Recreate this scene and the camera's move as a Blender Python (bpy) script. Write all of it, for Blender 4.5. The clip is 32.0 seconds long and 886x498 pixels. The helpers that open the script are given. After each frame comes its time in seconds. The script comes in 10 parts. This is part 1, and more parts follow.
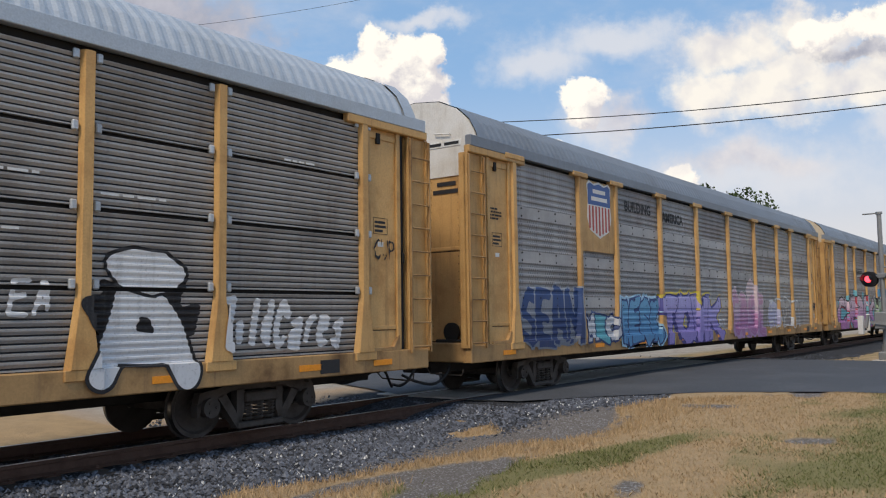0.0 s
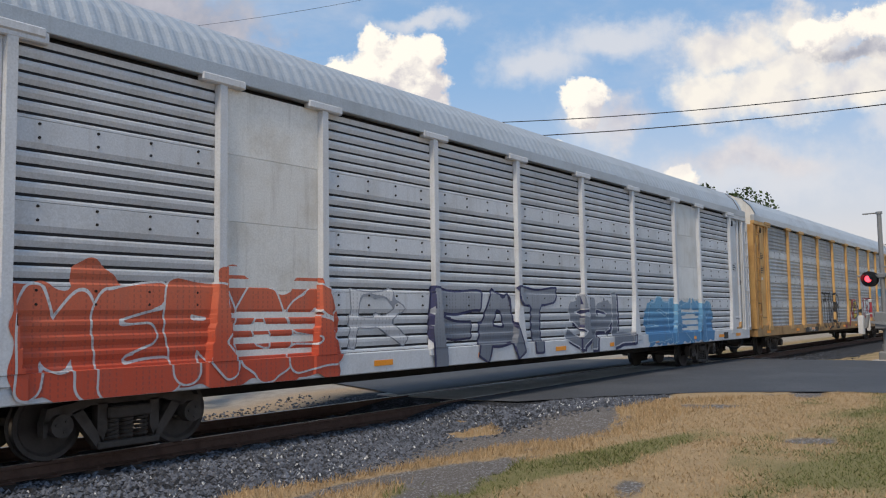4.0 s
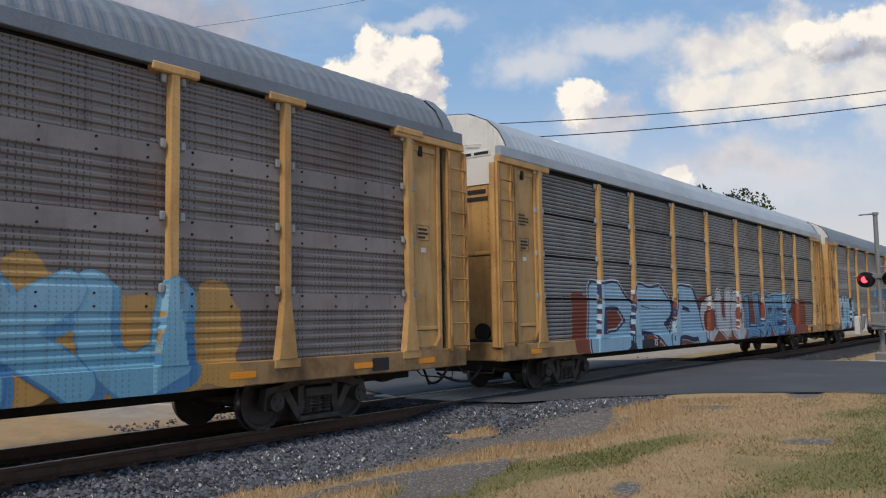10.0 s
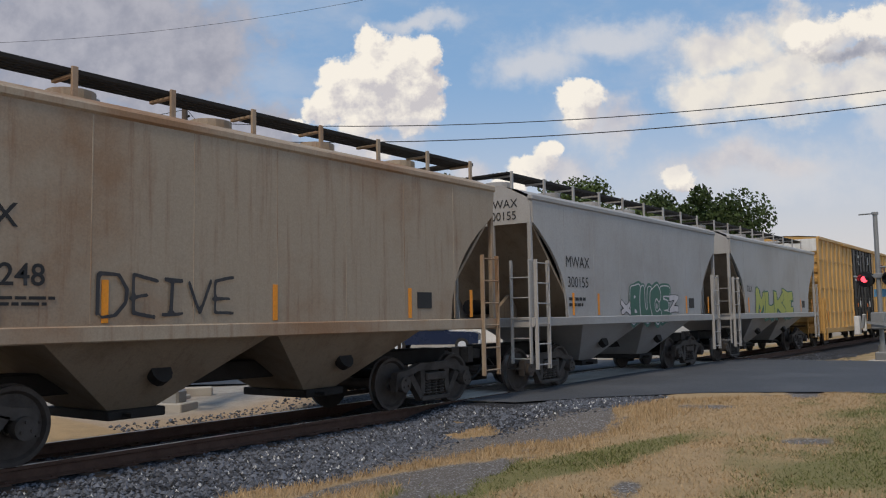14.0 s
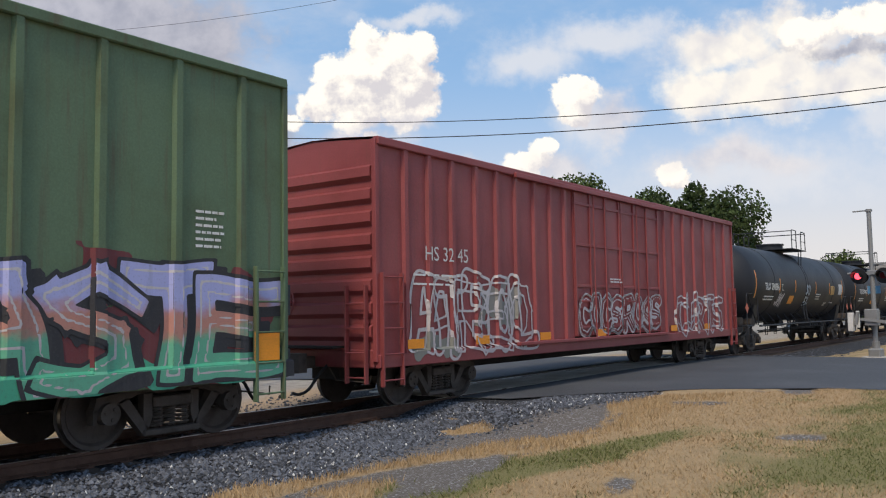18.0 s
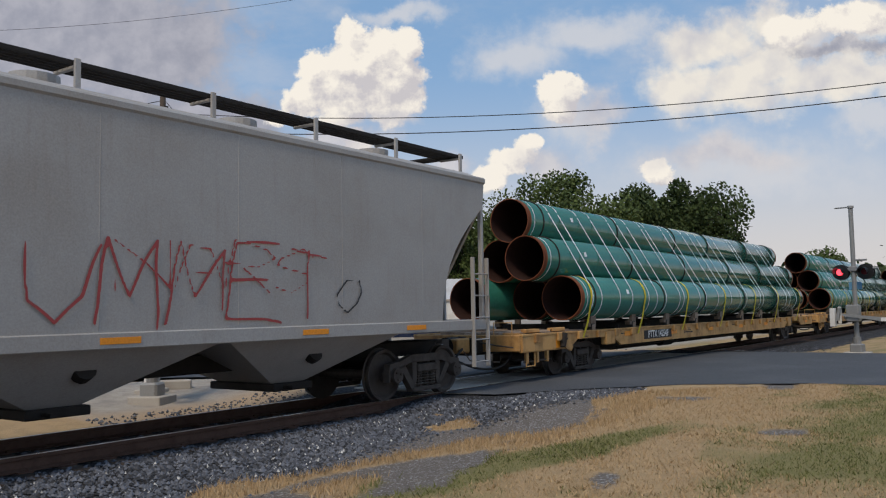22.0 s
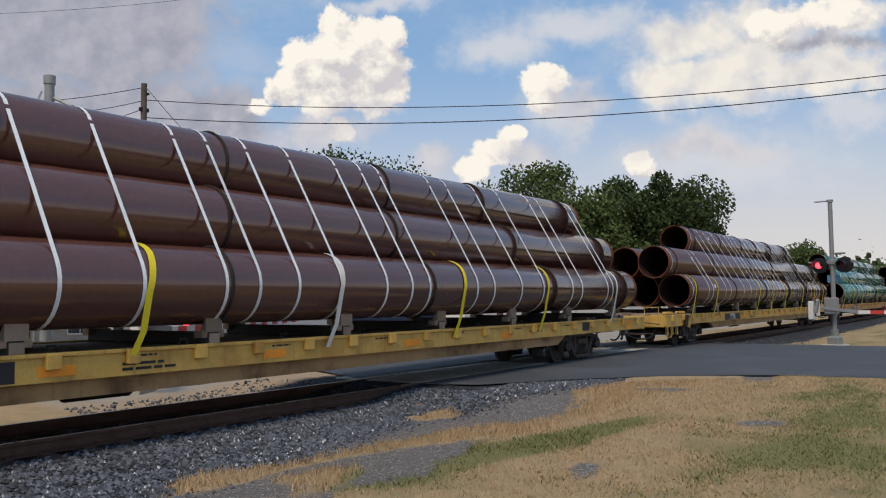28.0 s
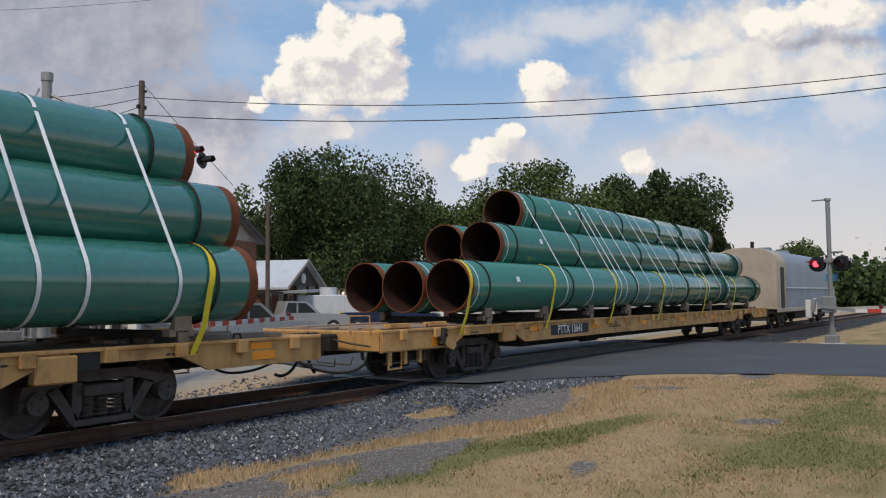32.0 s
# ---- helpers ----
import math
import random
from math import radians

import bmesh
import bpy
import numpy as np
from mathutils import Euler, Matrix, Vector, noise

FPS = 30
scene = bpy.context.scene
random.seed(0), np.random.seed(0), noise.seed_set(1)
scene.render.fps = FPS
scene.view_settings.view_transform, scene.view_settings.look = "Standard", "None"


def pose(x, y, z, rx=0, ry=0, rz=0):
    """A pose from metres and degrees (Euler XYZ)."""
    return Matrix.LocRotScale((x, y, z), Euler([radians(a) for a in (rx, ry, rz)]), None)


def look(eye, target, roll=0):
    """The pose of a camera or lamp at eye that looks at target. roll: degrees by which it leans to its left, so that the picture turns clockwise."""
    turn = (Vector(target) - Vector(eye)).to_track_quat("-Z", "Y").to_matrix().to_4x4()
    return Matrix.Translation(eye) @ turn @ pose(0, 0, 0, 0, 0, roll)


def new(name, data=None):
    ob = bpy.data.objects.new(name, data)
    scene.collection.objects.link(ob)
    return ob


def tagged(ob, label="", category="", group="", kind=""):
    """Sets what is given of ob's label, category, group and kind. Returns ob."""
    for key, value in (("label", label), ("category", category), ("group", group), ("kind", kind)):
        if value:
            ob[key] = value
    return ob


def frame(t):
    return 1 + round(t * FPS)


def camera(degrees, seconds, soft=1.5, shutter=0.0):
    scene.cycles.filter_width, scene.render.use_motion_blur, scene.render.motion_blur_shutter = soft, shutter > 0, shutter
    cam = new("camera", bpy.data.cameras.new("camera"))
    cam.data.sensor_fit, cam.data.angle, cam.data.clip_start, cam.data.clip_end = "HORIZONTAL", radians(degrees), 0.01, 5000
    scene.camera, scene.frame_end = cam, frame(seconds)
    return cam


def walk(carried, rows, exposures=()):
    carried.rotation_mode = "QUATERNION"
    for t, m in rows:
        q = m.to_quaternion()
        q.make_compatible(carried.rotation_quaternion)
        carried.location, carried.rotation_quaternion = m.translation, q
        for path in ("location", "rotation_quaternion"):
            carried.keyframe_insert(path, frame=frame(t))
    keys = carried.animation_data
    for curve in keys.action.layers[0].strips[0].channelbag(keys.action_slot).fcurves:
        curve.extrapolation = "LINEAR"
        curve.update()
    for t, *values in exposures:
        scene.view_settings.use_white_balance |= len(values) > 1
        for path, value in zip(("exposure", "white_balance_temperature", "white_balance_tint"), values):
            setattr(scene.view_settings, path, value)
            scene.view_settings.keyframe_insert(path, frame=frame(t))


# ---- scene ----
SECONDS = 32.0
cam = camera(55.15, SECONDS, soft=1.15)
EYE = (0.0, -10.487, 1.597)


def aim(yaw, pitch, roll):
    """Camera pose at EYE; yaw from +x towards +y, pitch up, degrees."""
    a, b, c = radians(yaw), radians(pitch), radians(roll)
    f = Vector((math.cos(a) * math.cos(b), math.sin(a) * math.cos(b), math.sin(b)))
    r = Vector((math.sin(a), -math.cos(a), 0))
    u = r.cross(f)
    r2, u2 = math.cos(c) * r + math.sin(c) * u, math.cos(c) * u - math.sin(c) * r
    m = Matrix((r2, u2, -f)).transposed().to_4x4()
    m.translation = EYE
    return m


walk(cam, [(t, aim(a, b, c)) for t, a, b, c in (
(0, 36.821, 4.545, -0.815), (0.5, 36.819, 4.544, -0.824), (1, 36.818, 4.527, -0.812), (1.5, 36.825, 4.541, -0.827), (2, 36.826, 4.566, -0.879), (2.5,
36.808, 4.571, -0.877), (3, 36.808, 4.575, -0.883), (3.5, 36.835, 4.570, -0.893), (5.5, 36.769, 4.552, -0.855), (6, 36.749, 4.558, -0.857), (6.5,
36.757, 4.536, -0.836), (7, 36.720, 4.546, -0.847), (7.5, 36.691, 4.542, -0.837), (8, 36.722, 4.545, -0.834), (8.5, 36.721, 4.551, -0.864), (9,
36.700, 4.592, -0.905), (9.5, 36.647, 4.613, -0.917), (10, 36.623, 4.648, -0.963), (10.5, 36.676, 4.626, -0.967), (11, 36.679, 4.644, -0.992), (11.5,
36.661, 4.650, -1.005), (12, 36.649, 4.632, -0.993), (12.5, 36.656, 4.621, -0.960), (13, 36.631, 4.628, -0.949), (13.5, 36.641, 4.641, -0.958), (14,
36.613, 4.628, -0.969), (14.5, 36.591, 4.626, -0.970), (16.5, 36.594, 4.517, -0.978), (17, 36.533, 4.489, -0.973), (17.5, 36.364, 4.400, -0.928), (18,
36.274, 4.391, -0.943), (18.5, 36.057, 4.357, -0.989), (19, 35.862, 4.300, -0.977), (19.5, 35.685, 4.238, -0.974), (20, 35.503, 4.189, -0.976), (20.5,
35.375, 4.133, -0.979), (21, 35.332, 4.124, -0.999), (21.5, 35.328, 4.113, -0.988), (22, 35.281, 4.107, -0.979), (22.5, 35.228, 4.081, -0.980), (23,
35.057, 4.019, -0.946), (23.5, 34.765, 3.909, -0.851), (24, 34.478, 3.782, -0.761), (24.5, 34.477, 3.691, -0.733), (25, 34.427, 3.622, -0.722), (25.5,
34.298, 3.508, -0.651), (27.5, 34.188, 3.452, -0.660), (28, 34.117, 3.447, -0.628), (28.5, 34.085, 3.442, -0.599), (29, 34.069, 3.433, -0.584), (29.5,
33.988, 3.373, -0.564), (30, 33.981, 3.343, -0.610), (30.5, 34.036, 3.332, -0.623), (31, 33.985, 3.286, -0.563), (31.5, 33.992, 3.308, -0.550), (32,
33.974, 3.310, -0.542))], [(t, e, 6620, 10) for t, e in ((0, 0.12), (1, 0.2), (2, 0.16), (3, 0.12), (6, 0.03), (7, 0.08), (8, 0.1), (9, 0.06), (11, -0.06), (12, -0.06), (13, -0.02), (14, -0.12),
     (17, 0.14), (18, 0.18), (19, 0.08), (20, 0.0), (21, -0.04), (22, -0.12), (23, -0.15), (24, -0.12), (28, -0.04), (30, 0.0), (SECONDS, -0.03))])

# ---- light ----
SUN_EL, SUN_AZ = radians(52), radians(194)      # azimuth from +x towards +y
world = bpy.data.worlds.new("sky")
scene.world = world
world.use_nodes = True
scene.view_settings.exposure = 0.0


class Nodes:
    """Small helper that adds nodes and links them."""

    def __init__(self, tree):
        self.t = tree
        tree.nodes.clear()

    def n(self, kind, ins=(), **props):
        nd = self.t.nodes.new(kind)
        if "operation" in props:
            nd.operation = props["operation"]
        if "use_clamp" in props:
            nd.use_clamp = props["use_clamp"]
        if "interpolation_type" in props:
            nd.interpolation_type = props["interpolation_type"]
        if "data_type" in props:
            nd.data_type, nd.blend_type = props["data_type"], props["blend_type"]
        if "sky_type" in props:
            nd.sky_type, nd.sun_disc = props["sky_type"], props["sun_disc"]
            nd.sun_elevation, nd.sun_rotation = props["sun_elevation"], props["sun_rotation"]
            nd.air_density, nd.dust_density, nd.ozone_density = props["air_density"], props["dust_density"], props["ozone_density"]
        for k, v in dict(ins).items():
            if isinstance(v, bpy.types.NodeSocket):
                self.t.links.new(v, nd.inputs[k])
            else:
                nd.inputs[k].default_value = v
        return nd

    def math(self, op, a, b=0.0, c=0.0, clamp=False):
        return self.n("ShaderNodeMath", {0: a, 1: b, 2: c}, operation=op, use_clamp=clamp).outputs[0]

    def noise(self, vec, scale, detail=3.0, rough=0.55):
        return self.n("ShaderNodeTexNoise", {"Vector": vec, "Scale": scale, "Detail": detail, "Roughness": rough}).outputs["Fac"]

    def ramp(self, fac, a, b, lo=0.0, hi=1.0):
        return self.n("ShaderNodeMapRange", {0: fac, 1: a, 2: b, 3: lo, 4: hi}, interpolation_type="SMOOTHSTEP").outputs[0]

    def mix(self, fac, a, b, mode="MIX"):
        nd = self.n("ShaderNodeMix", {0: fac, 6: a, 7: b}, data_type="RGBA", blend_type=mode)
        return nd.outputs[2]


def rgb(r, g, b):
    return (r, g, b, 1.0)


def make_sky():
    k = Nodes(world.node_tree)
    d = k.n("ShaderNodeTexCoord").outputs["Generated"]
    sky = k.n("ShaderNodeTexSky", sky_type="NISHITA", sun_disc=False, sun_elevation=SUN_EL,
              sun_rotation=radians(90) - SUN_AZ, air_density=1.0, dust_density=0.6, ozone_density=1.3).outputs[0]
    xyz = k.n("ShaderNodeSeparateXYZ", {0: d}).outputs
    up = xyz[2]
    # thin layer cloud, stretched towards the horizon
    flat = k.n("ShaderNodeVectorMath", {0: d, 1: (1.0, 1.0, 2.4)}, operation="MULTIPLY").outputs[0]
    veil = k.math("MULTIPLY", k.ramp(k.noise(flat, 3.1, 8.0, 0.62), 0.42, 0.68), 0.45)
    veil = k.math("MAXIMUM", veil, k.ramp(up, 0.03, 0.30, 0.95, 0.0))
    pale = k.mix(k.ramp(up, 0.0, 0.25), rgb(6.7, 6.4, 6.3), rgb(5.9, 6.1, 6.7))
    col = k.mix(veil, k.mix(0.65, sky, rgb(2.5, 4.5, 7.4)), pale)
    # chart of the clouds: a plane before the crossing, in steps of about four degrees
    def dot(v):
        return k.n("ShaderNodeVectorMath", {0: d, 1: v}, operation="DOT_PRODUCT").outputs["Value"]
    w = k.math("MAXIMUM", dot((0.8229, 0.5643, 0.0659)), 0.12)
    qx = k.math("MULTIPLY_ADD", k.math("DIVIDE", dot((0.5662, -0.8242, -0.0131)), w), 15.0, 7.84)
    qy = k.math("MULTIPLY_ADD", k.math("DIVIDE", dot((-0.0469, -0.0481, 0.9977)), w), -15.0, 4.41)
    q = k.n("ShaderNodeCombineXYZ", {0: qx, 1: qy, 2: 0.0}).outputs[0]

    def warped(scale, detail, amp, src):
        c = k.n("ShaderNodeTexNoise", {"Vector": q, "Scale": scale, "Detail": detail, "Roughness": 0.6}).outputs["Color"]
        c = k.n("ShaderNodeVectorMath", {0: c, 1: (0.5, 0.5, 0.5)}, operation="SUBTRACT").outputs[0]
        return k.n("ShaderNodeVectorMath", {0: src, 1: k.n("ShaderNodeVectorMath", {0: c, 3: amp}, operation="SCALE").outputs[0]}, operation="ADD").outputs[0]

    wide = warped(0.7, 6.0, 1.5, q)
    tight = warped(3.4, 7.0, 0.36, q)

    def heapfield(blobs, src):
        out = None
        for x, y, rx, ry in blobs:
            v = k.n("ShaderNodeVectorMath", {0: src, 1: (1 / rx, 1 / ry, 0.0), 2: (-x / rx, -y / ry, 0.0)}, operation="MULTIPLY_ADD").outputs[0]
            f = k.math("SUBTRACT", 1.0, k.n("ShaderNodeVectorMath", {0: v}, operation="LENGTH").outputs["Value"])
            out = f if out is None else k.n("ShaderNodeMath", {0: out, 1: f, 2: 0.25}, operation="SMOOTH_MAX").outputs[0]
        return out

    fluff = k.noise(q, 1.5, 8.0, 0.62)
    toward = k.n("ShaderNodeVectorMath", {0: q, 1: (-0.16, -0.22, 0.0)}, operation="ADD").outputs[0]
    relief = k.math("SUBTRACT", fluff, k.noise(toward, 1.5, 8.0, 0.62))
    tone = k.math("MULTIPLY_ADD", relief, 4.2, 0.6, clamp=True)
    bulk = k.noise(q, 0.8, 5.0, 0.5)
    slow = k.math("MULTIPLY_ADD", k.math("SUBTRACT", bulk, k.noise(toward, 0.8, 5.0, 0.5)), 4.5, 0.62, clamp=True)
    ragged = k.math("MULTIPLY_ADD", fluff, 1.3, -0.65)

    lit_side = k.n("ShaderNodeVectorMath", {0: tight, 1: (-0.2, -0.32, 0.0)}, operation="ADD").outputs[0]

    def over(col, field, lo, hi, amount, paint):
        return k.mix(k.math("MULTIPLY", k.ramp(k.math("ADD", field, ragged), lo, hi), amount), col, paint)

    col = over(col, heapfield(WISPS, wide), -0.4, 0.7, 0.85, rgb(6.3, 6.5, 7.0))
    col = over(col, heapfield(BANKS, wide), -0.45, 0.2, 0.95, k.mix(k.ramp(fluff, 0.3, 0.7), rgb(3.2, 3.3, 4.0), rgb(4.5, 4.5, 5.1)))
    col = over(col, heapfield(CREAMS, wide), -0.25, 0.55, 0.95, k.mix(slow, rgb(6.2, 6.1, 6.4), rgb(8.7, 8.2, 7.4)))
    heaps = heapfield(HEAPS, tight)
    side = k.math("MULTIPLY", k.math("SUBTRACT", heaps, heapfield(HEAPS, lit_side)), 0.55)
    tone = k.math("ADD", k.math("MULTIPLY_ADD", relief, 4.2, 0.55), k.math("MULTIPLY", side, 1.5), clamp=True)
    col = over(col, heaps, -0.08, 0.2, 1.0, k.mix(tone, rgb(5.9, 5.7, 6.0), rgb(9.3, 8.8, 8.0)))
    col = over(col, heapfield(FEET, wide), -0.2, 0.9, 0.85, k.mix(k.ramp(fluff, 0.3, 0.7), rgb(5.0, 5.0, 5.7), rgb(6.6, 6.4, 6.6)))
    bg = k.n("ShaderNodeBackground", {0: col, 1: 0.107})
    k.n("ShaderNodeOutputWorld", {0: bg.outputs[0]})


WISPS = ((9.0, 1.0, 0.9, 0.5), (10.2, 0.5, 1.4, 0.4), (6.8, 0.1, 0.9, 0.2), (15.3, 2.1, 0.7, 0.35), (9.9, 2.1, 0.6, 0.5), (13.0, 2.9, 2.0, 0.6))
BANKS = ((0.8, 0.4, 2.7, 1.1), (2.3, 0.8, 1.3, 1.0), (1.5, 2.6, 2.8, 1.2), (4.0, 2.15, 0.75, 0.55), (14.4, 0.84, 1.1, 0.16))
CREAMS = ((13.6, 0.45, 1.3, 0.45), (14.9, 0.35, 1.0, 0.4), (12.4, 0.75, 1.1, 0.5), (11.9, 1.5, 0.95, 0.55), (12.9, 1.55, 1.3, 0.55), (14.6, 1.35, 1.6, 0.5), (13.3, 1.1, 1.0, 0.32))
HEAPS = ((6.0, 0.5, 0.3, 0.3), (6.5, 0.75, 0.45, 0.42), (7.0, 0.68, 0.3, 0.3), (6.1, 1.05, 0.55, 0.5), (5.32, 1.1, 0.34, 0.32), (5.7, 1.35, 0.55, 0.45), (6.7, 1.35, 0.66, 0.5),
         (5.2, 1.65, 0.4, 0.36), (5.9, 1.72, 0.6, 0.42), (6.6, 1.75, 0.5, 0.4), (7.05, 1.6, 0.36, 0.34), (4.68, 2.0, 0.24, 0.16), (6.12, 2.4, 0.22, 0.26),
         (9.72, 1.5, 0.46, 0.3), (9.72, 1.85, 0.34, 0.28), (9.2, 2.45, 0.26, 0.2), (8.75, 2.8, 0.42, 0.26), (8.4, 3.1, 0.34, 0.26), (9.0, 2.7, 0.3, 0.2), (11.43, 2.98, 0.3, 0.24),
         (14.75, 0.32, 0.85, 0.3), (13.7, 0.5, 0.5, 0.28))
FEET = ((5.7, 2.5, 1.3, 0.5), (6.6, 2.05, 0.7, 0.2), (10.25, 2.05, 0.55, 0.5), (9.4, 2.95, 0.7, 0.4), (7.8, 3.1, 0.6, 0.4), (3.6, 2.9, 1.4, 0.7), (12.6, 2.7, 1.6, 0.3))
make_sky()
sun = new("sun", bpy.data.lights.new("sun", "SUN"))
sun.data.energy, sun.data.angle, sun.data.color = 2.3, radians(12), (1.0, 0.86, 0.68)
sun.matrix_world = look((0, 0, 0), (-math.cos(SUN_AZ) * math.cos(SUN_EL), -math.sin(SUN_AZ) * math.cos(SUN_EL), -math.sin(SUN_EL)))

# ---- materials ----
MATS = {}


def material(name, color, rough=0.6, metal=0.0, stain=(0.5, 0.45, 0.4), amount=0.35, scale=1.2, grain=40.0, bump=0.15,
             streak=0.0, streak_color=(0.12, 0.07, 0.04), vary=0.08, spec=0.4, island=False):
    """Painted or worn surface: base colour, broad stains, fine grain, optional rust streaks running down."""
    if name in MATS:
        return MATS[name]
    m = bpy.data.materials.new(name)
    m.use_nodes = True
    k = Nodes(m.node_tree)
    co = k.n("ShaderNodeTexCoord").outputs["Object"]
    if island:
        rnd = k.n("ShaderNodeNewGeometry").outputs["Random Per Island"]
    else:
        rnd = k.n("ShaderNodeObjectInfo").outputs["Random"]
    shift = k.n("ShaderNodeVectorMath", {0: (37.0, 17.0, 53.0), 3: rnd}, operation="SCALE").outputs[0]
    p = k.n("ShaderNodeVectorMath", {0: co, 1: shift}, operation="ADD").outputs[0]
    big = k.noise(p, scale, 5.0, 0.6)
    fine = k.noise(p, grain, 3.0, 0.6)
    base = rgb(*color)
    c = k.mix(k.math("MULTIPLY", k.ramp(big, 0.42, 0.72), amount), base, rgb(*[a * b for a, b in zip(color, stain)]))
    if streak:
        sp = k.n("ShaderNodeVectorMath", {0: p, 1: (5.0, 5.0, 0.35)}, operation="MULTIPLY").outputs[0]
        st = k.ramp(k.noise(sp, 1.6, 5.0, 0.65), 0.5, 0.75)
        c = k.mix(k.math("MULTIPLY", st, streak), c, rgb(*streak_color))
    tone = k.math("MULTIPLY_ADD", rnd, 2 * vary, 1.0 - vary)
    tone = k.math("MULTIPLY", tone, k.math("MULTIPLY_ADD", fine, 0.5, 0.75))
    c = k.mix(1.0, c, k.n("ShaderNodeCombineColor", {0: tone, 1: tone, 2: tone}).outputs[0], "MULTIPLY")
    ro = k.math("MULTIPLY_ADD", big, 0.25, rough - 0.12, clamp=True)
    b = k.n("ShaderNodeBump", {"Strength": bump, "Distance": 0.01, "Height": fine})
    s = k.n("ShaderNodeBsdfPrincipled", {"Base Color": c, "Roughness": ro, "Metallic": metal, "Normal": b.outputs[0],
                                         "Specular IOR Level": spec})
    k.n("ShaderNodeOutputMaterial", {0: s.outputs[0]})
    MATS[name] = m
    return m


def glow(name, color, strength):
    m = bpy.data.materials.new(name)
    m.use_nodes = True
    k = Nodes(m.node_tree)
    s = k.n("ShaderNodeBsdfPrincipled", {"Base Color": rgb(*color), "Emission Color": rgb(*color), "Emission Strength": strength, "Roughness": 0.3})
    k.n("ShaderNodeOutputMaterial", {0: s.outputs[0]})
    MATS[name] = m
    return m


def glass(name, color=(0.03, 0.035, 0.04)):
    return material(name, color, 0.08, 0.0, amount=0.1, bump=0.0, spec=0.8)


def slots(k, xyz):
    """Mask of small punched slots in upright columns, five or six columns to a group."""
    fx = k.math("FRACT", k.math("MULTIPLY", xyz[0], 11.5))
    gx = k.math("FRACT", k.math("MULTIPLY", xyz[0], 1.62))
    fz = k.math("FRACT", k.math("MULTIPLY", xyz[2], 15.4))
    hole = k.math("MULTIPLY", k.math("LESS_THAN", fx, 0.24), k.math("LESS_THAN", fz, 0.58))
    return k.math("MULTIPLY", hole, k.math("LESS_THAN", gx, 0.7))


def perforated(name, color, rust=0.25, punched=True):
    """Galvanised corrugated sheet with rows of small punched slots, or the plain sheet of its flat bands."""
    m = bpy.data.materials.new(name)
    m.use_nodes = True
    k = Nodes(m.node_tree)
    co = k.n("ShaderNodeTexCoord").outputs["Object"]
    rnd = k.n("ShaderNodeObjectInfo").outputs["Random"]
    xyz = k.n("ShaderNodeSeparateXYZ", {0: co}).outputs
    shift = k.n("ShaderNodeVectorMath", {0: (31.0, 11.0, 43.0), 3: rnd}, operation="SCALE").outputs[0]
    p = k.n("ShaderNodeVectorMath", {0: co, 1: shift}, operation="ADD").outputs[0]
    big = k.noise(p, 1.1, 5.0, 0.62)
    fine = k.noise(p, 55.0, 3.0, 0.6)
    sheet = k.n("ShaderNodeVectorMath", {0: p, 1: (0.35, 1.0, 3.2)}, operation="MULTIPLY").outputs[0]
    bandy = k.noise(sheet, 0.8, 3.0, 0.5)
    c = k.mix(k.math("MULTIPLY", k.ramp(big, 0.38, 0.7), 0.5), rgb(*color), rgb(*[v * 0.55 for v in color]))
    sp = k.n("ShaderNodeVectorMath", {0: p, 1: (4.0, 4.0, 0.3)}, operation="MULTIPLY").outputs[0]
    st = k.ramp(k.noise(sp, 1.3, 5.0, 0.65), 0.54, 0.78)
    c = k.mix(k.math("MULTIPLY", st, rust), c, rgb(0.07, 0.035, 0.025))
    c = k.mix(k.math("MULTIPLY", k.ramp(bandy, 0.45, 0.75), 0.35), c, rgb(*[min(0.75, v * 1.35) for v in color]))
    blush = k.math("MULTIPLY", k.ramp(k.noise(p, 0.45, 4.0, 0.55), 0.46, 0.68), rust * 0.8)
    c = k.mix(blush, c, rgb(color[0] * 0.72, color[0] * 0.42, color[0] * 0.36))
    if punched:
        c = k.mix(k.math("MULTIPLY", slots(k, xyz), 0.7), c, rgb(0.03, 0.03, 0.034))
    tone = k.math("MULTIPLY", k.math("MULTIPLY_ADD", rnd, 0.3, 0.85), k.math("MULTIPLY_ADD", fine, 0.3, 0.85))
    c = k.mix(1.0, c, k.n("ShaderNodeCombineColor", {0: tone, 1: tone, 2: tone}).outputs[0], "MULTIPLY")
    b = k.n("ShaderNodeBump", {"Strength": 0.2, "Distance": 0.01, "Height": fine})
    s = k.n("ShaderNodeBsdfPrincipled", {"Base Color": c, "Roughness": k.math("MULTIPLY_ADD", big, 0.3, 0.4), "Metallic": 0.35,
                                         "Normal": b.outputs[0]})
    k.n("ShaderNodeOutputMaterial", {0: s.outputs[0]})
    MATS[name] = m
    if punched:
        FLAT_SHEET[name] = perforated(name + "_band", [v * 1.3 for v in color], rust * 0.5, False)
    return m


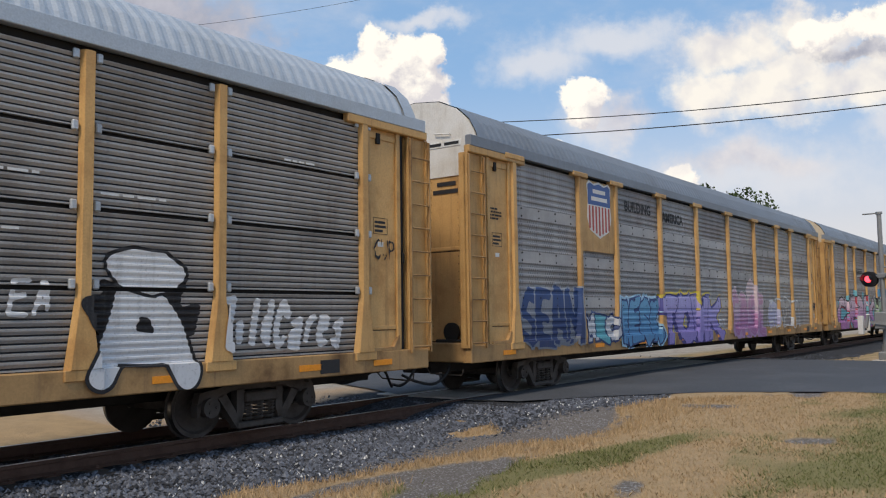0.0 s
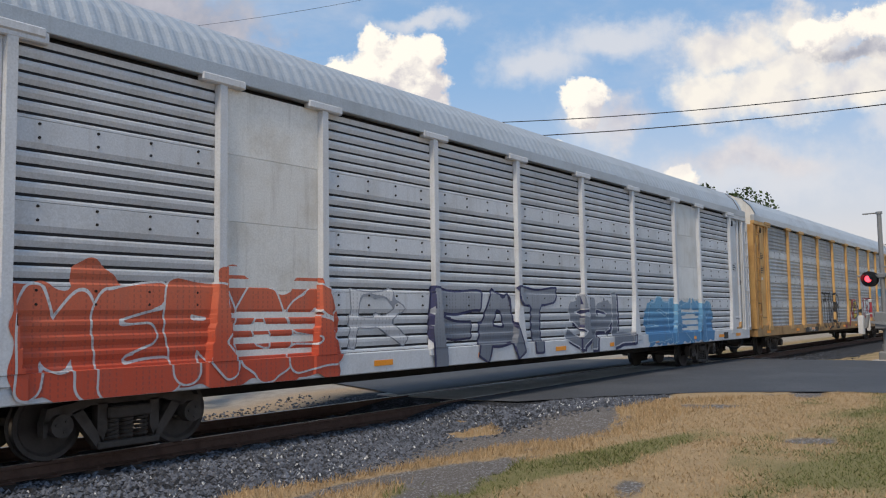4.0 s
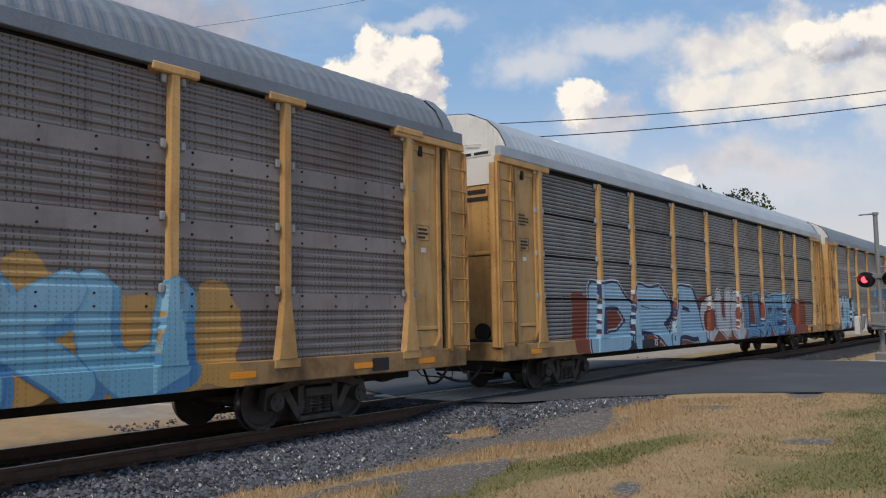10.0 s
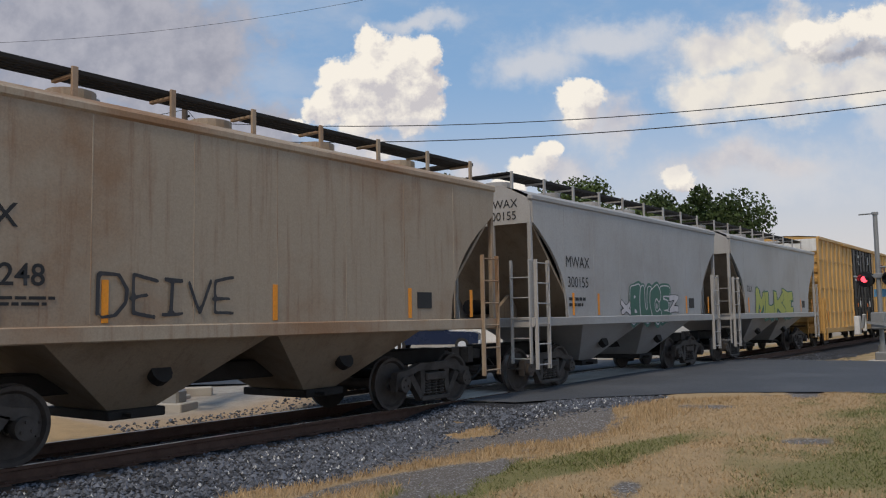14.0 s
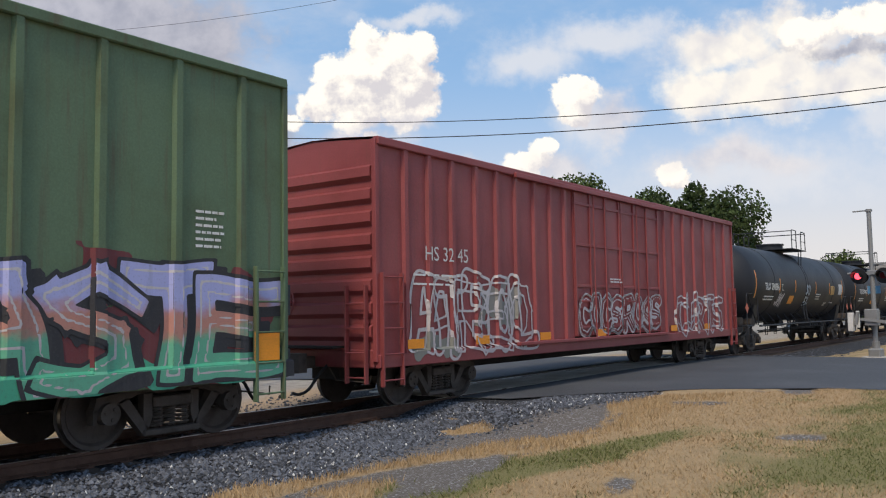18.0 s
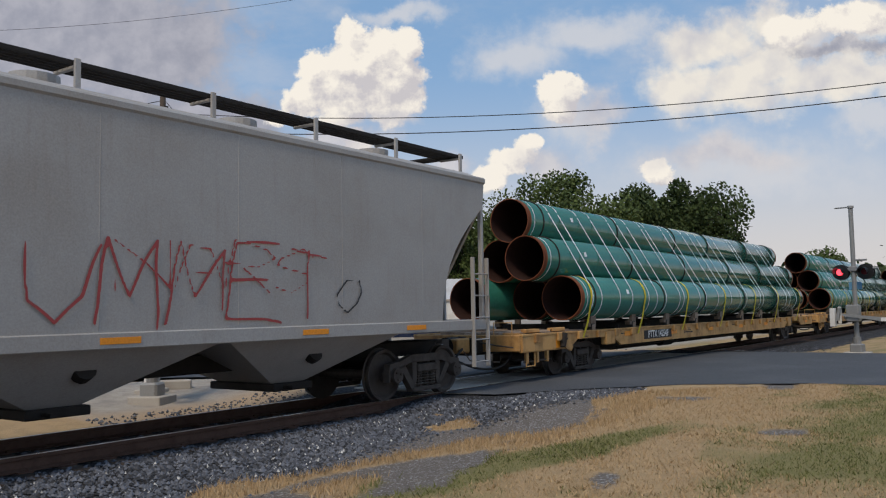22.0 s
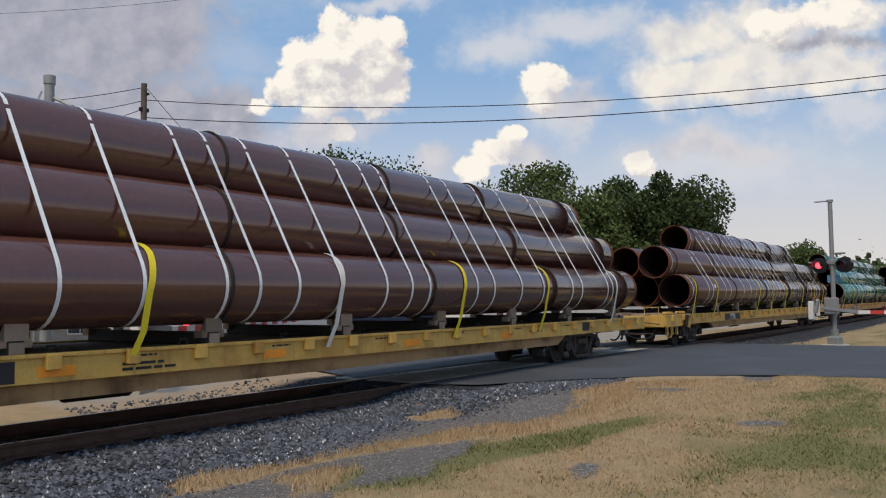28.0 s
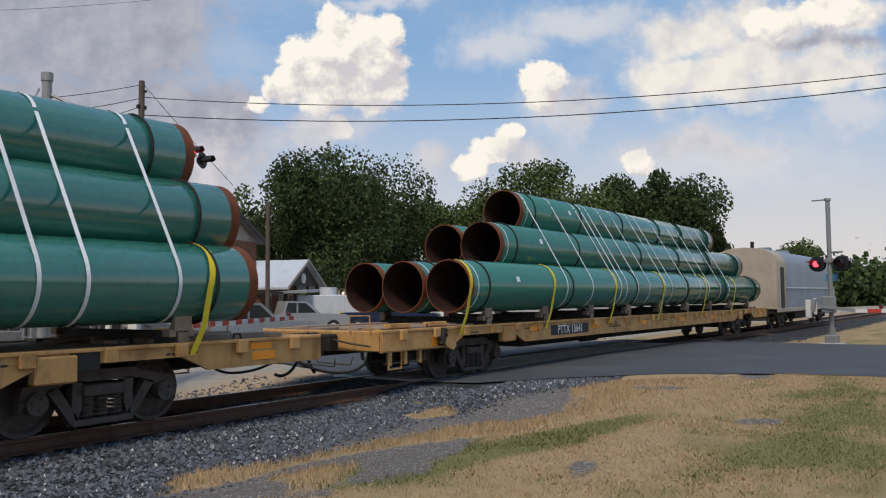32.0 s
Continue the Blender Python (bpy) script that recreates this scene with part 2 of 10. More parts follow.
FLAT_SHEET = {}     # the plain sheet that goes with each punched one
TAN = material("tan_paint", (0.56, 0.335, 0.128), 0.55, stain=(0.62, 0.53, 0.45), amount=0.7, scale=1.6, streak=0.4, vary=0.12)
TAN_FLAT = material("tan_flat_car_paint", (0.53, 0.3, 0.108), 0.6, stain=(0.42, 0.34, 0.28), amount=0.75, scale=2.2, streak=0.4, vary=0.1)
TAN_DARK = material("tan_paint_grimy", (0.4, 0.24, 0.1), 0.6, stain=(0.25, 0.2, 0.17), amount=0.9, scale=1.3, streak=0.45, vary=0.1)
YELLOW = material("yellow_paint", (0.52, 0.31, 0.105), 0.5, stain=(0.7, 0.62, 0.5), amount=0.45, scale=0.9, streak=0.15)
DECK_YELLOW = material("deck_yellow", (0.62, 0.38, 0.09), 0.55, stain=(0.55, 0.42, 0.36), amount=0.6, scale=1.5, streak=0.4)
GALV_ROOF = material("galvanised_roof", (0.46, 0.49, 0.52), 0.45, 0.4, stain=(0.7, 0.68, 0.66), amount=0.5, scale=0.7, streak=0.1)
GREY_ROOF = material("grey_roof", (0.22, 0.245, 0.28), 0.5, 0.3, stain=(0.7, 0.66, 0.62), amount=0.5, scale=0.7, streak=0.15)
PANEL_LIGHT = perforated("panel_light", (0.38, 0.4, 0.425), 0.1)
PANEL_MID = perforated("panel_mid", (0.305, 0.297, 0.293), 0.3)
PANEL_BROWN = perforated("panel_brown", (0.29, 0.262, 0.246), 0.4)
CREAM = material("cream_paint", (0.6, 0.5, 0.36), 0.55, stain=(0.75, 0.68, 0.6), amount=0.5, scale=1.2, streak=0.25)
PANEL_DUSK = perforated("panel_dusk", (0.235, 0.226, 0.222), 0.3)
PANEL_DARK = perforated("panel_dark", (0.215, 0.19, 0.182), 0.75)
PANEL_PLAIN = material("panel_plain", (0.34, 0.345, 0.35), 0.5, 0.35, stain=(0.6, 0.56, 0.52), amount=0.6, scale=1.1, streak=0.3, vary=0.12)
PANEL_WHITE = material("panel_white", (0.6, 0.62, 0.65), 0.5, 0.1, stain=(0.75, 0.72, 0.68), amount=0.5, scale=1.1, streak=0.15, vary=0.06)
WHITE = material("white_paint", (0.72, 0.71, 0.68), 0.55, stain=(0.72, 0.66, 0.58), amount=0.5, scale=1.5, streak=0.2)
BLACK = material("black_paint", (0.017, 0.0185, 0.024), 0.55, stain=(1.5, 1.5, 1.5), amount=0.6, scale=1.0, streak=0.1, streak_color=(0.05, 0.045, 0.04))
GRIME = material("grimy_steel", (0.022, 0.019, 0.017), 0.75, 0.2, stain=(0.6, 0.5, 0.45), amount=0.6, scale=3.0, bump=0.35)
IRON = material("cast_iron_dust", (0.085, 0.07, 0.06), 0.8, 0.1, stain=(0.5, 0.45, 0.4), amount=0.7, scale=5.0, bump=0.4)
WHEEL = material("wheel_steel", (0.075, 0.062, 0.054), 0.65, 0.2, stain=(0.6, 0.5, 0.45), amount=0.6, scale=6.0)
TREAD = material("polished_tread", (0.3, 0.29, 0.28), 0.35, 1.0, amount=0.15)
# near-black standing for shade inside the racks, in louvre recesses and door gaps
SHADE_BLACK = material("shade_black", (0.02, 0.02, 0.022), 0.9, amount=0.2)
ORANGE = material("reflector_orange", (0.85, 0.3, 0.02), 0.4, amount=0.25, stain=(0.75, 0.7, 0.6), vary=0.06)
MARK_WHITE = material("stencil_white", (0.7, 0.7, 0.68), 0.6, amount=0.35, scale=6.0)
MARK_BLACK = material("stencil_black", (0.02, 0.02, 0.022), 0.6, amount=0.2)
RUBBER = material("rubber_hose", (0.018, 0.017, 0.017), 0.7, amount=0.2)
RED_CAR = material("oxide_red_paint", (0.28, 0.064, 0.066), 0.5, stain=(0.66, 0.6, 0.6), amount=0.55, scale=0.8, streak=0.2)
GREEN_CAR = material("faded_green_paint", (0.105, 0.165, 0.095), 0.6, stain=(0.7, 0.58, 0.48), amount=0.75, scale=0.7, streak=0.5, streak_color=(0.11, 0.055, 0.035))
HOPPER_TAN = material("hopper_tan", (0.36, 0.29, 0.215), 0.6, stain=(0.72, 0.48, 0.32), amount=0.9, scale=0.45, streak=0.5, streak_color=(0.2, 0.095, 0.05))
HOPPER_GREY = material("hopper_grey", (0.36, 0.352, 0.345), 0.55, stain=(0.78, 0.72, 0.66), amount=0.5, scale=0.6, streak=0.18, streak_color=(0.22, 0.16, 0.12))
HOPPER_DIRTY = material("hopper_slope_dirty", (0.27, 0.21, 0.15), 0.7, stain=(0.5, 0.4, 0.33), amount=0.5, scale=1.4, streak=0.4)
PIPE_GREEN = material("green_epoxy_coating", (0.032, 0.17, 0.13), 0.14, stain=(0.8, 0.88, 0.85), amount=0.35, scale=0.8, grain=12.0, bump=0.015, vary=0.08, spec=1.0)
PIPE_BROWN = material("brown_epoxy_coating", (0.1, 0.038, 0.028), 0.14, stain=(0.85, 0.8, 0.8), amount=0.35, scale=0.8, grain=12.0, bump=0.015, vary=0.05, spec=1.0)
PIPE_RUST = material("rusty_pipe_end", (0.17, 0.052, 0.02), 0.85, stain=(0.55, 0.45, 0.4), amount=0.6, scale=4.0, bump=0.4)
# rust darkened to near-black, the shade inside the pipes put into the colour
PIPE_BORE_SHADE = material("shaded_pipe_bore", (0.03, 0.01, 0.007), 0.85, stain=(0.6, 0.5, 0.45), amount=0.6, scale=3.0, bump=0.3)
ROPE = material("black_rope", (0.012, 0.013, 0.012), 0.8, amount=0.2)
STEEL_BAND = material("white_strap", (0.76, 0.78, 0.79), 0.4, amount=0.25)
WEB = material("yellow_webbing", (0.75, 0.6, 0.03), 0.7, amount=0.3, stain=(0.7, 0.65, 0.6))
WEB_WHITE = material("white_webbing", (0.66, 0.64, 0.58), 0.7, amount=0.3)
TIMBER = material("weathered_timber", (0.3, 0.22, 0.16), 0.85, stain=(0.55, 0.5, 0.48), amount=0.6, scale=5.0, grain=60.0, bump=0.5, vary=0.25)
TIMBER_DARK = material("dark_block", (0.045, 0.042, 0.04), 0.8, stain=(2.0, 1.8, 1.5), amount=0.4, scale=4.0, vary=0.3)
GREY_BLUE = material("grey_blue_paint", (0.24, 0.28, 0.34), 0.5, stain=(0.75, 0.75, 0.75), amount=0.4, scale=1.0, streak=0.15)
BEIGE = material("beige_paint", (0.44, 0.38, 0.3), 0.6, stain=(0.7, 0.66, 0.6), amount=0.5, scale=1.2, streak=0.2)


# ---- mesh building ----
class Geo:
    """Collects vertices and faces for one mesh; every face carries a material slot."""

    def __init__(self):
        self.v, self.f, self.m = [], [], []

    def add(self, verts, faces, mi=0):
        o = len(self.v)
        self.v += [tuple(p) for p in verts]
        self.f += [tuple(i + o for i in f) for f in faces]
        self.m += [mi] * len(faces)
        return self

    def box(self, x0, x1, y0, y1, z0, z1, mi=0):
        x0, x1, y0, y1, z0, z1 = min(x0, x1), max(x0, x1), min(y0, y1), max(y0, y1), min(z0, z1), max(z0, z1)
        v = [(x, y, z) for z in (z0, z1) for y in (y0, y1) for x in (x0, x1)]
        return self.add(v, [(0, 2, 3, 1), (4, 5, 7, 6), (0, 1, 5, 4), (2, 6, 7, 3), (0, 4, 6, 2), (1, 3, 7, 5)], mi)

    def cbox(self, x0, x1, y0, y1, z0, z1, c=0.01, mi=0):
        """Box with chamfered edges."""
        lo = (min(x0, x1), min(y0, y1), min(z0, z1))
        hi = (max(x0, x1), max(y0, y1), max(z0, z1))
        c = min([c] + [(h - l) * 0.45 for l, h in zip(lo, hi)])
        idx, v = {}, []
        for sx in (0, 1):
            for sy in (0, 1):
                for sz in (0, 1):
                    s = (sx, sy, sz)
                    for a in range(3):
                        p = [(hi[i] if s[i] else lo[i]) if i == a else (hi[i] - c if s[i] else lo[i] + c) for i in range(3)]
                        idx[s, a] = len(v)
                        v.append(p)
        f = []
        for a in range(3):
            b, d = (a + 1) % 3, (a + 2) % 3
            for s in (0, 1):
                q = []
                for tb, td in ((0, 0), (1, 0), (1, 1), (0, 1)):
                    k = [0, 0, 0]
                    k[a], k[b], k[d] = s, tb, td
                    q.append(idx[tuple(k), a])
                f.append(q if s else q[::-1])
            for sb in (0, 1):
                for sd in (0, 1):
                    k0, k1 = [0, 0, 0], [0, 0, 0]
                    k0[a], k1[a] = 0, 1
                    k0[b] = k1[b] = sb
                    k0[d] = k1[d] = sd
                    q = [idx[tuple(k0), b], idx[tuple(k1), b], idx[tuple(k1), d], idx[tuple(k0), d]]
                    f.append(q if sb == sd else q[::-1])
        for sx in (0, 1):
            for sy in (0, 1):
                for sz in (0, 1):
                    q = [idx[(sx, sy, sz), a] for a in range(3)]
                    f.append(q if (sx + sy + sz) % 2 else q[::-1])
        return self.add(v, f, mi)

    def cyl(self, p0, p1, r, n=12, mi=0, r2=None, caps=True):
        p0, p1 = Vector(p0), Vector(p1)
        w = (p1 - p0).normalized()
        a = w.orthogonal().normalized()
        b = w.cross(a)
        r2 = r if r2 is None else r2
        v = [p0 + r * (math.cos(t) * a + math.sin(t) * b) for t in (2 * math.pi * i / n for i in range(n))]
        v += [p1 + r2 * (math.cos(t) * a + math.sin(t) * b) for t in (2 * math.pi * i / n for i in range(n))]
        f = [(i, (i + 1) % n, n + (i + 1) % n, n + i) for i in range(n)]
        if caps:
            f += [tuple(range(n))[::-1], tuple(range(n, 2 * n))]
        return self.add(v, f, mi)

    def tube(self, pts, r, n=6, mi=0, close=False):
        pts = [Vector(p) for p in pts]
        v, f = [], []
        up = None
        for i, p in enumerate(pts):
            w = (pts[min(i + 1, len(pts) - 1)] - pts[max(i - 1, 0)]).normalized()
            if close:
                w = (pts[(i + 1) % len(pts)] - pts[i - 1]).normalized()
            a = w.orthogonal().normalized() if up is None else (up - w * up.dot(w)).normalized()
            up = a
            b = w.cross(a)
            v += [p + r * (math.cos(t) * a + math.sin(t) * b) for t in (2 * math.pi * j / n for j in range(n))]
        m = len(pts)
        for i in range(m if close else m - 1):
            for j in range(n):
                k = (i + 1) % m
                f.append((i * n + j, i * n + (j + 1) % n, k * n + (j + 1) % n, k * n + j))
        if not close:
            f += [tuple(range(n))[::-1], tuple(range((m - 1) * n, m * n))]
        return self.add(v, f, mi)

    def prism(self, poly, y0, y1, mi=0, plane="xz"):
        """Extrudes a polygon of the xz (or yz, xy) plane along the third axis."""
        n = len(poly)
        if plane == "xz":
            v = [(p[0], y, p[1]) for y in (y0, y1) for p in poly]
        elif plane == "yz":
            v = [(x, p[0], p[1]) for x in (y0, y1) for p in poly]
        else:
            v = [(p[0], p[1], z) for z in (y0, y1) for p in poly]
        f = [tuple(range(n)), tuple(range(n, 2 * n))[::-1]]
        f += [(i, n + i, n + (i + 1) % n, (i + 1) % n) for i in range(n)]
        return self.add(v, f, mi)

    def sweep(self, profile, xs, mi=0):
        """A surface through yz profiles: profile(x) gives the points, xs the stations."""
        rows = [[(x, y, z) for y, z in profile(x)] for x in xs]
        n = len(rows[0])
        v = [p for r in rows for p in r]
        f = [(i * n + j, i * n + j + 1, (i + 1) * n + j + 1, (i + 1) * n + j) for i in range(len(xs) - 1) for j in range(n - 1)]
        return self.add(v, f, mi)

    def lathe(self, profile, n=28, mi=0, slots=None):
        """Turns (r, y) pairs round the y axis."""
        v = [(r * math.cos(t), y, r * math.sin(t)) for r, y in profile for t in (2 * math.pi * i / n for i in range(n))]
        for j in range(len(profile) - 1):
            f = [(j * n + i, j * n + (i + 1) % n, (j + 1) * n + (i + 1) % n, (j + 1) * n + i) for i in range(n)]
            if j == 0:
                self.add(v, f, slots[j] if slots else mi)
            else:
                self.f += [tuple(k + self._o for k in q) for q in f]
                self.m += [slots[j] if slots else mi] * n
            if j == 0:
                self._o = len(self.v) - len(v)
        return self

    def mesh(self, name, mats, smooth=False):
        me = bpy.data.meshes.new(name)
        me.from_pydata(self.v, [], self.f)
        for m in mats:
            me.materials.append(m)
        me.polygons.foreach_set("material_index", self.m)
        bm = bmesh.new()
        bm.from_mesh(me)
        bmesh.ops.recalc_face_normals(bm, faces=bm.faces)
        bm.to_mesh(me)
        bm.free()
        if smooth:
            me.shade_smooth() if smooth is True else me.set_sharp_from_angle(angle=radians(smooth))
            if smooth is not True:
                me.polygons.foreach_set("use_smooth", [True] * len(me.polygons))
        return me


def bend(pts, k=5):
    """Smooth curve through points."""
    p = [Vector(q) for q in pts]
    p = [p[0] * 2 - p[1]] + p + [p[-1] * 2 - p[-2]]
    out = []
    for i in range(1, len(p) - 2):
        for j in range(k):
            t = j / k
            a, b, c, d = p[i - 1], p[i], p[i + 1], p[i + 2]
            out.append(0.5 * (2 * b + (c - a) * t + (2 * a - 5 * b + 4 * c - d) * t * t + (3 * b - a - 3 * c + d) * t ** 3))
    return out + [p[-2]]


CACHE = {}


def shared(key, make, mats, smooth=False):
    """One mesh for all alike pieces."""
    k = (key, tuple(m.name for m in mats), smooth)
    if k not in CACHE:
        CACHE[k] = make().mesh(str(key[0] if isinstance(key, tuple) else key), mats, smooth)
    return CACHE[k]


def part(name, data, mats, parent, label="", m=None, smooth=False):
    """Links a Geo or a mesh as one object under a thing or a part."""
    me = data.mesh(name, mats if isinstance(mats, (list, tuple)) else [mats], smooth) if isinstance(data, Geo) else data
    ob = new(name, me)
    ob.parent = parent
    if m is not None:
        ob.matrix_basis = m
    if label:
        ob["label"] = label
    return ob


def thing(name, label, category, m=None, group="", kind="", data=None):
    ob = new(name, data)
    if m is not None:
        ob.matrix_basis = m
    return tagged(ob, label, category, group, kind)


TEXTS = {}


def text_mesh(body, size, mat, bold=0.0, space=1.0, depth=0.0):
    """Letters as a flat mesh, standing in the xz plane, facing -y, centred."""
    key = (body, size, mat.name, bold, space)
    if key in TEXTS:
        return TEXTS[key]
    cu = bpy.data.curves.new("letters", "FONT")
    cu.body, cu.size, cu.align_x, cu.align_y = body, size, "CENTER", "CENTER"
    cu.offset, cu.space_character, cu.resolution_u = bold, space, 3
    ob = new("letters", cu)
    me = bpy.data.meshes.new_from_object(ob.evaluated_get(bpy.context.evaluated_depsgraph_get()))
    bpy.data.objects.remove(ob)
    me.transform(Matrix.Rotation(radians(90), 4, "X"))
    me.materials.clear()
    me.materials.append(mat)
    TEXTS[key] = me
    return me


# ---- the train: running gear ----
KNOTS = ((0.0, 16.296), (6.0, 16.489), (12.0, 16.700), (18.0, 16.990), (24.0, 17.532), (32.0, 18.046))


def run(t):
    """Metres that the train has gone at t seconds; its speed rises in straight stretches between the knots."""
    s = 0.0
    for (t0, v0), (t1, v1) in zip(KNOTS, KNOTS[1:]):
        d = min(t, t1) - t0
        if d <= 0:
            break
        s += d * (v0 + (v1 - v0) * d / (t1 - t0) / 2)
    return s


MOVERS, WHEELSETS = [], []


def wheel_geo(r):
    g = Geo()
    for s in (-1, 1):
        prof = [(0.09, s * 0.80), (0.11, s * 0.80), (0.12, s * 0.775), (r - 0.09, s * 0.765), (r - 0.055, s * 0.81), (r - 0.004, s * 0.81),
                (r, s * 0.80), (r + 0.002, s * 0.72), (r + 0.026, s * 0.705), (r + 0.024, s * 0.685), (r - 0.06, s * 0.68), (0.11, s * 0.70)]
        g.lathe(prof, 30, slots=[0, 0, 0, 0, 0, 0, 1, 0, 0, 0, 0])
    g.cyl((0, -1.08, 0), (0, 1.08, 0), 0.085, 12, 0)
    for s in (-1, 1):
        g.cyl((0, s * 0.98, 0), (0, s * 1.13, 0), 0.135, 14, 2)
        for a in range(3):
            t = a * 2.094
            g.cyl((0.07 * math.cos(t), s * 1.13, 0.07 * math.sin(t)), (0.07 * math.cos(t), s * 1.15, 0.07 * math.sin(t)), 0.022, 6, 2)
    return g


def sideframe_geo(r, ax, s):
    """Cast truck side frame with two windows, pedestals and a spring opening."""
    g = Geo()
    h, y0, y1 = ax / 2, s * 0.93, s * 1.06
    z = r
    top = [(-h - 0.19, z + 0.02), (-h - 0.15, z + 0.2), (-h + 0.15, z + 0.24), (-0.42, z + 0.34), (0.42, z + 0.34), (h - 0.15, z + 0.24), (h + 0.15, z + 0.2),
           (h + 0.19, z + 0.02), (h + 0.12, z + 0.05), (h - 0.14, z + 0.1), (0.5, z + 0.2), (-0.5, z + 0.2), (-h + 0.14, z + 0.1), (-h - 0.12, z + 0.05)]
    g.prism(top, y0, y1)
    for k in (-1, 1):
        g.prism([(k * (h - 0.14), z + 0.13), (k * (h - 0.28), z + 0.17), (k * 0.3, z - 0.29), (k * 0.42, z - 0.31)], y0, y1)
        g.prism([(k * 0.42, z + 0.22), (k * 0.29, z + 0.22), (k * 0.29, z - 0.1), (k * 0.36, z - 0.28), (k * 0.42, z - 0.1)], y0, y1)
        g.prism([(k * (h + 0.19), z + 0.06), (k * (h + 0.12), z + 0.06), (k * (h + 0.15), z - 0.12), (k * (h + 0.19), z - 0.12)], y0, y1)
    g.cbox(-0.42, 0.42, s * 0.9, s * 1.09, z - 0.33, z - 0.25, 0.015)
    g.cbox(-0.3, 0.3, s * 0.88, s * 1.11, z + 0.02, z + 0.16, 0.02)
    return g


def spring_geo(r):
    return Geo().tube([(0.075 * math.cos(a), 0.075 * math.sin(a), r - 0.24 + 0.25 * a / 31.4) for a in [i * 0.785 for i in range(41)]], 0.02, 4)


def truck(car, x, r=0.42, ax=1.78):
    """Two-axle truck under the car, its side frames, springs, bolster and turning wheelsets."""
    t = part("truck", shared(("bolster", r), lambda: Geo().cbox(-0.18, 0.18, -0.95, 0.95, r + 0.0, r + 0.2, 0.03).cyl((0, 0, r + 0.2), (0, 0, r + 0.36), 0.2, 12)
                             .cbox(-0.75, 0.75, -0.6, -0.52, r - 0.04, r + 0.06, 0.01).cbox(-0.75, 0.75, 0.52, 0.6, r - 0.04, r + 0.06, 0.01)
                             .cbox(-0.62, -0.55, -0.72, 0.72, r - 0.1, r + 0.05, 0.01).cbox(0.55, 0.62, -0.72, 0.72, r - 0.1, r + 0.05, 0.01), [GRIME]),
             None, car, m=pose(x, 0, 0))
    for s in (-1, 1):
        part("side_frame", shared(("sideframe", r, ax, s), lambda: sideframe_geo(r, ax, s), [IRON]), None, t)
        for sx in (-0.2, 0.0, 0.2):
            part("spring", shared(("spring", r), lambda: spring_geo(r), [IRON]), None, t, m=pose(sx, s * 1.0, 0))
    for k in (-1, 1):
        w = part("wheelset", shared(("wheelset", r), lambda: wheel_geo(r), [WHEEL, TREAD, IRON], 35), None, t, m=pose(k * ax / 2, 0, r))
        WHEELSETS.append((w, car, x + k * ax / 2, k * ax / 2, r))


def coupler(car, x, s, z=0.82):
    """Knuckle coupler at one end with its shank; s points outwards."""
    g = Geo().cbox(x, x + s * 0.45, -0.09, 0.09, z - 0.1, z + 0.1, 0.02)
    g.prism([(x + s * 0.4, -0.17), (x + s * 0.62, -0.2), (x + s * 0.7, -0.08), (x + s * 0.58, -0.02), (x + s * 0.62, 0.12), (x + s * 0.72, 0.16), (x + s * 0.6, 0.2),
             (x + s * 0.4, 0.16)], z - 0.16, z + 0.16, plane="xy")
    part("coupler", g, IRON, car)
    h = Geo().tube(bend([(x + s * 0.1, -0.35, z - 0.05), (x + s * 0.3, -0.34, z - 0.2), (x + s * 0.48, -0.3, z - 0.42), (x + s * 0.62, -0.22, z - 0.5), (x + s * 0.72, -0.15, z - 0.47)]), 0.026, 6)
    part("air_hose", h, RUBBER, car)
    c = Geo().tube([(x, -1.25, z - 0.2), (x + s * 0.02, -1.22, z - 0.32), (x + s * 0.04, -0.5, z - 0.3), (x, -0.3, z - 0.1)], 0.014, 5)
    part("uncoupling_lever", c, IRON, car)


def ladder_geo(w, z0, z1, step=0.42, depth=0.07):
    """Ladder in the xz plane, its front at y = 0."""
    g = Geo()
    for x in (0.0, w):
        g.cbox(x - 0.018, x + 0.018, -0.012, depth, z0, z1, 0.004)
    n = int((z1 - z0) / step)
    for i in range(n + 1):
        z = z0 + 0.1 + i * step
        if z < z1:
            g.cyl((0, -0.004, z), (w, -0.004, z), 0.014, 6)
    return g


def reflector(car, x, z, w=0.45, h=0.09, y=-1.512, mat=None):
    part("reflector", shared(("reflector", w, h), lambda: Geo().cbox(-w / 2, w / 2, -0.003, 0.003, -h / 2, h / 2, 0.002), [mat or ORANGE]), None, car, m=pose(x, y, z))


def lettering(car, body, x, z, size, mat, y=-1.515, bold=0.0, space=1.0, name="lettering", label=""):
    part(name, text_mesh(body, size, mat, bold, space), None, car, label, m=pose(x, y, z))


def bars(car, x, z, w, rows, mat, h=0.035, gap=0.065, y=-1.514, name="small_print"):
    """Lines of print too small to read."""
    g = Geo()
    rng = random.Random(round(x * 31 + z * 17))
    for i in range(rows):
        a = -w / 2
        end = w / 2 - rng.random() * w * 0.35
        while a < end:
            b = min(end, a + w * (0.1 + 0.2 * rng.random()))
            g.box(a, b, -0.001, 0.001, -i * gap, -i * gap - h)
            a = b + w * 0.04
    part(name, g, mat, car, m=pose(x, y, z))


def panel_board(car, x, z, w, h, mat, y=-1.512, name="stencil_plate", label=""):
    return part(name, Geo().cbox(-w / 2, w / 2, -0.003, 0.003, -h / 2, h / 2, 0.002), mat, car, label, m=pose(x, y, z))


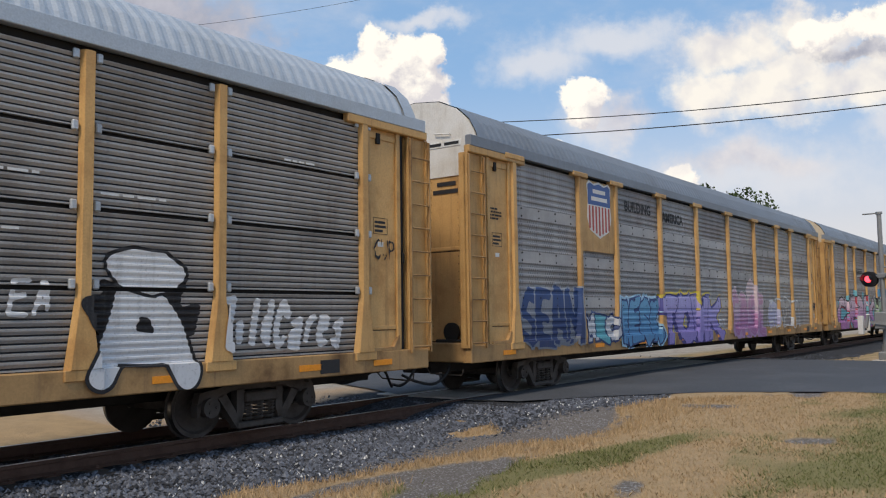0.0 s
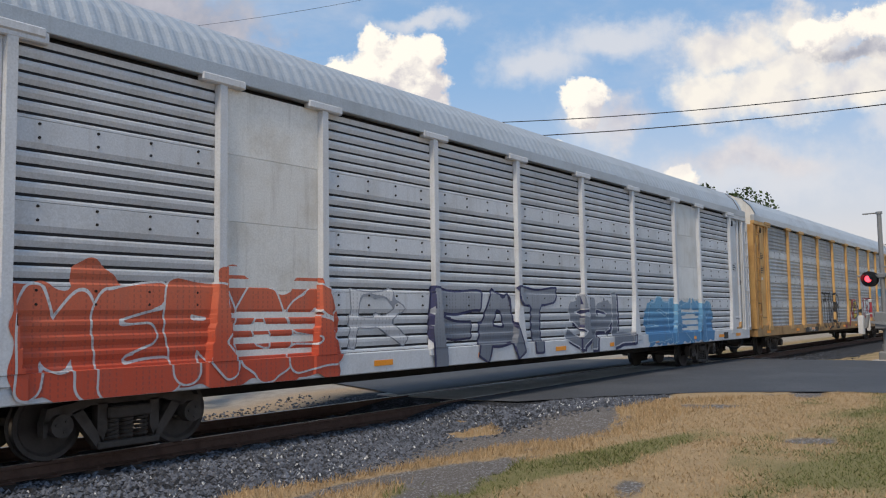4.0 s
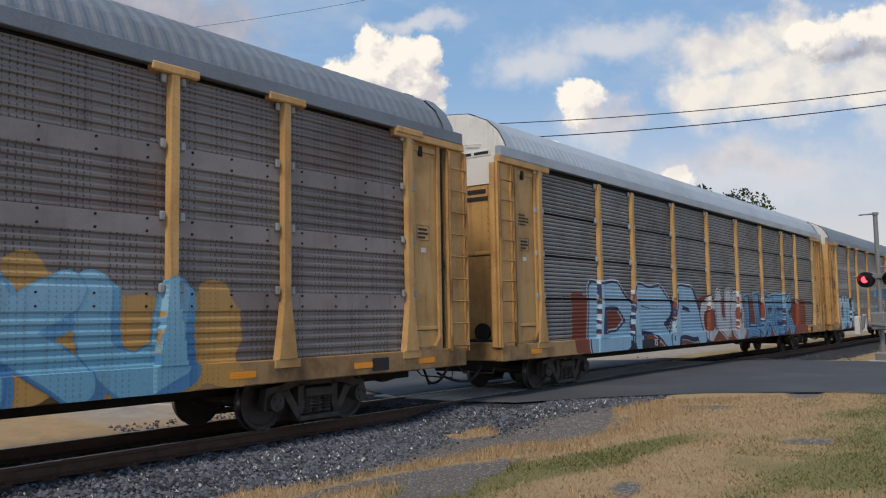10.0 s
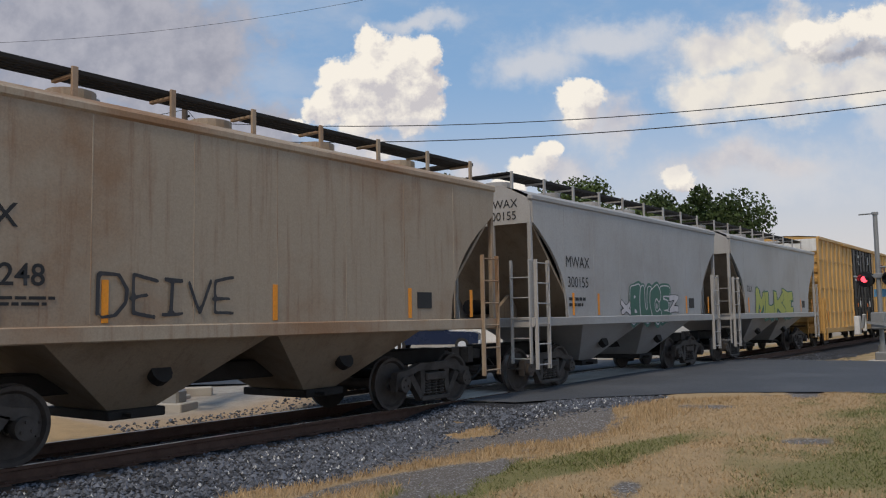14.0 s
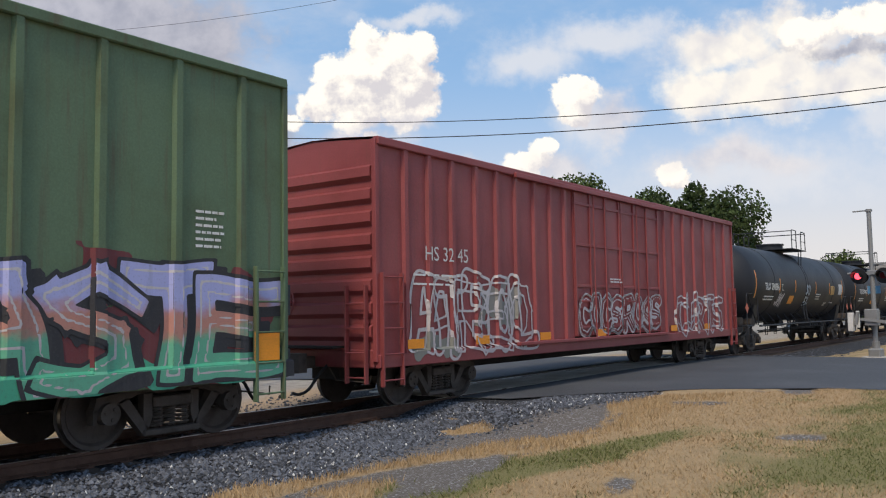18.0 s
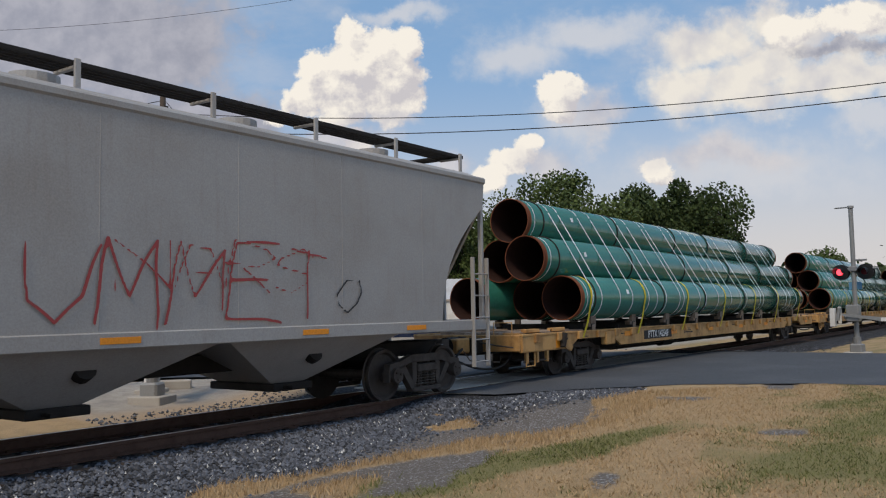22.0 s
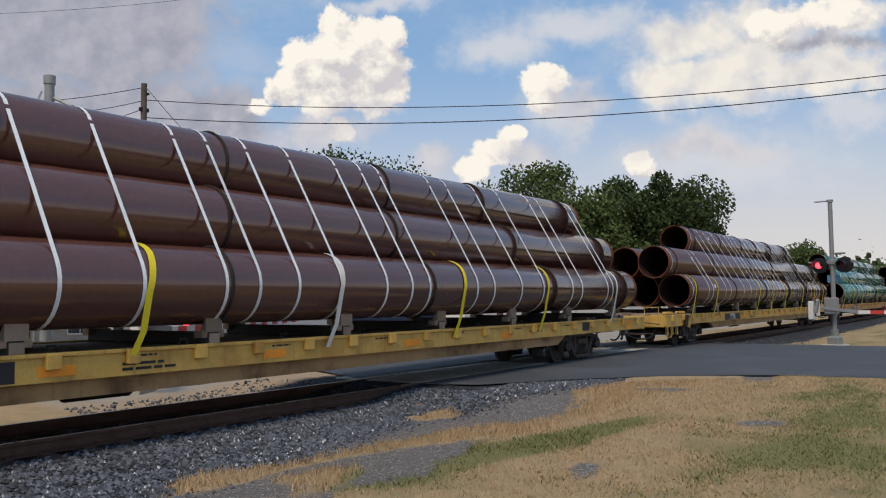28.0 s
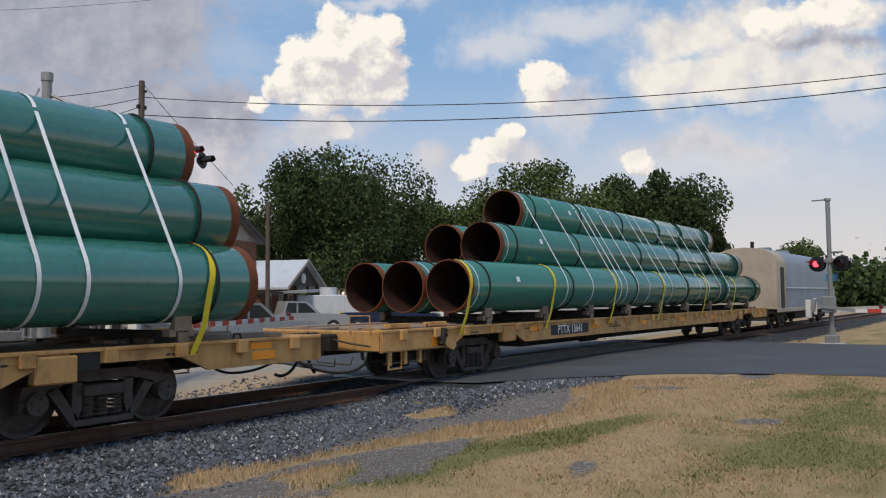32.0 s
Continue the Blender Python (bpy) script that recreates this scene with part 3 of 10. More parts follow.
def start_car(name, label, u, category="freight car", group="cars of the freight train"):
    car = thing(name, label, category, pose(u - run(0), 0, 0), group)
    MOVERS.append((car, u))
    return car


# ---- the train: autorack cars ----
RIBS, STOPS = {}, {}     # of each rack car: the shape of its corrugations, the places of its posts
POSTS = (1.6, 4.4, 6.3, 9.05, 11.8, 14.6, 17.35, 20.1, 22.0, 24.8)
RACK = 26.4


def corrugated(w, h, pitch, depth, band, louvre=False):
    """Sheet of horizontal corrugations with a flat band on top; crest at y = 0, x from 0 to w, z from 0 to h."""
    zs, slit = [(0.0, 0.0)], [0]
    n = max(1, round((h - band) / pitch))
    p = (h - band) / n
    for i in range(n):
        z = i * p
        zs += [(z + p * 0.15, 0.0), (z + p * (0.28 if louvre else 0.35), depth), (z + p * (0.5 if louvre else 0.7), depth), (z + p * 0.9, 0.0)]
        # louvre recess faces take slot 1, their shade painted near-black
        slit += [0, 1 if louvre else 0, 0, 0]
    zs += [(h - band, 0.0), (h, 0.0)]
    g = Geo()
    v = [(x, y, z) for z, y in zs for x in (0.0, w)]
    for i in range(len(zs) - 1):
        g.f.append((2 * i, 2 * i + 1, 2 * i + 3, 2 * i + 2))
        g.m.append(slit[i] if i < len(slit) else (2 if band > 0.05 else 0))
    g.v += v
    g.add([(0, 0, 0), (w, 0, 0), (w, 0.06, 0), (0, 0.06, 0), (0, 0, h), (w, 0, h), (w, 0.06, h), (0, 0.06, h)],
          [(0, 1, 2, 3), (4, 7, 6, 5), (3, 2, 6, 7)])
    return g


def bolts_geo(w, h, band):
    g = Geo()
    if band > 0.05:
        n = max(2, round(w / 0.65))
        for i in range(n):
            x = w * (i + 0.5) / n
            for z in (h - band * 0.82, h - band * 0.18):
                g.cyl((x, 0.002, z), (x, -0.016, z), 0.017, 6)
    return g


def post_geo(style):
    g = Geo()
    g.prism([(-0.085, 0.0), (-0.06, -0.085), (0.06, -0.085), (0.085, 0.0)], 1.7, 4.72, plane="xy")
    g.add([(-0.085, 0, 1.9), (0.085, 0, 1.9), (0.06, -0.085, 1.9), (-0.06, -0.085, 1.9), (-0.21, 0, 1.06), (0.21, 0, 1.06), (0.17, -0.1, 1.06), (-0.17, -0.1, 1.06)],
          [(0, 1, 2, 3), (4, 7, 6, 5), (3, 2, 6, 7), (0, 3, 7, 4), (1, 5, 6, 2), (0, 4, 5, 1)])
    g.cbox(-0.24, 0.24, -0.09, 0.0, 0.93, 1.06, 0.01)
    if style != "bolted":
        g.cbox(-0.36, 0.36, -0.11, 0.02, 4.72, 4.84, 0.02)
    return g


def roof_profile(x, wave):
    d = 0.02 if wave else 0.0
    half = [(-1.51, 4.98), (-1.47, 5.1), (-1.33, 5.36), (-1.05, 5.62), (-0.62, 5.81), (0.0, 5.88)]
    pts = half + [(-y, z) for y, z in half[-2::-1]]
    return [(y * (1 - d * 0.4), z - d) for y, z in pts]


def roof_geo(x0, x1):
    g = Geo()
    n = int((x1 - x0) / 0.055)
    xs = [x0 + (x1 - x0) * i / n for i in range(n + 1)]
    ph = [0, 0, 1, 1]
    rows = [(x, ph[i % 4]) for i, x in enumerate(xs)]
    table = dict(rows)
    g.sweep(lambda x: roof_profile(x, table[x]), xs)
    return g


def hood_geo():
    """Rounded white or tan end plate under the roof."""
    g = Geo()
    pts = roof_profile(0, 0)
    poly = [(y * 0.99, z - 0.01) for y, z in pts]
    g.prism(poly[::-1] + [(-1.42, 4.3), (1.42, 4.3)], 0.0, 0.05, plane="yz")
    g.cbox(-0.012, 0.0, -0.03, 0.03, 4.32, 5.6, 0.004)
    g.tube([(0.0, -0.9, 5.12), (-0.05, -0.9, 5.12), (-0.05, -0.55, 5.16), (0.0, -0.55, 5.16)], 0.012, 5)
    return g


def end_door_geo(s):
    g = Geo().cbox(0.0, 0.06, s * 0.02, s * 1.42, 1.12, 4.79, 0.01)
    return g


def autorack(u, label, panel, roof, paint=TAN, hood=WHITE, posts=POSTS, style="plain", pitch=0.13, band=0.24, white_bays=(), mark="", mark_x=9.2, deep=0.019):
    car = start_car("autorack_car", label, u)
    RIBS[car.name] = (pitch, band, deep, style in ("bolted", "louvre"), 0.055 if style == "bolted" else 0.005)
    STOPS[car.name] = posts
    # frame
    part("center_sill", shared("center_sill", lambda: Geo().cbox(0.25, RACK - 0.25, -0.35, 0.35, 0.5, 0.95, 0.02), [GRIME]), None, car)
    part("deck", shared("rack_deck", lambda: Geo().cbox(0.1, RACK - 0.1, -1.38, 1.38, 0.96, 1.03, 0.01), [GRIME]), None, car)
    for s in (-1, 1):
        part("side_sill", shared(("rack_sill", s), lambda: Geo().cbox(0.0, RACK, s * 1.36, s * 1.505, 0.73, 1.06, 0.015).cbox(0.0, RACK, s * 1.3, s * 1.36, 0.73, 0.78, 0.01), [TAN_DARK if paint is TAN else paint]),
             None, car)
    # added solid core: stops the view through and paints the inside as shade
    part("lining", shared("rack_dark_core", lambda: Geo().box(0.5, RACK - 0.5, -1.36, 1.36, 1.06, 4.8), [SHADE_BLACK]), None, car)
    # side panels, four to a bay
    rows = ((1.07, 2.0), (2.0, 2.92), (2.92, 3.83), (3.83, 4.73))
    for s in (-1, 1):
        for i in range(len(posts) - 1):
            w = posts[i + 1] - posts[i]
            for j, (z0, z1) in enumerate(rows):
                h = z1 - z0 - (0.055 if style == "bolted" else 0.005)
                plain = i in white_bays
                pt, dp, bd = (h, 0.0, h * 0.5) if plain else (pitch, deep, band if j < 3 else 0.0)
                me = shared(("side_panel", round(w, 2), round(h, 3), pt, dp, bd, style), lambda: corrugated(w, h, pt, dp, bd, style in ("bolted", "louvre") and not plain), [WHITE if plain else panel, SHADE_BLACK, WHITE if plain else FLAT_SHEET.get(panel.name, panel)])
                m = pose(posts[i], -1.44, z0) if s < 0 else pose(posts[i + 1], 1.44, z0, 0, 0, 180)
                p = part("side_panel", me, None, car, m=m)
                if s < 0 and j < 3 and not plain and style != "bolted" and band > 0.05:
                    tagged(part("bolts", shared(("bolts", round(w, 2), round(h, 3), band), lambda: bolts_geo(w, h, band), [GRIME]), None, p), kind="stuff")
        for x in posts:
            me = shared(("side_post", style), lambda: post_geo(style), [paint if style != "louvre" else PANEL_WHITE])
            p = part("side_post", me, None, car, m=pose(x, -1.44, 0) if s < 0 else pose(x, 1.44, 0, 0, 0, 180))
            if s < 0 and style in ("bolted", "clips"):
                for z in (2.02, 2.92, 3.83, 4.66):
                    for k in (-0.145, 0.145):
                        part("clip", shared(("clip", style), lambda: Geo().cbox(-0.04, 0.04, -0.05, 0.0, -0.06, 0.06, 0.015), [PANEL_PLAIN if style == "clips" else GALV_ROOF]), None, p, m=pose(k, 0, z))
        # tan door sections at both ends of the side
        for x0, x1, gap in ((0.66, 1.52, 0.6), (RACK - 1.52, RACK - 0.68, RACK - 0.6)):
            m = Matrix() if s < 0 else Matrix.Translation((RACK, 0, 0)) @ Matrix.Rotation(math.pi, 4, "Z")
            sd = part("side_door", shared(("side_door", round(x0, 2)), lambda: Geo().cbox(x0, x1, -1.43, -1.38, 1.08, 4.72, 0.01), [paint]), None, car, m=m)
            for xs, w in ((x0 + 0.05, 0.05), (x1 - 0.05, 0.05)):
                part("door_stile", shared("door_stile", lambda: Geo().cbox(-0.05, 0.05, -1.475, -1.43, 1.06, 4.7, 0.01), [paint]), None, sd, m=pose(xs, 0, 0))
            # flat near-black strip painted as the shade of an open gap
            part("door_gap", shared("door_gap", lambda: Geo().box(-0.045, 0.045, -1.415, -1.405, 1.08, 4.72), [SHADE_BLACK]), None, sd, m=pose(gap, 0, 0))
            part("door_rail", shared("door_rail", lambda: Geo().cbox(-0.32, 0.32, -1.445, -1.43, 1.4, 1.46, 0.006), [paint]), None, sd, m=pose((x0 + x1) / 2, 0, 0))
            part("door_rail", shared("door_rail_top", lambda: Geo().cbox(-0.32, 0.32, -1.45, -1.43, 4.5, 4.6, 0.006), [paint]), None, sd, m=pose((x0 + x1) / 2, 0, 0))
            part("door_seam", shared("door_seam", lambda: Geo().box(-0.32, 0.32, -1.434, -1.43, 1.385, 1.395), [GRIME]), None, sd, m=pose((x0 + x1) / 2, 0, 0))
            part("door_hanger", shared("door_hanger", lambda: Geo().cbox(-0.05, 0.05, -1.47, -1.43, 4.42, 4.6, 0.01), [GRIME]), None, sd, m=pose((x0 + x1) / 2 - 0.12, 0, 0))
            part("hinge_bracket", shared("hinge_bracket", lambda: Geo().cbox(-0.03, 0.03, -1.46, -1.4, 2.5, 2.66, 0.01), [GRIME]), None, sd, m=pose(gap, 0, 0))
            part("stencil_box", shared("stencil_box", lambda: Geo().tube([(-0.17, -1.432, 0), (0.17, -1.432, 0), (0.17, -1.432, 0.26), (-0.17, -1.432, 0.26)], 0.005, 4, close=True), [MARK_BLACK]), None, sd, m=pose((x0 + x1) / 2 - 0.05, 0, 2.95))
            part("stencil_print", shared("stencil_print", lambda: Geo().box(-0.14, 0.12, -1.433, -1.43, 0.17, 0.21).box(-0.14, 0.14, -1.433, -1.43, 0.1, 0.14).box(-0.14, 0.06, -1.433, -1.43, 0.03, 0.07), [MARK_BLACK]), None, sd, m=pose((x0 + x1) / 2 - 0.05, 0, 2.95))
            part("sticker", shared("door_sticker", lambda: Geo().cbox(-0.07, 0.07, -1.435, -1.43, 0, 0.08, 0.002), [MARK_WHITE]), None, sd, m=pose((x0 + x1) / 2 - 0.05, 0, 2.74))
            part("foot_casting", shared("foot_casting", lambda: Geo().prism([(-0.34, 1.06), (0.34, 1.06), (0.34, 1.3), (0.2, 1.12), (-0.34, 1.1)], -1.5, -1.43), [TAN_DARK]), None, sd, m=pose((x0 + x1) / 2, 0, 0))
        for x0 in (-0.04, RACK - 0.5):
            m = Matrix() if s < 0 else Matrix.Translation((RACK, 0, 0)) @ Matrix.Rotation(math.pi, 4, "Z")
            me = shared(("ladder_bay", round(x0, 2)), lambda: Geo().cbox(x0, x0 + 0.05, -1.5, -1.3, 1.0, 4.66, 0.01).cbox(x0 + 0.5, x0 + 0.55, -1.5, -1.3, 1.0, 4.66, 0.01)
                        .cbox(x0, x0 + 0.55, -1.46, -1.42, 1.0, 4.66, 0.005), [paint])
            b = part("ladder_frame", me, None, car, m=m)
            part("ladder", shared(("rack_ladder", round(x0, 2)), lambda: ladder_geo(0.5, 1.0, 4.62, 0.4, 0.03), [TAN_DARK if paint is TAN else paint]), None, b, m=pose(x0 + 0.025, -1.54, 0))
        part("eave_rail", shared(("eave_rail", s), lambda: Geo().cbox(0.05, RACK - 0.05, s * 1.4, s * 1.535, 4.79, 5.0, 0.01), [roof]), None, car)
        for x0 in (0.0, RACK - 2.0):
            part("corner_bracket", shared(("corner_bracket", s), lambda: Geo().cbox(0.0, 2.0, s * 1.4, s * 1.53, 4.66, 4.8, 0.015), [paint if style != "louvre" else PANEL_WHITE]), None, car, m=pose(x0, 0, 0))
    # ends
    for x, m in ((0.06, Matrix()), (RACK, Matrix.Translation((RACK, 0, 0)) @ Matrix.Rotation(math.pi, 4, "Z"))):
        for s in (-1, 1):
            ed = part("end_door", shared(("end_door", s), lambda: end_door_geo(s), [paint]), None, car, m=m @ pose(0.3, 0, 0))
            for y in (0.06, 1.38):
                part("door_stile", shared("end_stile", lambda: Geo().cbox(-0.014, 0.002, -0.03, 0.03, 1.2, 4.7, 0.006), [paint]), None, ed, m=pose(0, s * y, 0))
            part("door_rail", shared(("end_rail", s), lambda: Geo().cbox(-0.016, 0.002, s * 0.1, s * 1.34, 2.86, 2.93, 0.006), [paint]), None, ed)
        for s in (-1, 1):
            rv = Geo()
            for i in range(22):
                for y in (0.06, 0.4, 1.04, 1.38):
                    rv.cbox(-0.012 if y in (0.4, 1.04) else -0.022, 0.0, s * y - 0.012, s * y + 0.012, 1.25 + 0.148 * i, 1.274 + 0.148 * i, 0.004)
            tagged(part("rivets", shared(("end_rivets", s), lambda: rv, [TAN_DARK]), None, car, m=m @ pose(0.3, 0, 0)), kind="stuff")
        part("end_seam", shared("end_seam", lambda: Geo().box(-0.004, 0.0, -1.4, 1.4, 2.835, 2.85), [GRIME]), None, car, m=m @ pose(0.3, 0, 0))
        part("height_plate", shared("height_plate", lambda: Geo().cbox(-0.012, 0.0, -1.15, 0.1, 4.88, 5.0, 0.003), [MARK_WHITE]), None, car, m=m @ pose(0.28, 0, 0))
        part("height_print", shared("height_print", lambda: Geo().box(-0.015, -0.012, -1.1, -0.75, 4.91, 4.97).box(-0.015, -0.012, -0.68, -0.3, 4.91, 4.97).box(-0.015, -0.012, -0.23, 0.05, 4.91, 4.97), [MARK_BLACK]), None, car, m=m @ pose(0.28, 0, 0))
        part("end_number", shared("end_number", lambda: Geo().box(-0.004, 0.0, -1.0, -0.55, 4.12, 4.2).box(-0.004, 0.0, -1.05, -0.45, 3.97, 4.05), [MARK_BLACK]), None, car, m=m @ pose(0.29, 0, 0))
        part("brake_rigging", shared("brake_rigging", lambda: Geo().cbox(-0.12, 0.0, -1.2, -0.55, 1.0, 1.16, 0.02).cbox(-0.2, 0.0, -0.5, 0.5, 0.62, 0.78, 0.02).cyl((-0.02, -0.9, 1.3), (-0.08, -0.9, 1.3), 0.18, 14), [GRIME]), None, car, m=m @ pose(0.28, 0, 0))
        part("train_line_hose", shared("rack_hose", lambda: Geo().tube(bend([(0.1, -0.95, 0.72), (-0.05, -0.95, 0.5), (-0.3, -0.85, 0.36), (-0.62, -0.7, 0.42), (-0.85, -0.55, 0.55)]), 0.026, 6), [RUBBER]), None, car, m=m)
        part("end_hood", shared("hood", hood_geo, [hood]), None, car, m=m @ pose(0.28, 0, 0))
        part("end_sill", shared("rack_end_sill", lambda: Geo().cbox(0.0, 0.3, -1.36, 1.36, 0.74, 1.1, 0.02), [TAN_DARK]), None, car, m=m)
    part("roof", shared("rack_roof", lambda: roof_geo(0.55, RACK - 0.55), [roof]), None, car)
    for a, b in ((0.3, 0.6), (RACK - 0.6, RACK - 0.3)):
        part("roof_end", shared(("roof_end", a), lambda: Geo().sweep(lambda x: [(y * 1.006, z + 0.008) for y, z in roof_profile(x, 0)], (a, b)), [roof], 40), None, car)
    truck(car, 3.35, 0.42, 1.78)
    truck(car, RACK - 3.35, 0.42, 1.78)
    coupler(car, 0.1, -1)
    coupler(car, RACK - 0.1, 1)
    for x in (1.3, 5.2, 7.6, 10.5, 13.4, 16.0, 18.7, 21.2, 23.6, 25.2):
        reflector(car, x, 0.88)
    panel_board(car, 24.0, 0.88, 0.4, 0.2, MARK_BLACK)
    if mark:
        panel_board(car, mark_x, 0.84, 2.0, 0.2, MARK_BLACK, -1.509)
        lettering(car, mark, mark_x, 0.84, 0.2, MARK_WHITE, bold=0.004)
    bars(car, 0.98, 3.7, 0.5, 4, MARK_BLACK, y=-1.437)
    return car


# ---- the train: box cars ----
def end_ribs_geo(h0, h1, n):
    """Corrugated box car end facing -x at x = 0."""
    g = Geo().box(0.02, 0.06, -1.46, 1.46, h0, h1)
    step = (h1 - 0.35 - h0 - 0.3) / n
    for i in range(n):
        z = h0 + 0.3 + (i + 0.5) * step
        g.prism([(0.02, z - step * 0.4), (-0.055, z - step * 0.2), (-0.055, z + step * 0.2), (0.02, z + step * 0.32)], -1.38, 1.38)
    for s in (-1, 1):
        g.cbox(-0.04, 0.06, s * 1.4, s * 1.49, h0, h1, 0.01)
    return g


def boxcar(u, label, length, z0, z1, paint, ribs, doors, centers, roof_paint, r=0.457, rails=(), cap=None, split=None):
    car = start_car("boxcar", label, u)
    L = length
    part("underframe", Geo().cbox(0.3, L - 0.3, -0.33, 0.33, 0.5, z0 + 0.2, 0.02).cbox(0.1, L - 0.1, -1.3, 1.3, z0 + 0.12, z0 + 0.22, 0.01), GRIME, car)
    d0, d1 = doors[0][0], doors[-1][1]
    for s in (-1, 1):
        if s < 0:
            for a, b in ((0.0, d0), (d1, L)):
                part("side_wall", Geo().cbox(a, b, -1.45, -1.38, z0 + 0.1, z1, 0.006), paint, car)
        else:
            part("side_wall", Geo().cbox(0.0, L, 1.38, 1.45, z0 + 0.1, z1, 0.006), paint, car)
        for x in ribs:
            me = shared(("rib", label, round(z0, 2)), lambda: Geo().prism([(-0.075, 0.0), (-0.045, -0.06), (0.045, -0.06), (0.075, 0.0)], z0 + 0.2, z1 - 0.1, plane="xy"), [paint])
            part("rib", me, None, car, m=pose(x, -1.45, 0) if s < 0 else pose(x, 1.45, 0, 0, 0, 180))
        for z in rails:
            for a, b in ((0.05, d0 - 0.02), (d1 + 0.02, L - 0.05)):
                part("side_rail", Geo().cbox(a, b, s * 1.45, s * 1.485, z - 0.03, z + 0.03, 0.008), paint, car)
        part("side_sill", Geo().cbox(0.0, L, s * 1.42, s * 1.53, z0, z0 + 0.22, 0.012), paint, car)
        part("top_rail", Geo().cbox(0.0, L, s * 1.4, s * 1.53, z1 - 0.1, z1 + 0.04, 0.015), roof_paint, car)
    for k, (a, b) in enumerate(doors):
        dm = split or paint
        dr = part("sliding_door", Geo().cbox(a + 0.02, b - 0.02, -1.47, -1.41, z0 + 0.3, z1 - 0.12, 0.01), dm, car)
        for i in range(4):
            z = z0 + 0.5 + (z1 - z0 - 0.9) * i / 3
            part("door_stiffener", Geo().cbox(a + 0.05, b - 0.05, -1.5, -1.47, z - 0.035, z + 0.035, 0.01), dm, dr)
        for x in (a + 0.06, (a + b) / 2 - (b - a) * 0.17, (a + b) / 2 + (b - a) * 0.17, b - 0.06):
            part("door_post", Geo().cbox(x - 0.03, x + 0.03, -1.51, -1.47, z0 + 0.32, z1 - 0.14, 0.008), dm, dr)
        for x in ((a + b) / 2 - 0.3, (a + b) / 2 + 0.3):
            part("lock_rod", Geo().cyl((x, -1.535, z0 + 0.25), (x, -1.535, z1 - 0.15), 0.018, 8), dm, dr)
        part("door_handle", Geo().tube([(a + 0.25, -1.52, z0 + 1.1), (a + 0.3, -1.57, z0 + 1.1), (a + 0.62, -1.57, z0 + 1.1), (a + 0.66, -1.52, z0 + 1.1)], 0.018, 6), dm, dr)
    part("door_track", Geo().cbox(d0 - 2.6, d1 + 0.3, -1.6, -1.5, z0 + 0.2, z0 + 0.27, 0.01), paint, car)
    part("upper_track", Geo().cbox(d0 - 2.6, d1 + 0.3, -1.58, -1.5, z1 - 0.14, z1 - 0.04, 0.01), paint, car)
    part("floor", Geo().box(0.1, L - 0.1, -1.37, 1.37, z0 + 0.25, z0 + 0.3), GRIME, car)
    n = int(L / 1.1)
    rf = Geo().sweep(lambda x: [(-1.5, z1 + 0.03), (-0.75, z1 + 0.11), (0, z1 + 0.15), (0.75, z1 + 0.11), (1.5, z1 + 0.03)], (0.0, L))
    for i in range(1, n):
        x = L * i / n
        top = [(-1.47, z1 + 0.035), (-0.75, z1 + 0.125), (0, z1 + 0.168), (0.75, z1 + 0.125), (1.47, z1 + 0.035)]
        rf.prism(top + [(0.75, z1 + 0.1), (0, z1 + 0.14), (-0.75, z1 + 0.1)], x - 0.05, x + 0.05, plane="yz")
    part("roof", rf, roof_paint, car)
    for m in (Matrix(), Matrix.Translation((L, 0, 0)) @ Matrix.Rotation(math.pi, 4, "Z")):
        part("end_wall", Geo().add(*end_wall_data(z0, z1)), paint, car, m=m)
        part("end_corrugation", end_ribs_geo(z0 + 0.1, z1, 8), paint, car, m=m)
        if cap:
            part("end_cap", Geo().cbox(-0.075, -0.03, -1.4, 1.4, z1 - 0.62, z1 - 0.05, 0.01), cap, car, m=m)
        part("end_sill", Geo().cbox(-0.02, 0.12, -1.4, 1.4, z0, z0 + 0.3, 0.02), paint, car, m=m)
        part("end_ladder", ladder_geo(0.42, z0 - 0.25, z0 + 1.35, 0.4), paint, car, m=m @ pose(-0.14, -0.9, 0, 0, 0, -90))
        part("crossover_platform", Geo().cbox(-0.35, -0.02, -0.8, 0.8, z0 + 0.32, z0 + 0.36, 0.008), GRIME, car, m=m)
        part("brake_wheel", Geo().tube([(-0.22, 0.5 + 0.28 * math.cos(a), z0 + 1.1 + 0.28 * math.sin(a)) for a in [i * 0.524 for i in range(12)]], 0.016, 6, close=True)
             .cyl((-0.26, 0.5, z0 + 1.1), (0.0, 0.5, z0 + 1.1), 0.05, 10), paint, car, m=m)
    part("side_ladder", ladder_geo(0.5, z0 - 0.3, z0 + 1.55, 0.42), paint, car, m=pose(0.06, -1.56, 0))
    part("side_ladder", ladder_geo(0.5, z0 - 0.3, z0 + 1.55, 0.42), paint, car, m=pose(L - 0.6, -1.56, 0))
    for x in centers:
        truck(car, x, r, 1.83)
    coupler(car, 0.1, -1)
    coupler(car, L - 0.1, 1)
    return car


def end_wall_data(z0, z1):
    v = [(0.03, -1.46, z0 + 0.1), (0.03, 1.46, z0 + 0.1), (0.03, 1.46, z1), (0.03, 0, z1 + 0.14), (0.03, -1.46, z1)]
    v += [(x + 0.04, y, z) for x, y, z in v]
    return v, [(0, 1, 2, 3, 4), (9, 8, 7, 6, 5)] + [(i, 5 + i, 5 + (i + 1) % 5, (i + 1) % 5) for i in range(5)]


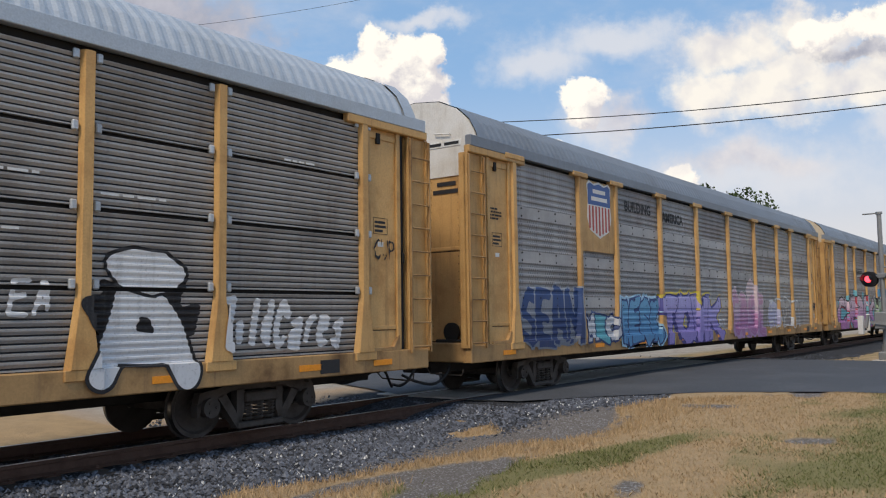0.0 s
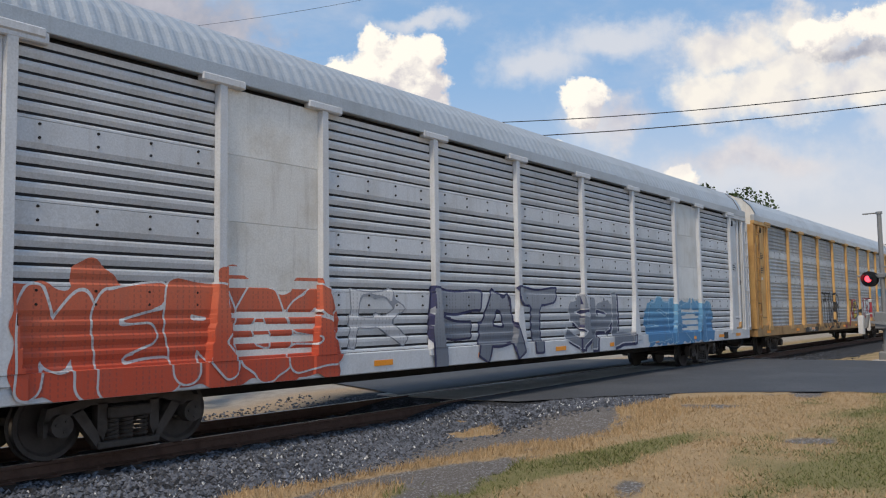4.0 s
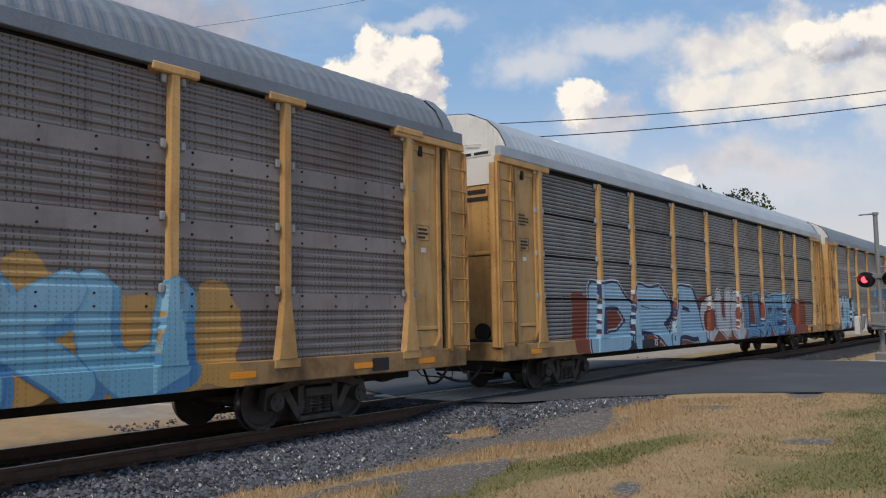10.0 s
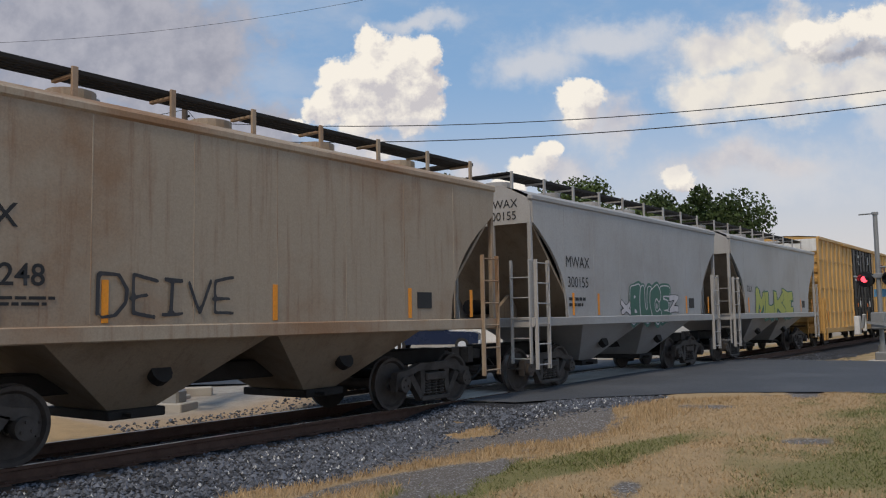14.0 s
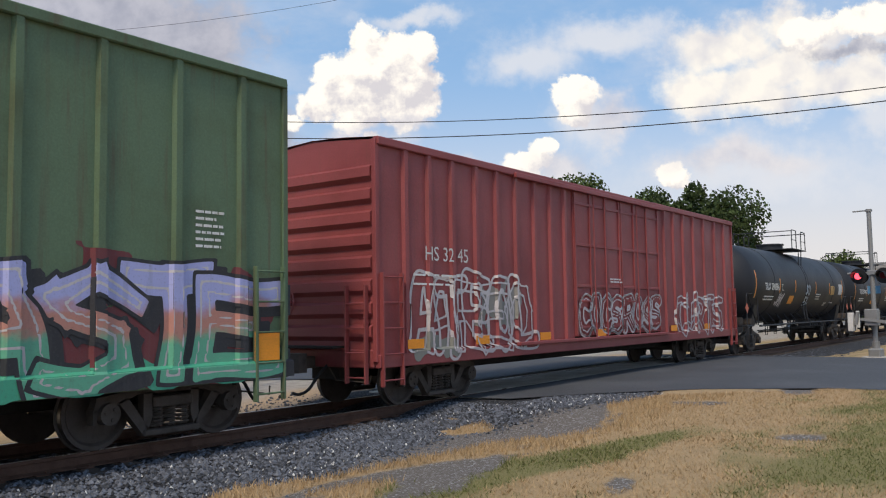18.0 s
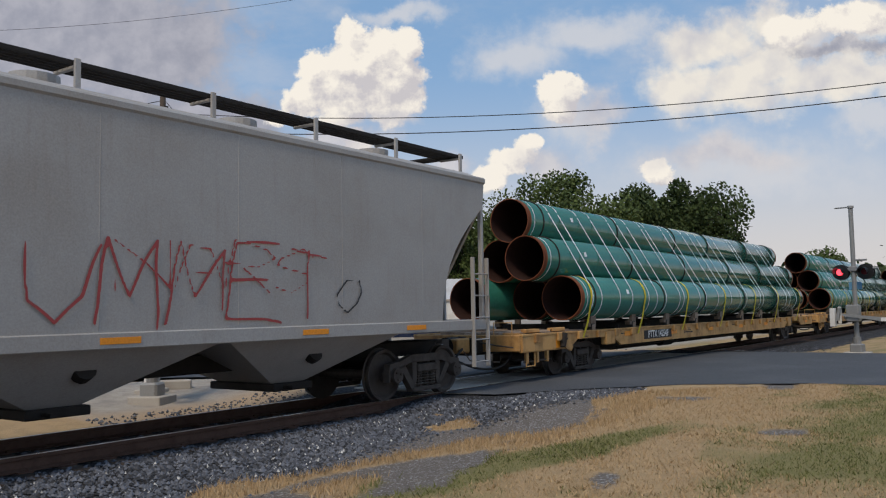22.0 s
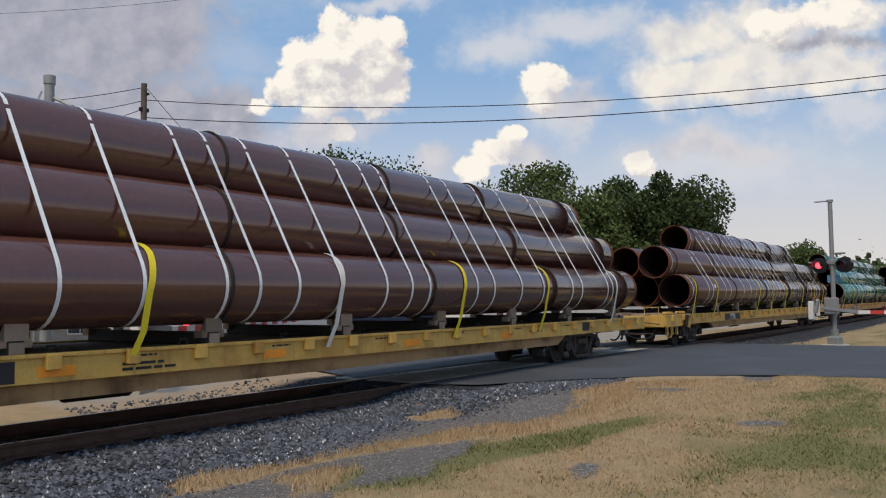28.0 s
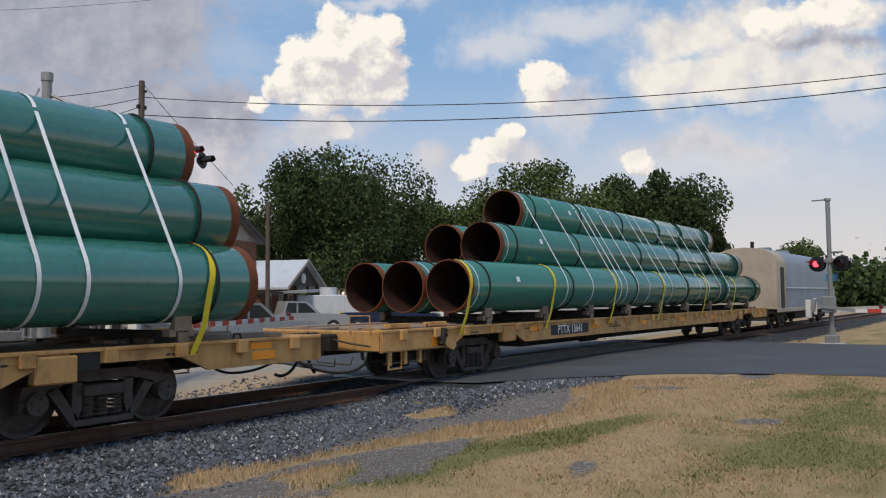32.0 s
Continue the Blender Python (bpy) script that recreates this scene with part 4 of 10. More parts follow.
# ---- the train: covered hoppers ----
def hopper(u, label, L, z_top, sill, paint, slope_paint, centers, bays, r=0.457, crown=0.45):
    car = start_car("covered_hopper", label, u)
    s0, s1 = sill
    zc = z_top
    # bowed side sheets cut away to the sloping ends
    def arc(side):
        pts = []
        for k in range(9):
            a = k / 8
            x = 0.1 + 1.42 * math.sin(a * 1.5) / math.sin(1.5)
            z = zc - 0.5 - (zc - 0.5 - s1) * (0.75 * a + 0.25 * a ** 3)
            pts.append((x, z) if side < 0 else (L - x, z))
        return pts
    outline = [(0.04, zc)] + arc(-1) + arc(1)[::-1] + [(L - 0.04, zc)]
    for s in (-1, 1):
        part("side_sheet", Geo().prism(outline, s * 1.44, s * 1.5), paint, car)
        part("side_sill", Geo().cbox(0.0, L, s * 1.36, s * 1.53, s0, s1, 0.015), paint, car)
        part("top_chord", Geo().cbox(0.0, L, s * 1.4, s * 1.53, zc - 0.03, zc + 0.1, 0.03), paint, car)
        for x in [L * k / 8 for k in range(1, 8)]:
            part("weld_seam", Geo().cbox(x - 0.009, x + 0.009, s * 1.49, s * 1.503, s1 + 0.02, zc - 0.04, 0.003), paint, car)
    for k, m in enumerate((Matrix(), Matrix.Translation((L, 0, 0)) @ Matrix.Rotation(math.pi, 4, "Z"))):
        part("end_plate", Geo().prism([(-1.46, zc - 0.5), (1.46, zc - 0.5), (1.46, zc), (0.8, zc + crown * 0.75), (0, zc + crown * 0.9), (-0.8, zc + crown * 0.75), (-1.46, zc)], 0.03, 0.09, plane="yz"), paint, car, m=m)
        sl = Geo().prism([(0.06, zc - 0.48), (0.12, zc - 0.48), (2.1, s1 - 0.1), (2.0, s1 - 0.1)], -1.44, 1.44)
        part("slope_sheet", sl, slope_paint, car, m=m)
        part("shear_plate", Geo().cbox(0.02, 1.9, -1.4, 1.4, s0 + 0.02, s0 + 0.07, 0.01), GRIME, car, m=m)
        for y in (-1.42, -0.5, 0.5, 1.42):
            part("end_post", Geo().cbox(0.03, 0.11, y - 0.045, y + 0.045, s1, zc - 0.48, 0.01), paint, car, m=m)
        part("end_beam", Geo().cbox(-0.02, 0.12, -1.5, 1.5, s0 - 0.02, s1, 0.015), paint, car, m=m)
        part("bulkhead_gusset", Geo().prism([(0.6, s1), (1.7, s1), (1.7, s1 + 0.7)], -0.05, 0.05), slope_paint, car, m=m)
        part("air_reservoir", Geo().cyl((0.55, 0.5, s1 + 0.25), (1.5, 0.5, s1 + 0.25), 0.17, 12), GRIME, car, m=m, smooth=40)
        part("end_ladder", ladder_geo(0.45, 0.62, s1 + 1.2, 0.42), paint, car, m=m @ pose(-0.06, -1.0, 0, 0, 0, -90))
    part("side_ladder", ladder_geo(0.5, 0.5, s1 + 1.2, 0.42), paint, car, m=pose(0.06, -1.57, 0))
    part("side_ladder", ladder_geo(0.5, 0.5, s1 + 1.2, 0.42), paint, car, m=pose(L - 0.56, -1.57, 0))
    n = 8
    prof = [(-1.5 + 3.0 * i / n, zc + 0.06 + crown * 0.8 * math.sin(math.pi * i / n) ** 0.75) for i in range(n + 1)]
    part("roof", Geo().sweep(lambda x: prof, (0.04, L - 0.04)), paint, car, smooth=40)
    # roof walk of open grating on brackets
    zw = zc + crown + 0.14
    for s in (-1, 1):
        g = Geo()
        for y in (0.5, 0.61, 0.72, 0.83, 0.95):
            g.cbox(-0.05, L + 0.05, s * y - 0.012, s * y + 0.012, zw - 0.03, zw + 0.03, 0.004)
        k = int(L / 0.14)
        for i in range(k + 1):
            x = L * i / k
            g.box(x - 0.008, x + 0.008, s * 0.5, s * 0.95, zw - 0.012, zw + 0.02)
        part("roof_walk", g, GRIME, car)
        for i in range(9):
            x = 0.1 + (L - 0.2) * i / 8
            part("walk_bracket", shared(("walk_bracket", s, round(zw, 2)), lambda: Geo().cbox(-0.04, 0.04, s * 0.97, s * 1.01, zc + 0.2, zw + 0.05, 0.006).cbox(-0.03, 0.03, s * 0.5, s * 0.98, zw - 0.07, zw - 0.03, 0.006), [paint]),
                 None, car, m=pose(x, 0, 0))
    part("roof_walk", Geo().cbox(-0.05, 0.3, -0.95, 0.95, zw - 0.02, zw + 0.02, 0.006).cbox(L - 0.3, L + 0.05, -0.95, 0.95, zw - 0.02, zw + 0.02, 0.006), GRIME, car)
    for i in range(5):
        x = L * (i + 0.5) / 5
        part("hatch", shared(("hatch", round(zc, 2)), lambda: Geo().cyl((0, 0, zc + crown * 0.8), (0, 0, zc + crown + 0.14), 0.32, 16), [paint]), None, car, m=pose(x, 0, 0))
    part("center_sill", Geo().cbox(0.1, L - 0.1, -0.3, 0.3, 0.72, 1.0, 0.02), GRIME, car)
    # discharge hoppers
    for a, b in bays:
        c = (a + b) / 2
        g = Geo()
        top, bot = [(a, -1.44), (b, -1.44), (b, 1.44), (a, 1.44)], [(c - 0.35, -0.62), (c + 0.35, -0.62), (c + 0.35, 0.62), (c - 0.35, 0.62)]
        v = [(x, y, s0 + 0.02) for x, y in top] + [(x, y, 0.5) for x, y in bot]
        g.add(v, [(0, 1, 5, 4), (1, 2, 6, 5), (2, 3, 7, 6), (3, 0, 4, 7), (4, 5, 6, 7)])
        hp = part("discharge_hopper", g, slope_paint if paint is not HOPPER_GREY else HOPPER_GREY, car)
        part("outlet_gate", Geo().cbox(c - 0.42, c + 0.42, -0.75, 0.75, 0.38, 0.5, 0.015).cyl((c - 0.2, -0.95, 0.44), (c - 0.2, 0.95, 0.44), 0.03, 8), GRIME, hp)
        part("vent_plate", Geo().cyl((c + 0.1, -1.12, 0.98), (c + 0.1, -1.0, 0.92), 0.15, 12), GRIME, hp)
    for x in centers:
        truck(car, x, r, 1.83)
    coupler(car, 0.1, -1)
    coupler(car, L - 0.1, 1)
    return car


# ---- the train: tank cars ----
def tank_car(u, label, number):
    """u is the middle of the car."""
    car = start_car("tank_car", label, u)
    R, zc, a, b = 1.5, 2.58, -7.55, 7.55
    g = Geo()
    prof = [(0.0, a - 0.72), (0.45, a - 0.69), (0.9, a - 0.56), (1.22, a - 0.36), (1.42, a - 0.14), (R, a)] + \
           [(R, a + (b - a) * i / 8) for i in range(1, 8)] + [(R, b), (1.42, b + 0.14), (1.22, b + 0.36), (0.9, b + 0.56), (0.45, b + 0.69), (0.0, b + 0.72)]
    g.lathe(prof, 48)
    sh = g.mesh("tank_shell", [BLACK], True)
    sh.transform(Matrix.Rotation(radians(-90), 4, "Z"))
    part("tank_shell", sh, None, car, m=pose(0, 0, zc))
    for x in (-5.0, -0.15, 0.15, 5.0):
        part("weld_ring", shared("weld_ring", lambda: Geo().tube([(0, (R + 0.002) * math.cos(t), (R + 0.002) * math.sin(t)) for t in [i * 0.131 for i in range(48)]], 0.012, 5, close=True), [BLACK]), None, car, m=pose(x, 0, zc))
    # stub sills, walkways and saddles
    for m in (Matrix(), Matrix.Rotation(math.pi, 4, "Z")):
        part("stub_sill", Geo().cbox(-8.4, -5.3, -0.3, 0.3, 0.7, 1.1, 0.02), BLACK, car, m=m)
        part("end_platform", Geo().cbox(-8.4, -7.5, -1.4, 1.4, 0.98, 1.04, 0.01), BLACK, car, m=m)
        part("saddle", Geo().prism([(-1.15, 1.02), (1.15, 1.02), (1.3, 1.75), (-1.3, 1.75)], -7.15, -6.55, plane="yz"), BLACK, car, m=m)
        for s in (-1, 1):
            part("end_railing", Geo().tube([(-8.3, s * 1.38, 1.0), (-8.3, s * 1.38, 2.05), (-8.22, s * 1.38, 2.15), (-7.1, s * 1.38, 2.15), (-7.0, s * 1.38, 2.05), (-7.0, s * 1.38, 1.0)], 0.022, 6)
                 .tube([(-8.1, s * 1.38, 2.13), (-7.2, s * 1.38, 1.05)], 0.02, 6), BLACK, car, m=m)
            part("sill_step", ladder_geo(0.42, 0.3, 1.02, 0.3), BLACK, car, m=m @ pose(-8.35, s * 1.42, 0))
        part("brake_gear", Geo().cbox(-7.9, -7.5, -1.0, -0.6, 1.04, 1.3, 0.02).cyl((-7.7, -0.5, 1.2), (-7.1, -0.5, 1.2), 0.12, 10).cbox(-7.3, -6.9, -1.2, -0.9, 1.04, 1.25, 0.02), IRON, car, m=m)
    for s in (-1, 1):
        part("running_rail", Geo().tube([(-6.6, s * 1.32, 0.98), (6.6, s * 1.32, 0.98)], 0.035, 8), BLACK, car)
        for i in range(11):
            x = -5.5 + 1.1 * i
            part("rail_bracket", shared(("rail_bracket", s), lambda: Geo().tube([(0, s * 1.32, 0.98), (0, s * 1.0, 1.42)], 0.016, 5), [BLACK]), None, car, m=pose(x, 0, 0))
    pipes = Geo().tube([(-5.6, -0.95, 0.78), (5.6, -0.95, 0.78)], 0.025, 6).tube([(-4.6, -0.7, 0.7), (4.4, -0.7, 0.7)], 0.03, 6)
    for x in (-4.6, -3.4, -2.2, -0.9, 0.4, 1.6, 2.8, 4.1):
        pipes.tube([(x, -0.95, 0.98), (x, -0.95, 0.6), (x + 0.3, -0.95, 0.6), (x + 0.3, -0.95, 0.95)], 0.014, 5)
    part("brake_pipe", pipes, GRIME, car)
    part("bottom_outlet", Geo().cyl((0, 0, 0.6), (0, 0, 1.15), 0.16, 12).cbox(-0.3, 0.3, -0.35, 0.35, 0.85, 1.1, 0.03), GRIME, car)
    # manway with its platform
    part("manway", Geo().cyl((0, 0, 4.0), (0, 0, 4.36), 0.55, 20).cyl((0, 0, 4.36), (0, 0, 4.42), 0.6, 20).cyl((0.9, 0, 4.0), (0.9, 0, 4.28), 0.2, 12), BLACK, car, smooth=30)
    part("platform", Geo().cbox(-1.2, 1.2, -1.25, 1.25, 4.1, 4.14, 0.01), BLACK, car)
    for s in (-1, 1):
        part("platform_railing", Geo().tube([(-1.12, s * 1.22, 4.12), (-1.12, s * 1.22, 4.84), (-1.04, s * 1.22, 4.92), (-0.45, s * 1.22, 4.92), (-0.4, s * 1.22, 4.84), (-0.4, s * 1.22, 4.12)], 0.02, 6)
             .tube([(0.4, s * 1.22, 4.12), (0.4, s * 1.22, 4.84), (0.45, s * 1.22, 4.92), (1.04, s * 1.22, 4.92), (1.12, s * 1.22, 4.84), (1.12, s * 1.22, 4.12)], 0.02, 6)
             .tube([(-1.12, s * 1.22, 4.5), (-0.4, s * 1.22, 4.5)], 0.014, 5).tube([(0.4, s * 1.22, 4.5), (1.12, s * 1.22, 4.5)], 0.014, 5), BLACK, car)
    for x in (-1.12, 1.12):
        part("platform_railing", Geo().tube([(x, -1.22, 4.88), (x, 1.22, 4.88)], 0.02, 6), BLACK, car)
    part("tank_ladder", Geo().tube([(-0.22, -1.25, 4.14), (-0.22, -1.2, 2.6), (-0.22, -1.42, 1.0)], 0.02, 6).tube([(0.22, -1.25, 4.14), (0.22, -1.2, 2.6), (0.22, -1.42, 1.0)], 0.02, 6), BLACK, car)

    def curved(name, x, w, z, h, mat):
        """Decal that hugs the shell at height z."""
        gg = Geo()
        n = 6
        v, rr = [], R + 0.006
        for i in range(n + 1):
            zz = z - h / 2 + h * i / n - zc
            y = -math.sqrt(max(0.01, rr * rr - zz * zz))
            v += [(x - w / 2, y, zz + zc), (x + w / 2, y, zz + zc)]
        gg.add(v, [(2 * i, 2 * i + 1, 2 * i + 3, 2 * i + 2) for i in range(n)])
        return part(name, gg, mat, car)
    for x, h in ((-7.43, 1.0), (-4.27, 0.55), (-1.93, 0.5), (1.55, 0.52), (4.23, 0.52), (7.0, 0.9)):
        curved("reflector", x, 0.1, 2.5, h, ORANGE)
    curved("warning_plate", 4.85, 0.75, 2.42, 0.42, YELLOW)
    curved("warning_plate", -2.35, 0.7, 1.95, 0.32, ORANGE)
    curved("data_plate", 6.5, 0.75, 2.48, 0.5, PANEL_WHITE)
    curved("small_print", 2.1, 0.9, 2.2, 0.05, MARK_WHITE)
    curved("small_print", 2.05, 0.75, 2.1, 0.04, MARK_WHITE)
    curved("small_print", 2.05, 0.75, 2.0, 0.04, MARK_WHITE)
    curved("small_print", 3.9, 0.55, 1.82, 0.04, MARK_WHITE)
    curved("small_print", 3.85, 0.5, 1.73, 0.04, MARK_WHITE)
    curved("small_print", 5.1, 0.7, 1.84, 0.04, MARK_WHITE)
    curved("small_print", -5.6, 1.3, 2.06, 0.05, MARK_WHITE)
    curved("small_print", -5.6, 1.3, 1.95, 0.05, MARK_WHITE)
    lettering(car, number, -5.4, 2.42, 0.36, MARK_WHITE, y=-1.515, bold=0.006)
    part("stencil_frame", Geo().box(-4.05, -3.85, -1.512, -1.508, 2.3, 2.54), MARK_WHITE, car)
    part("stencil_field", Geo().box(-4.03, -3.87, -1.516, -1.513, 2.32, 2.52), BLACK, car)
    for k in (-1, 1):
        part("placard", Geo().prism([(k * 8.36, 1.45), (k * 8.36 - 0.18, 1.63), (k * 8.36, 1.81), (k * 8.36 + 0.18, 1.63)], -1.42, -1.41), material("placard_red", (0.6, 0.16, 0.1), 0.5, amount=0.4, scale=8.0), car)
    truck(car, -6.93, 0.457, 1.83)
    truck(car, 6.93, 0.457, 1.83)
    coupler(car, -8.35, -1)
    coupler(car, 8.35, 1)
    return car


# ---- the train: flat cars with pipe ----
FLAT = 27.25


def flat_car(u, label, paint, number, deep, number_x=7.46):
    car = start_car("flat_car", label, u)
    zd = 1.02
    part("deck", shared("flat_deck", lambda: Geo().cbox(0.0, FLAT, -1.36, 1.36, zd - 0.06, zd, 0.008), [TIMBER]), None, car)
    part("center_sill", shared("flat_center", lambda: Geo().cbox(-0.3, FLAT + 0.3, -0.35, 0.35, 0.6, zd - 0.06, 0.02).prism([(5.6, 0.6), (7.0, 0.38), (20.2, 0.38), (21.6, 0.6)], -0.3, 0.3), [GRIME]), None, car)
    zb = 0.55 if deep else 0.62
    for s in (-1, 1):
        prof = [(0.0, zd), (0.0, 0.66), (2.2, 0.66), (2.65, 0.86), (4.6, 0.86), (5.15, zb), (FLAT - 5.15, zb), (FLAT - 4.6, 0.86), (FLAT - 2.65, 0.86), (FLAT - 2.2, 0.66), (FLAT, 0.66), (FLAT, zd)]
        if deep:
            prof = [(0.0, zd), (0.0, 0.72), (FLAT, 0.72), (FLAT, zd)]
        part("side_sill", shared(("flat_sill", s, deep), lambda: Geo().prism(prof, s * 1.36, s * 1.42), [paint]), None, car)
        if deep:
            part("lower_sill", shared(("flat_lower", s), lambda: Geo().prism([(4.9, 0.72), (5.4, 0.5), (FLAT - 5.4, 0.5), (FLAT - 4.9, 0.72)], s * 1.2, s * 1.3), [TAN_DARK]), None, car)
        part("rub_rail", shared(("flat_rail", s), lambda: Geo().cbox(0.0, FLAT, s * 1.36, s * 1.45, zd - 0.02, zd + 0.03, 0.008), [paint]), None, car)
        for i in range(26):
            x = 0.6 + (FLAT - 1.2) * i / 25
            if 6.0 < x < 8.7:
                continue
            part("stake_pocket", shared(("pocket", s), lambda: Geo().cbox(-0.09, 0.09, s * 1.42, s * 1.49, zd - 0.16, zd + 0.02, 0.01), [paint]), None, car, m=pose(x, 0, 0))
        for x in (2.42, FLAT - 2.42) if not deep else ():
            part("jacking_block", shared(("jack_block", s), lambda: Geo().cbox(-0.26, 0.26, s * 1.3, s * 1.47, 0.66, 0.98, 0.02), [paint]), None, car, m=pose(x + (2.0 if x < 9 else -2.0), 0, 0))
    for i in range(14):
        x = 1.6 + (FLAT - 3.2) * i / 13
        part("chain_anchor", shared("anchor", lambda: Geo().tube([(-0.08, -1.3, zd), (-0.05, -1.3, zd + 0.1), (0.05, -1.3, zd + 0.1), (0.08, -1.3, zd)], 0.015, 5), [GRIME]), None, car, m=pose(x, 0, 0))
    for m in (Matrix(), Matrix.Translation((FLAT, 0, 0)) @ Matrix.Rotation(math.pi, 4, "Z")):
        part("end_sill", shared("flat_end", lambda: Geo().cbox(-0.06, 0.06, -1.4, 1.4, 0.68, zd + 0.02, 0.02).cbox(-0.75, 0.0, -0.3, 0.3, 0.66, 0.98, 0.03), [paint]), None, car, m=m)
        part("bridge_plate", shared("bridge", lambda: Geo().prism([(0.1, -1.3), (1.1, -1.3), (1.2, -1.0), (0.1, -0.9)], zd + 0.002, zd + 0.05, plane="xy"), [paint]), None, car, m=m)
        part("grab_iron", shared("flat_grab", lambda: Geo().tube([(-0.1, -1.25, zd), (-0.1, -1.25, zd + 0.28), (-0.1, -0.8, zd + 0.28), (-0.1, -0.8, zd)], 0.014, 5), [paint]), None, car, m=m)
        part("sill_step", shared("flat_step", lambda: Geo().tube([(0.25, -1.38, 0.7), (0.25, -1.38, 0.36), (0.62, -1.38, 0.36), (0.62, -1.38, 0.7)], 0.02, 5), [paint]), None, car, m=m)
    for m in (Matrix(), Matrix.Translation((FLAT, 0, 0)) @ Matrix.Rotation(math.pi, 4, "Z")):
        part("knee_brace", shared("knee_brace", lambda: Geo().prism([(1.62, 0.98), (1.9, 0.98), (2.3, 0.7), (2.2, 0.6), (1.98, 0.66)], -1.47, -1.42), [paint]), None, car, m=m)
        part("cushion_unit", shared("cushion_unit", lambda: Geo().cyl((-0.78, 0, 0.82), (-0.1, 0, 0.82), 0.19, 14).cbox(-0.3, -0.05, -0.5, 0.5, 0.66, 0.98, 0.03), [GRIME]), None, car, m=m)
        part("train_line_hose", shared("flat_hose", lambda: Geo().tube(bend([(0.3, -1.0, 0.7), (0.1, -1.0, 0.48), (-0.2, -0.9, 0.34), (-0.6, -0.7, 0.36), (-0.95, -0.5, 0.5), (-1.1, -0.4, 0.62)]), 0.024, 6), [RUBBER]), None, car, m=m)
        part("pipe_bracket", shared("pipe_bracket", lambda: Geo().tube([(0.1, -1.1, 0.66), (0.12, -1.1, 0.5), (0.9, -1.1, 0.46), (1.5, -1.1, 0.62)], 0.022, 5).cbox(0.95, 1.25, -1.25, -1.0, 0.46, 0.66, 0.02), [GRIME]), None, car, m=m)
        for k, (xa, xb, ya, yb) in enumerate(((0.15, 3.2, -1.3, -1.06), (0.3, 3.0, -1.02, -0.8), (0.2, 3.3, -0.72, -0.45), (0.4, 2.9, -0.4, -0.15), (0.1, 3.1, 0.1, 0.4), (0.3, 2.8, 0.6, 0.9))):
            part("deck_plank", shared(("deck_plank", k), lambda: Geo().cbox(xa, xb, ya, yb, zd + 0.001, zd + 0.055 + 0.02 * (k % 2), 0.008), [TIMBER]), None, car, m=m)
        part("tie_plate_box", shared("flat_box", lambda: Geo().cbox(1.55, 2.15, -1.34, -1.2, zd + 0.05, zd + 0.13, 0.01).cbox(0.35, 0.95, -1.34, -1.2, zd + 0.05, zd + 0.13, 0.01), [paint]), None, car, m=m)
        part("stencil_board", shared("flat_stencil", lambda: Geo().box(0.5, 0.52, -1.4245, -1.4235, 0.7, 0.98).box(1.14, 1.16, -1.4245, -1.4235, 0.7, 0.98), [GRIME]), None, car, m=m)
    for m in (Matrix(), Matrix.Translation((FLAT, 0, 0)) @ Matrix.Rotation(math.pi, 4, "Z")):
        part("side_plate", shared("flat_side_plate", lambda: Geo().cbox(0.02, 1.5, -1.44, -1.42, 0.68, 1.0, 0.006), [paint]), None, car, m=m)
        part("retainer_valve", shared("flat_valve", lambda: Geo().cyl((1.72, -1.5, 0.72), (1.82, -1.5, 1.02), 0.07, 10).cyl((1.66, -1.5, 0.84), (1.9, -1.5, 0.9), 0.04, 8), [GRIME]), None, car, m=m)
        for x in (0.3, 0.75, 1.2):
            part("hanger", shared("flat_hanger", lambda: Geo().cbox(-0.04, 0.04, -1.4, -1.32, 0.42, 0.68, 0.01), [paint]), None, car, m=m @ pose(x, 0, 0))
        part("hanger_rod", shared("flat_rod", lambda: Geo().tube([(0.15, -1.36, 0.46), (1.4, -1.36, 0.46)], 0.016, 5), [IRON]), None, car, m=m)
        part("pin_lifter", shared("flat_lifter", lambda: Geo().tube([(-0.15, -1.3, 0.78), (-0.16, -0.9, 0.82), (-0.2, -0.3, 0.92), (-0.45, -0.12, 1.02)], 0.018, 5), [IRON]), None, car, m=m)
    for i in range(10):
        bars(car, 3.0 + 2.4 * i, 0.97 if deep else 0.92, 0.5, 1, MARK_BLACK, h=0.025, y=-1.424)
    reflector(car, 0.75, 0.93, 0.42, 0.09, -1.425)
    reflector(car, FLAT - 1.25, 0.94, 0.42, 0.09, -1.425)
    part("brake_gear", shared("flat_brake", lambda: Geo().cyl((9.5, -0.75, 0.55), (10.4, -0.75, 0.55), 0.16, 12).cbox(11.2, 11.6, -0.95, -0.6, 0.45, 0.75, 0.03).tube([(6.0, -0.9, 0.52), (21.0, -0.9, 0.52)], 0.02, 5), [GRIME]), None, car)
    truck(car, 3.55, 0.42, 1.78)
    truck(car, FLAT - 3.55, 0.42, 1.78)
    coupler(car, -0.55, -1)
    coupler(car, FLAT + 0.55, 1)
    zt = 0.82 if not deep else 0.86
    panel_board(car, number_x, zt, 2.1, 0.24, MARK_BLACK, -1.424)
    lettering(car, number, number_x, zt, 0.27, MARK_WHITE, y=-1.43, bold=0.006)
    for x, z in ((1.5, 0.8), (5.6, 0.9), (9.0, 0.84), (12.4, 0.84), (15.8, 0.84), (19.2, 0.84), (FLAT - 1.2, 0.8)):
        reflector(car, x, z, 0.45, 0.2 if x < 2 else 0.12, -1.425)
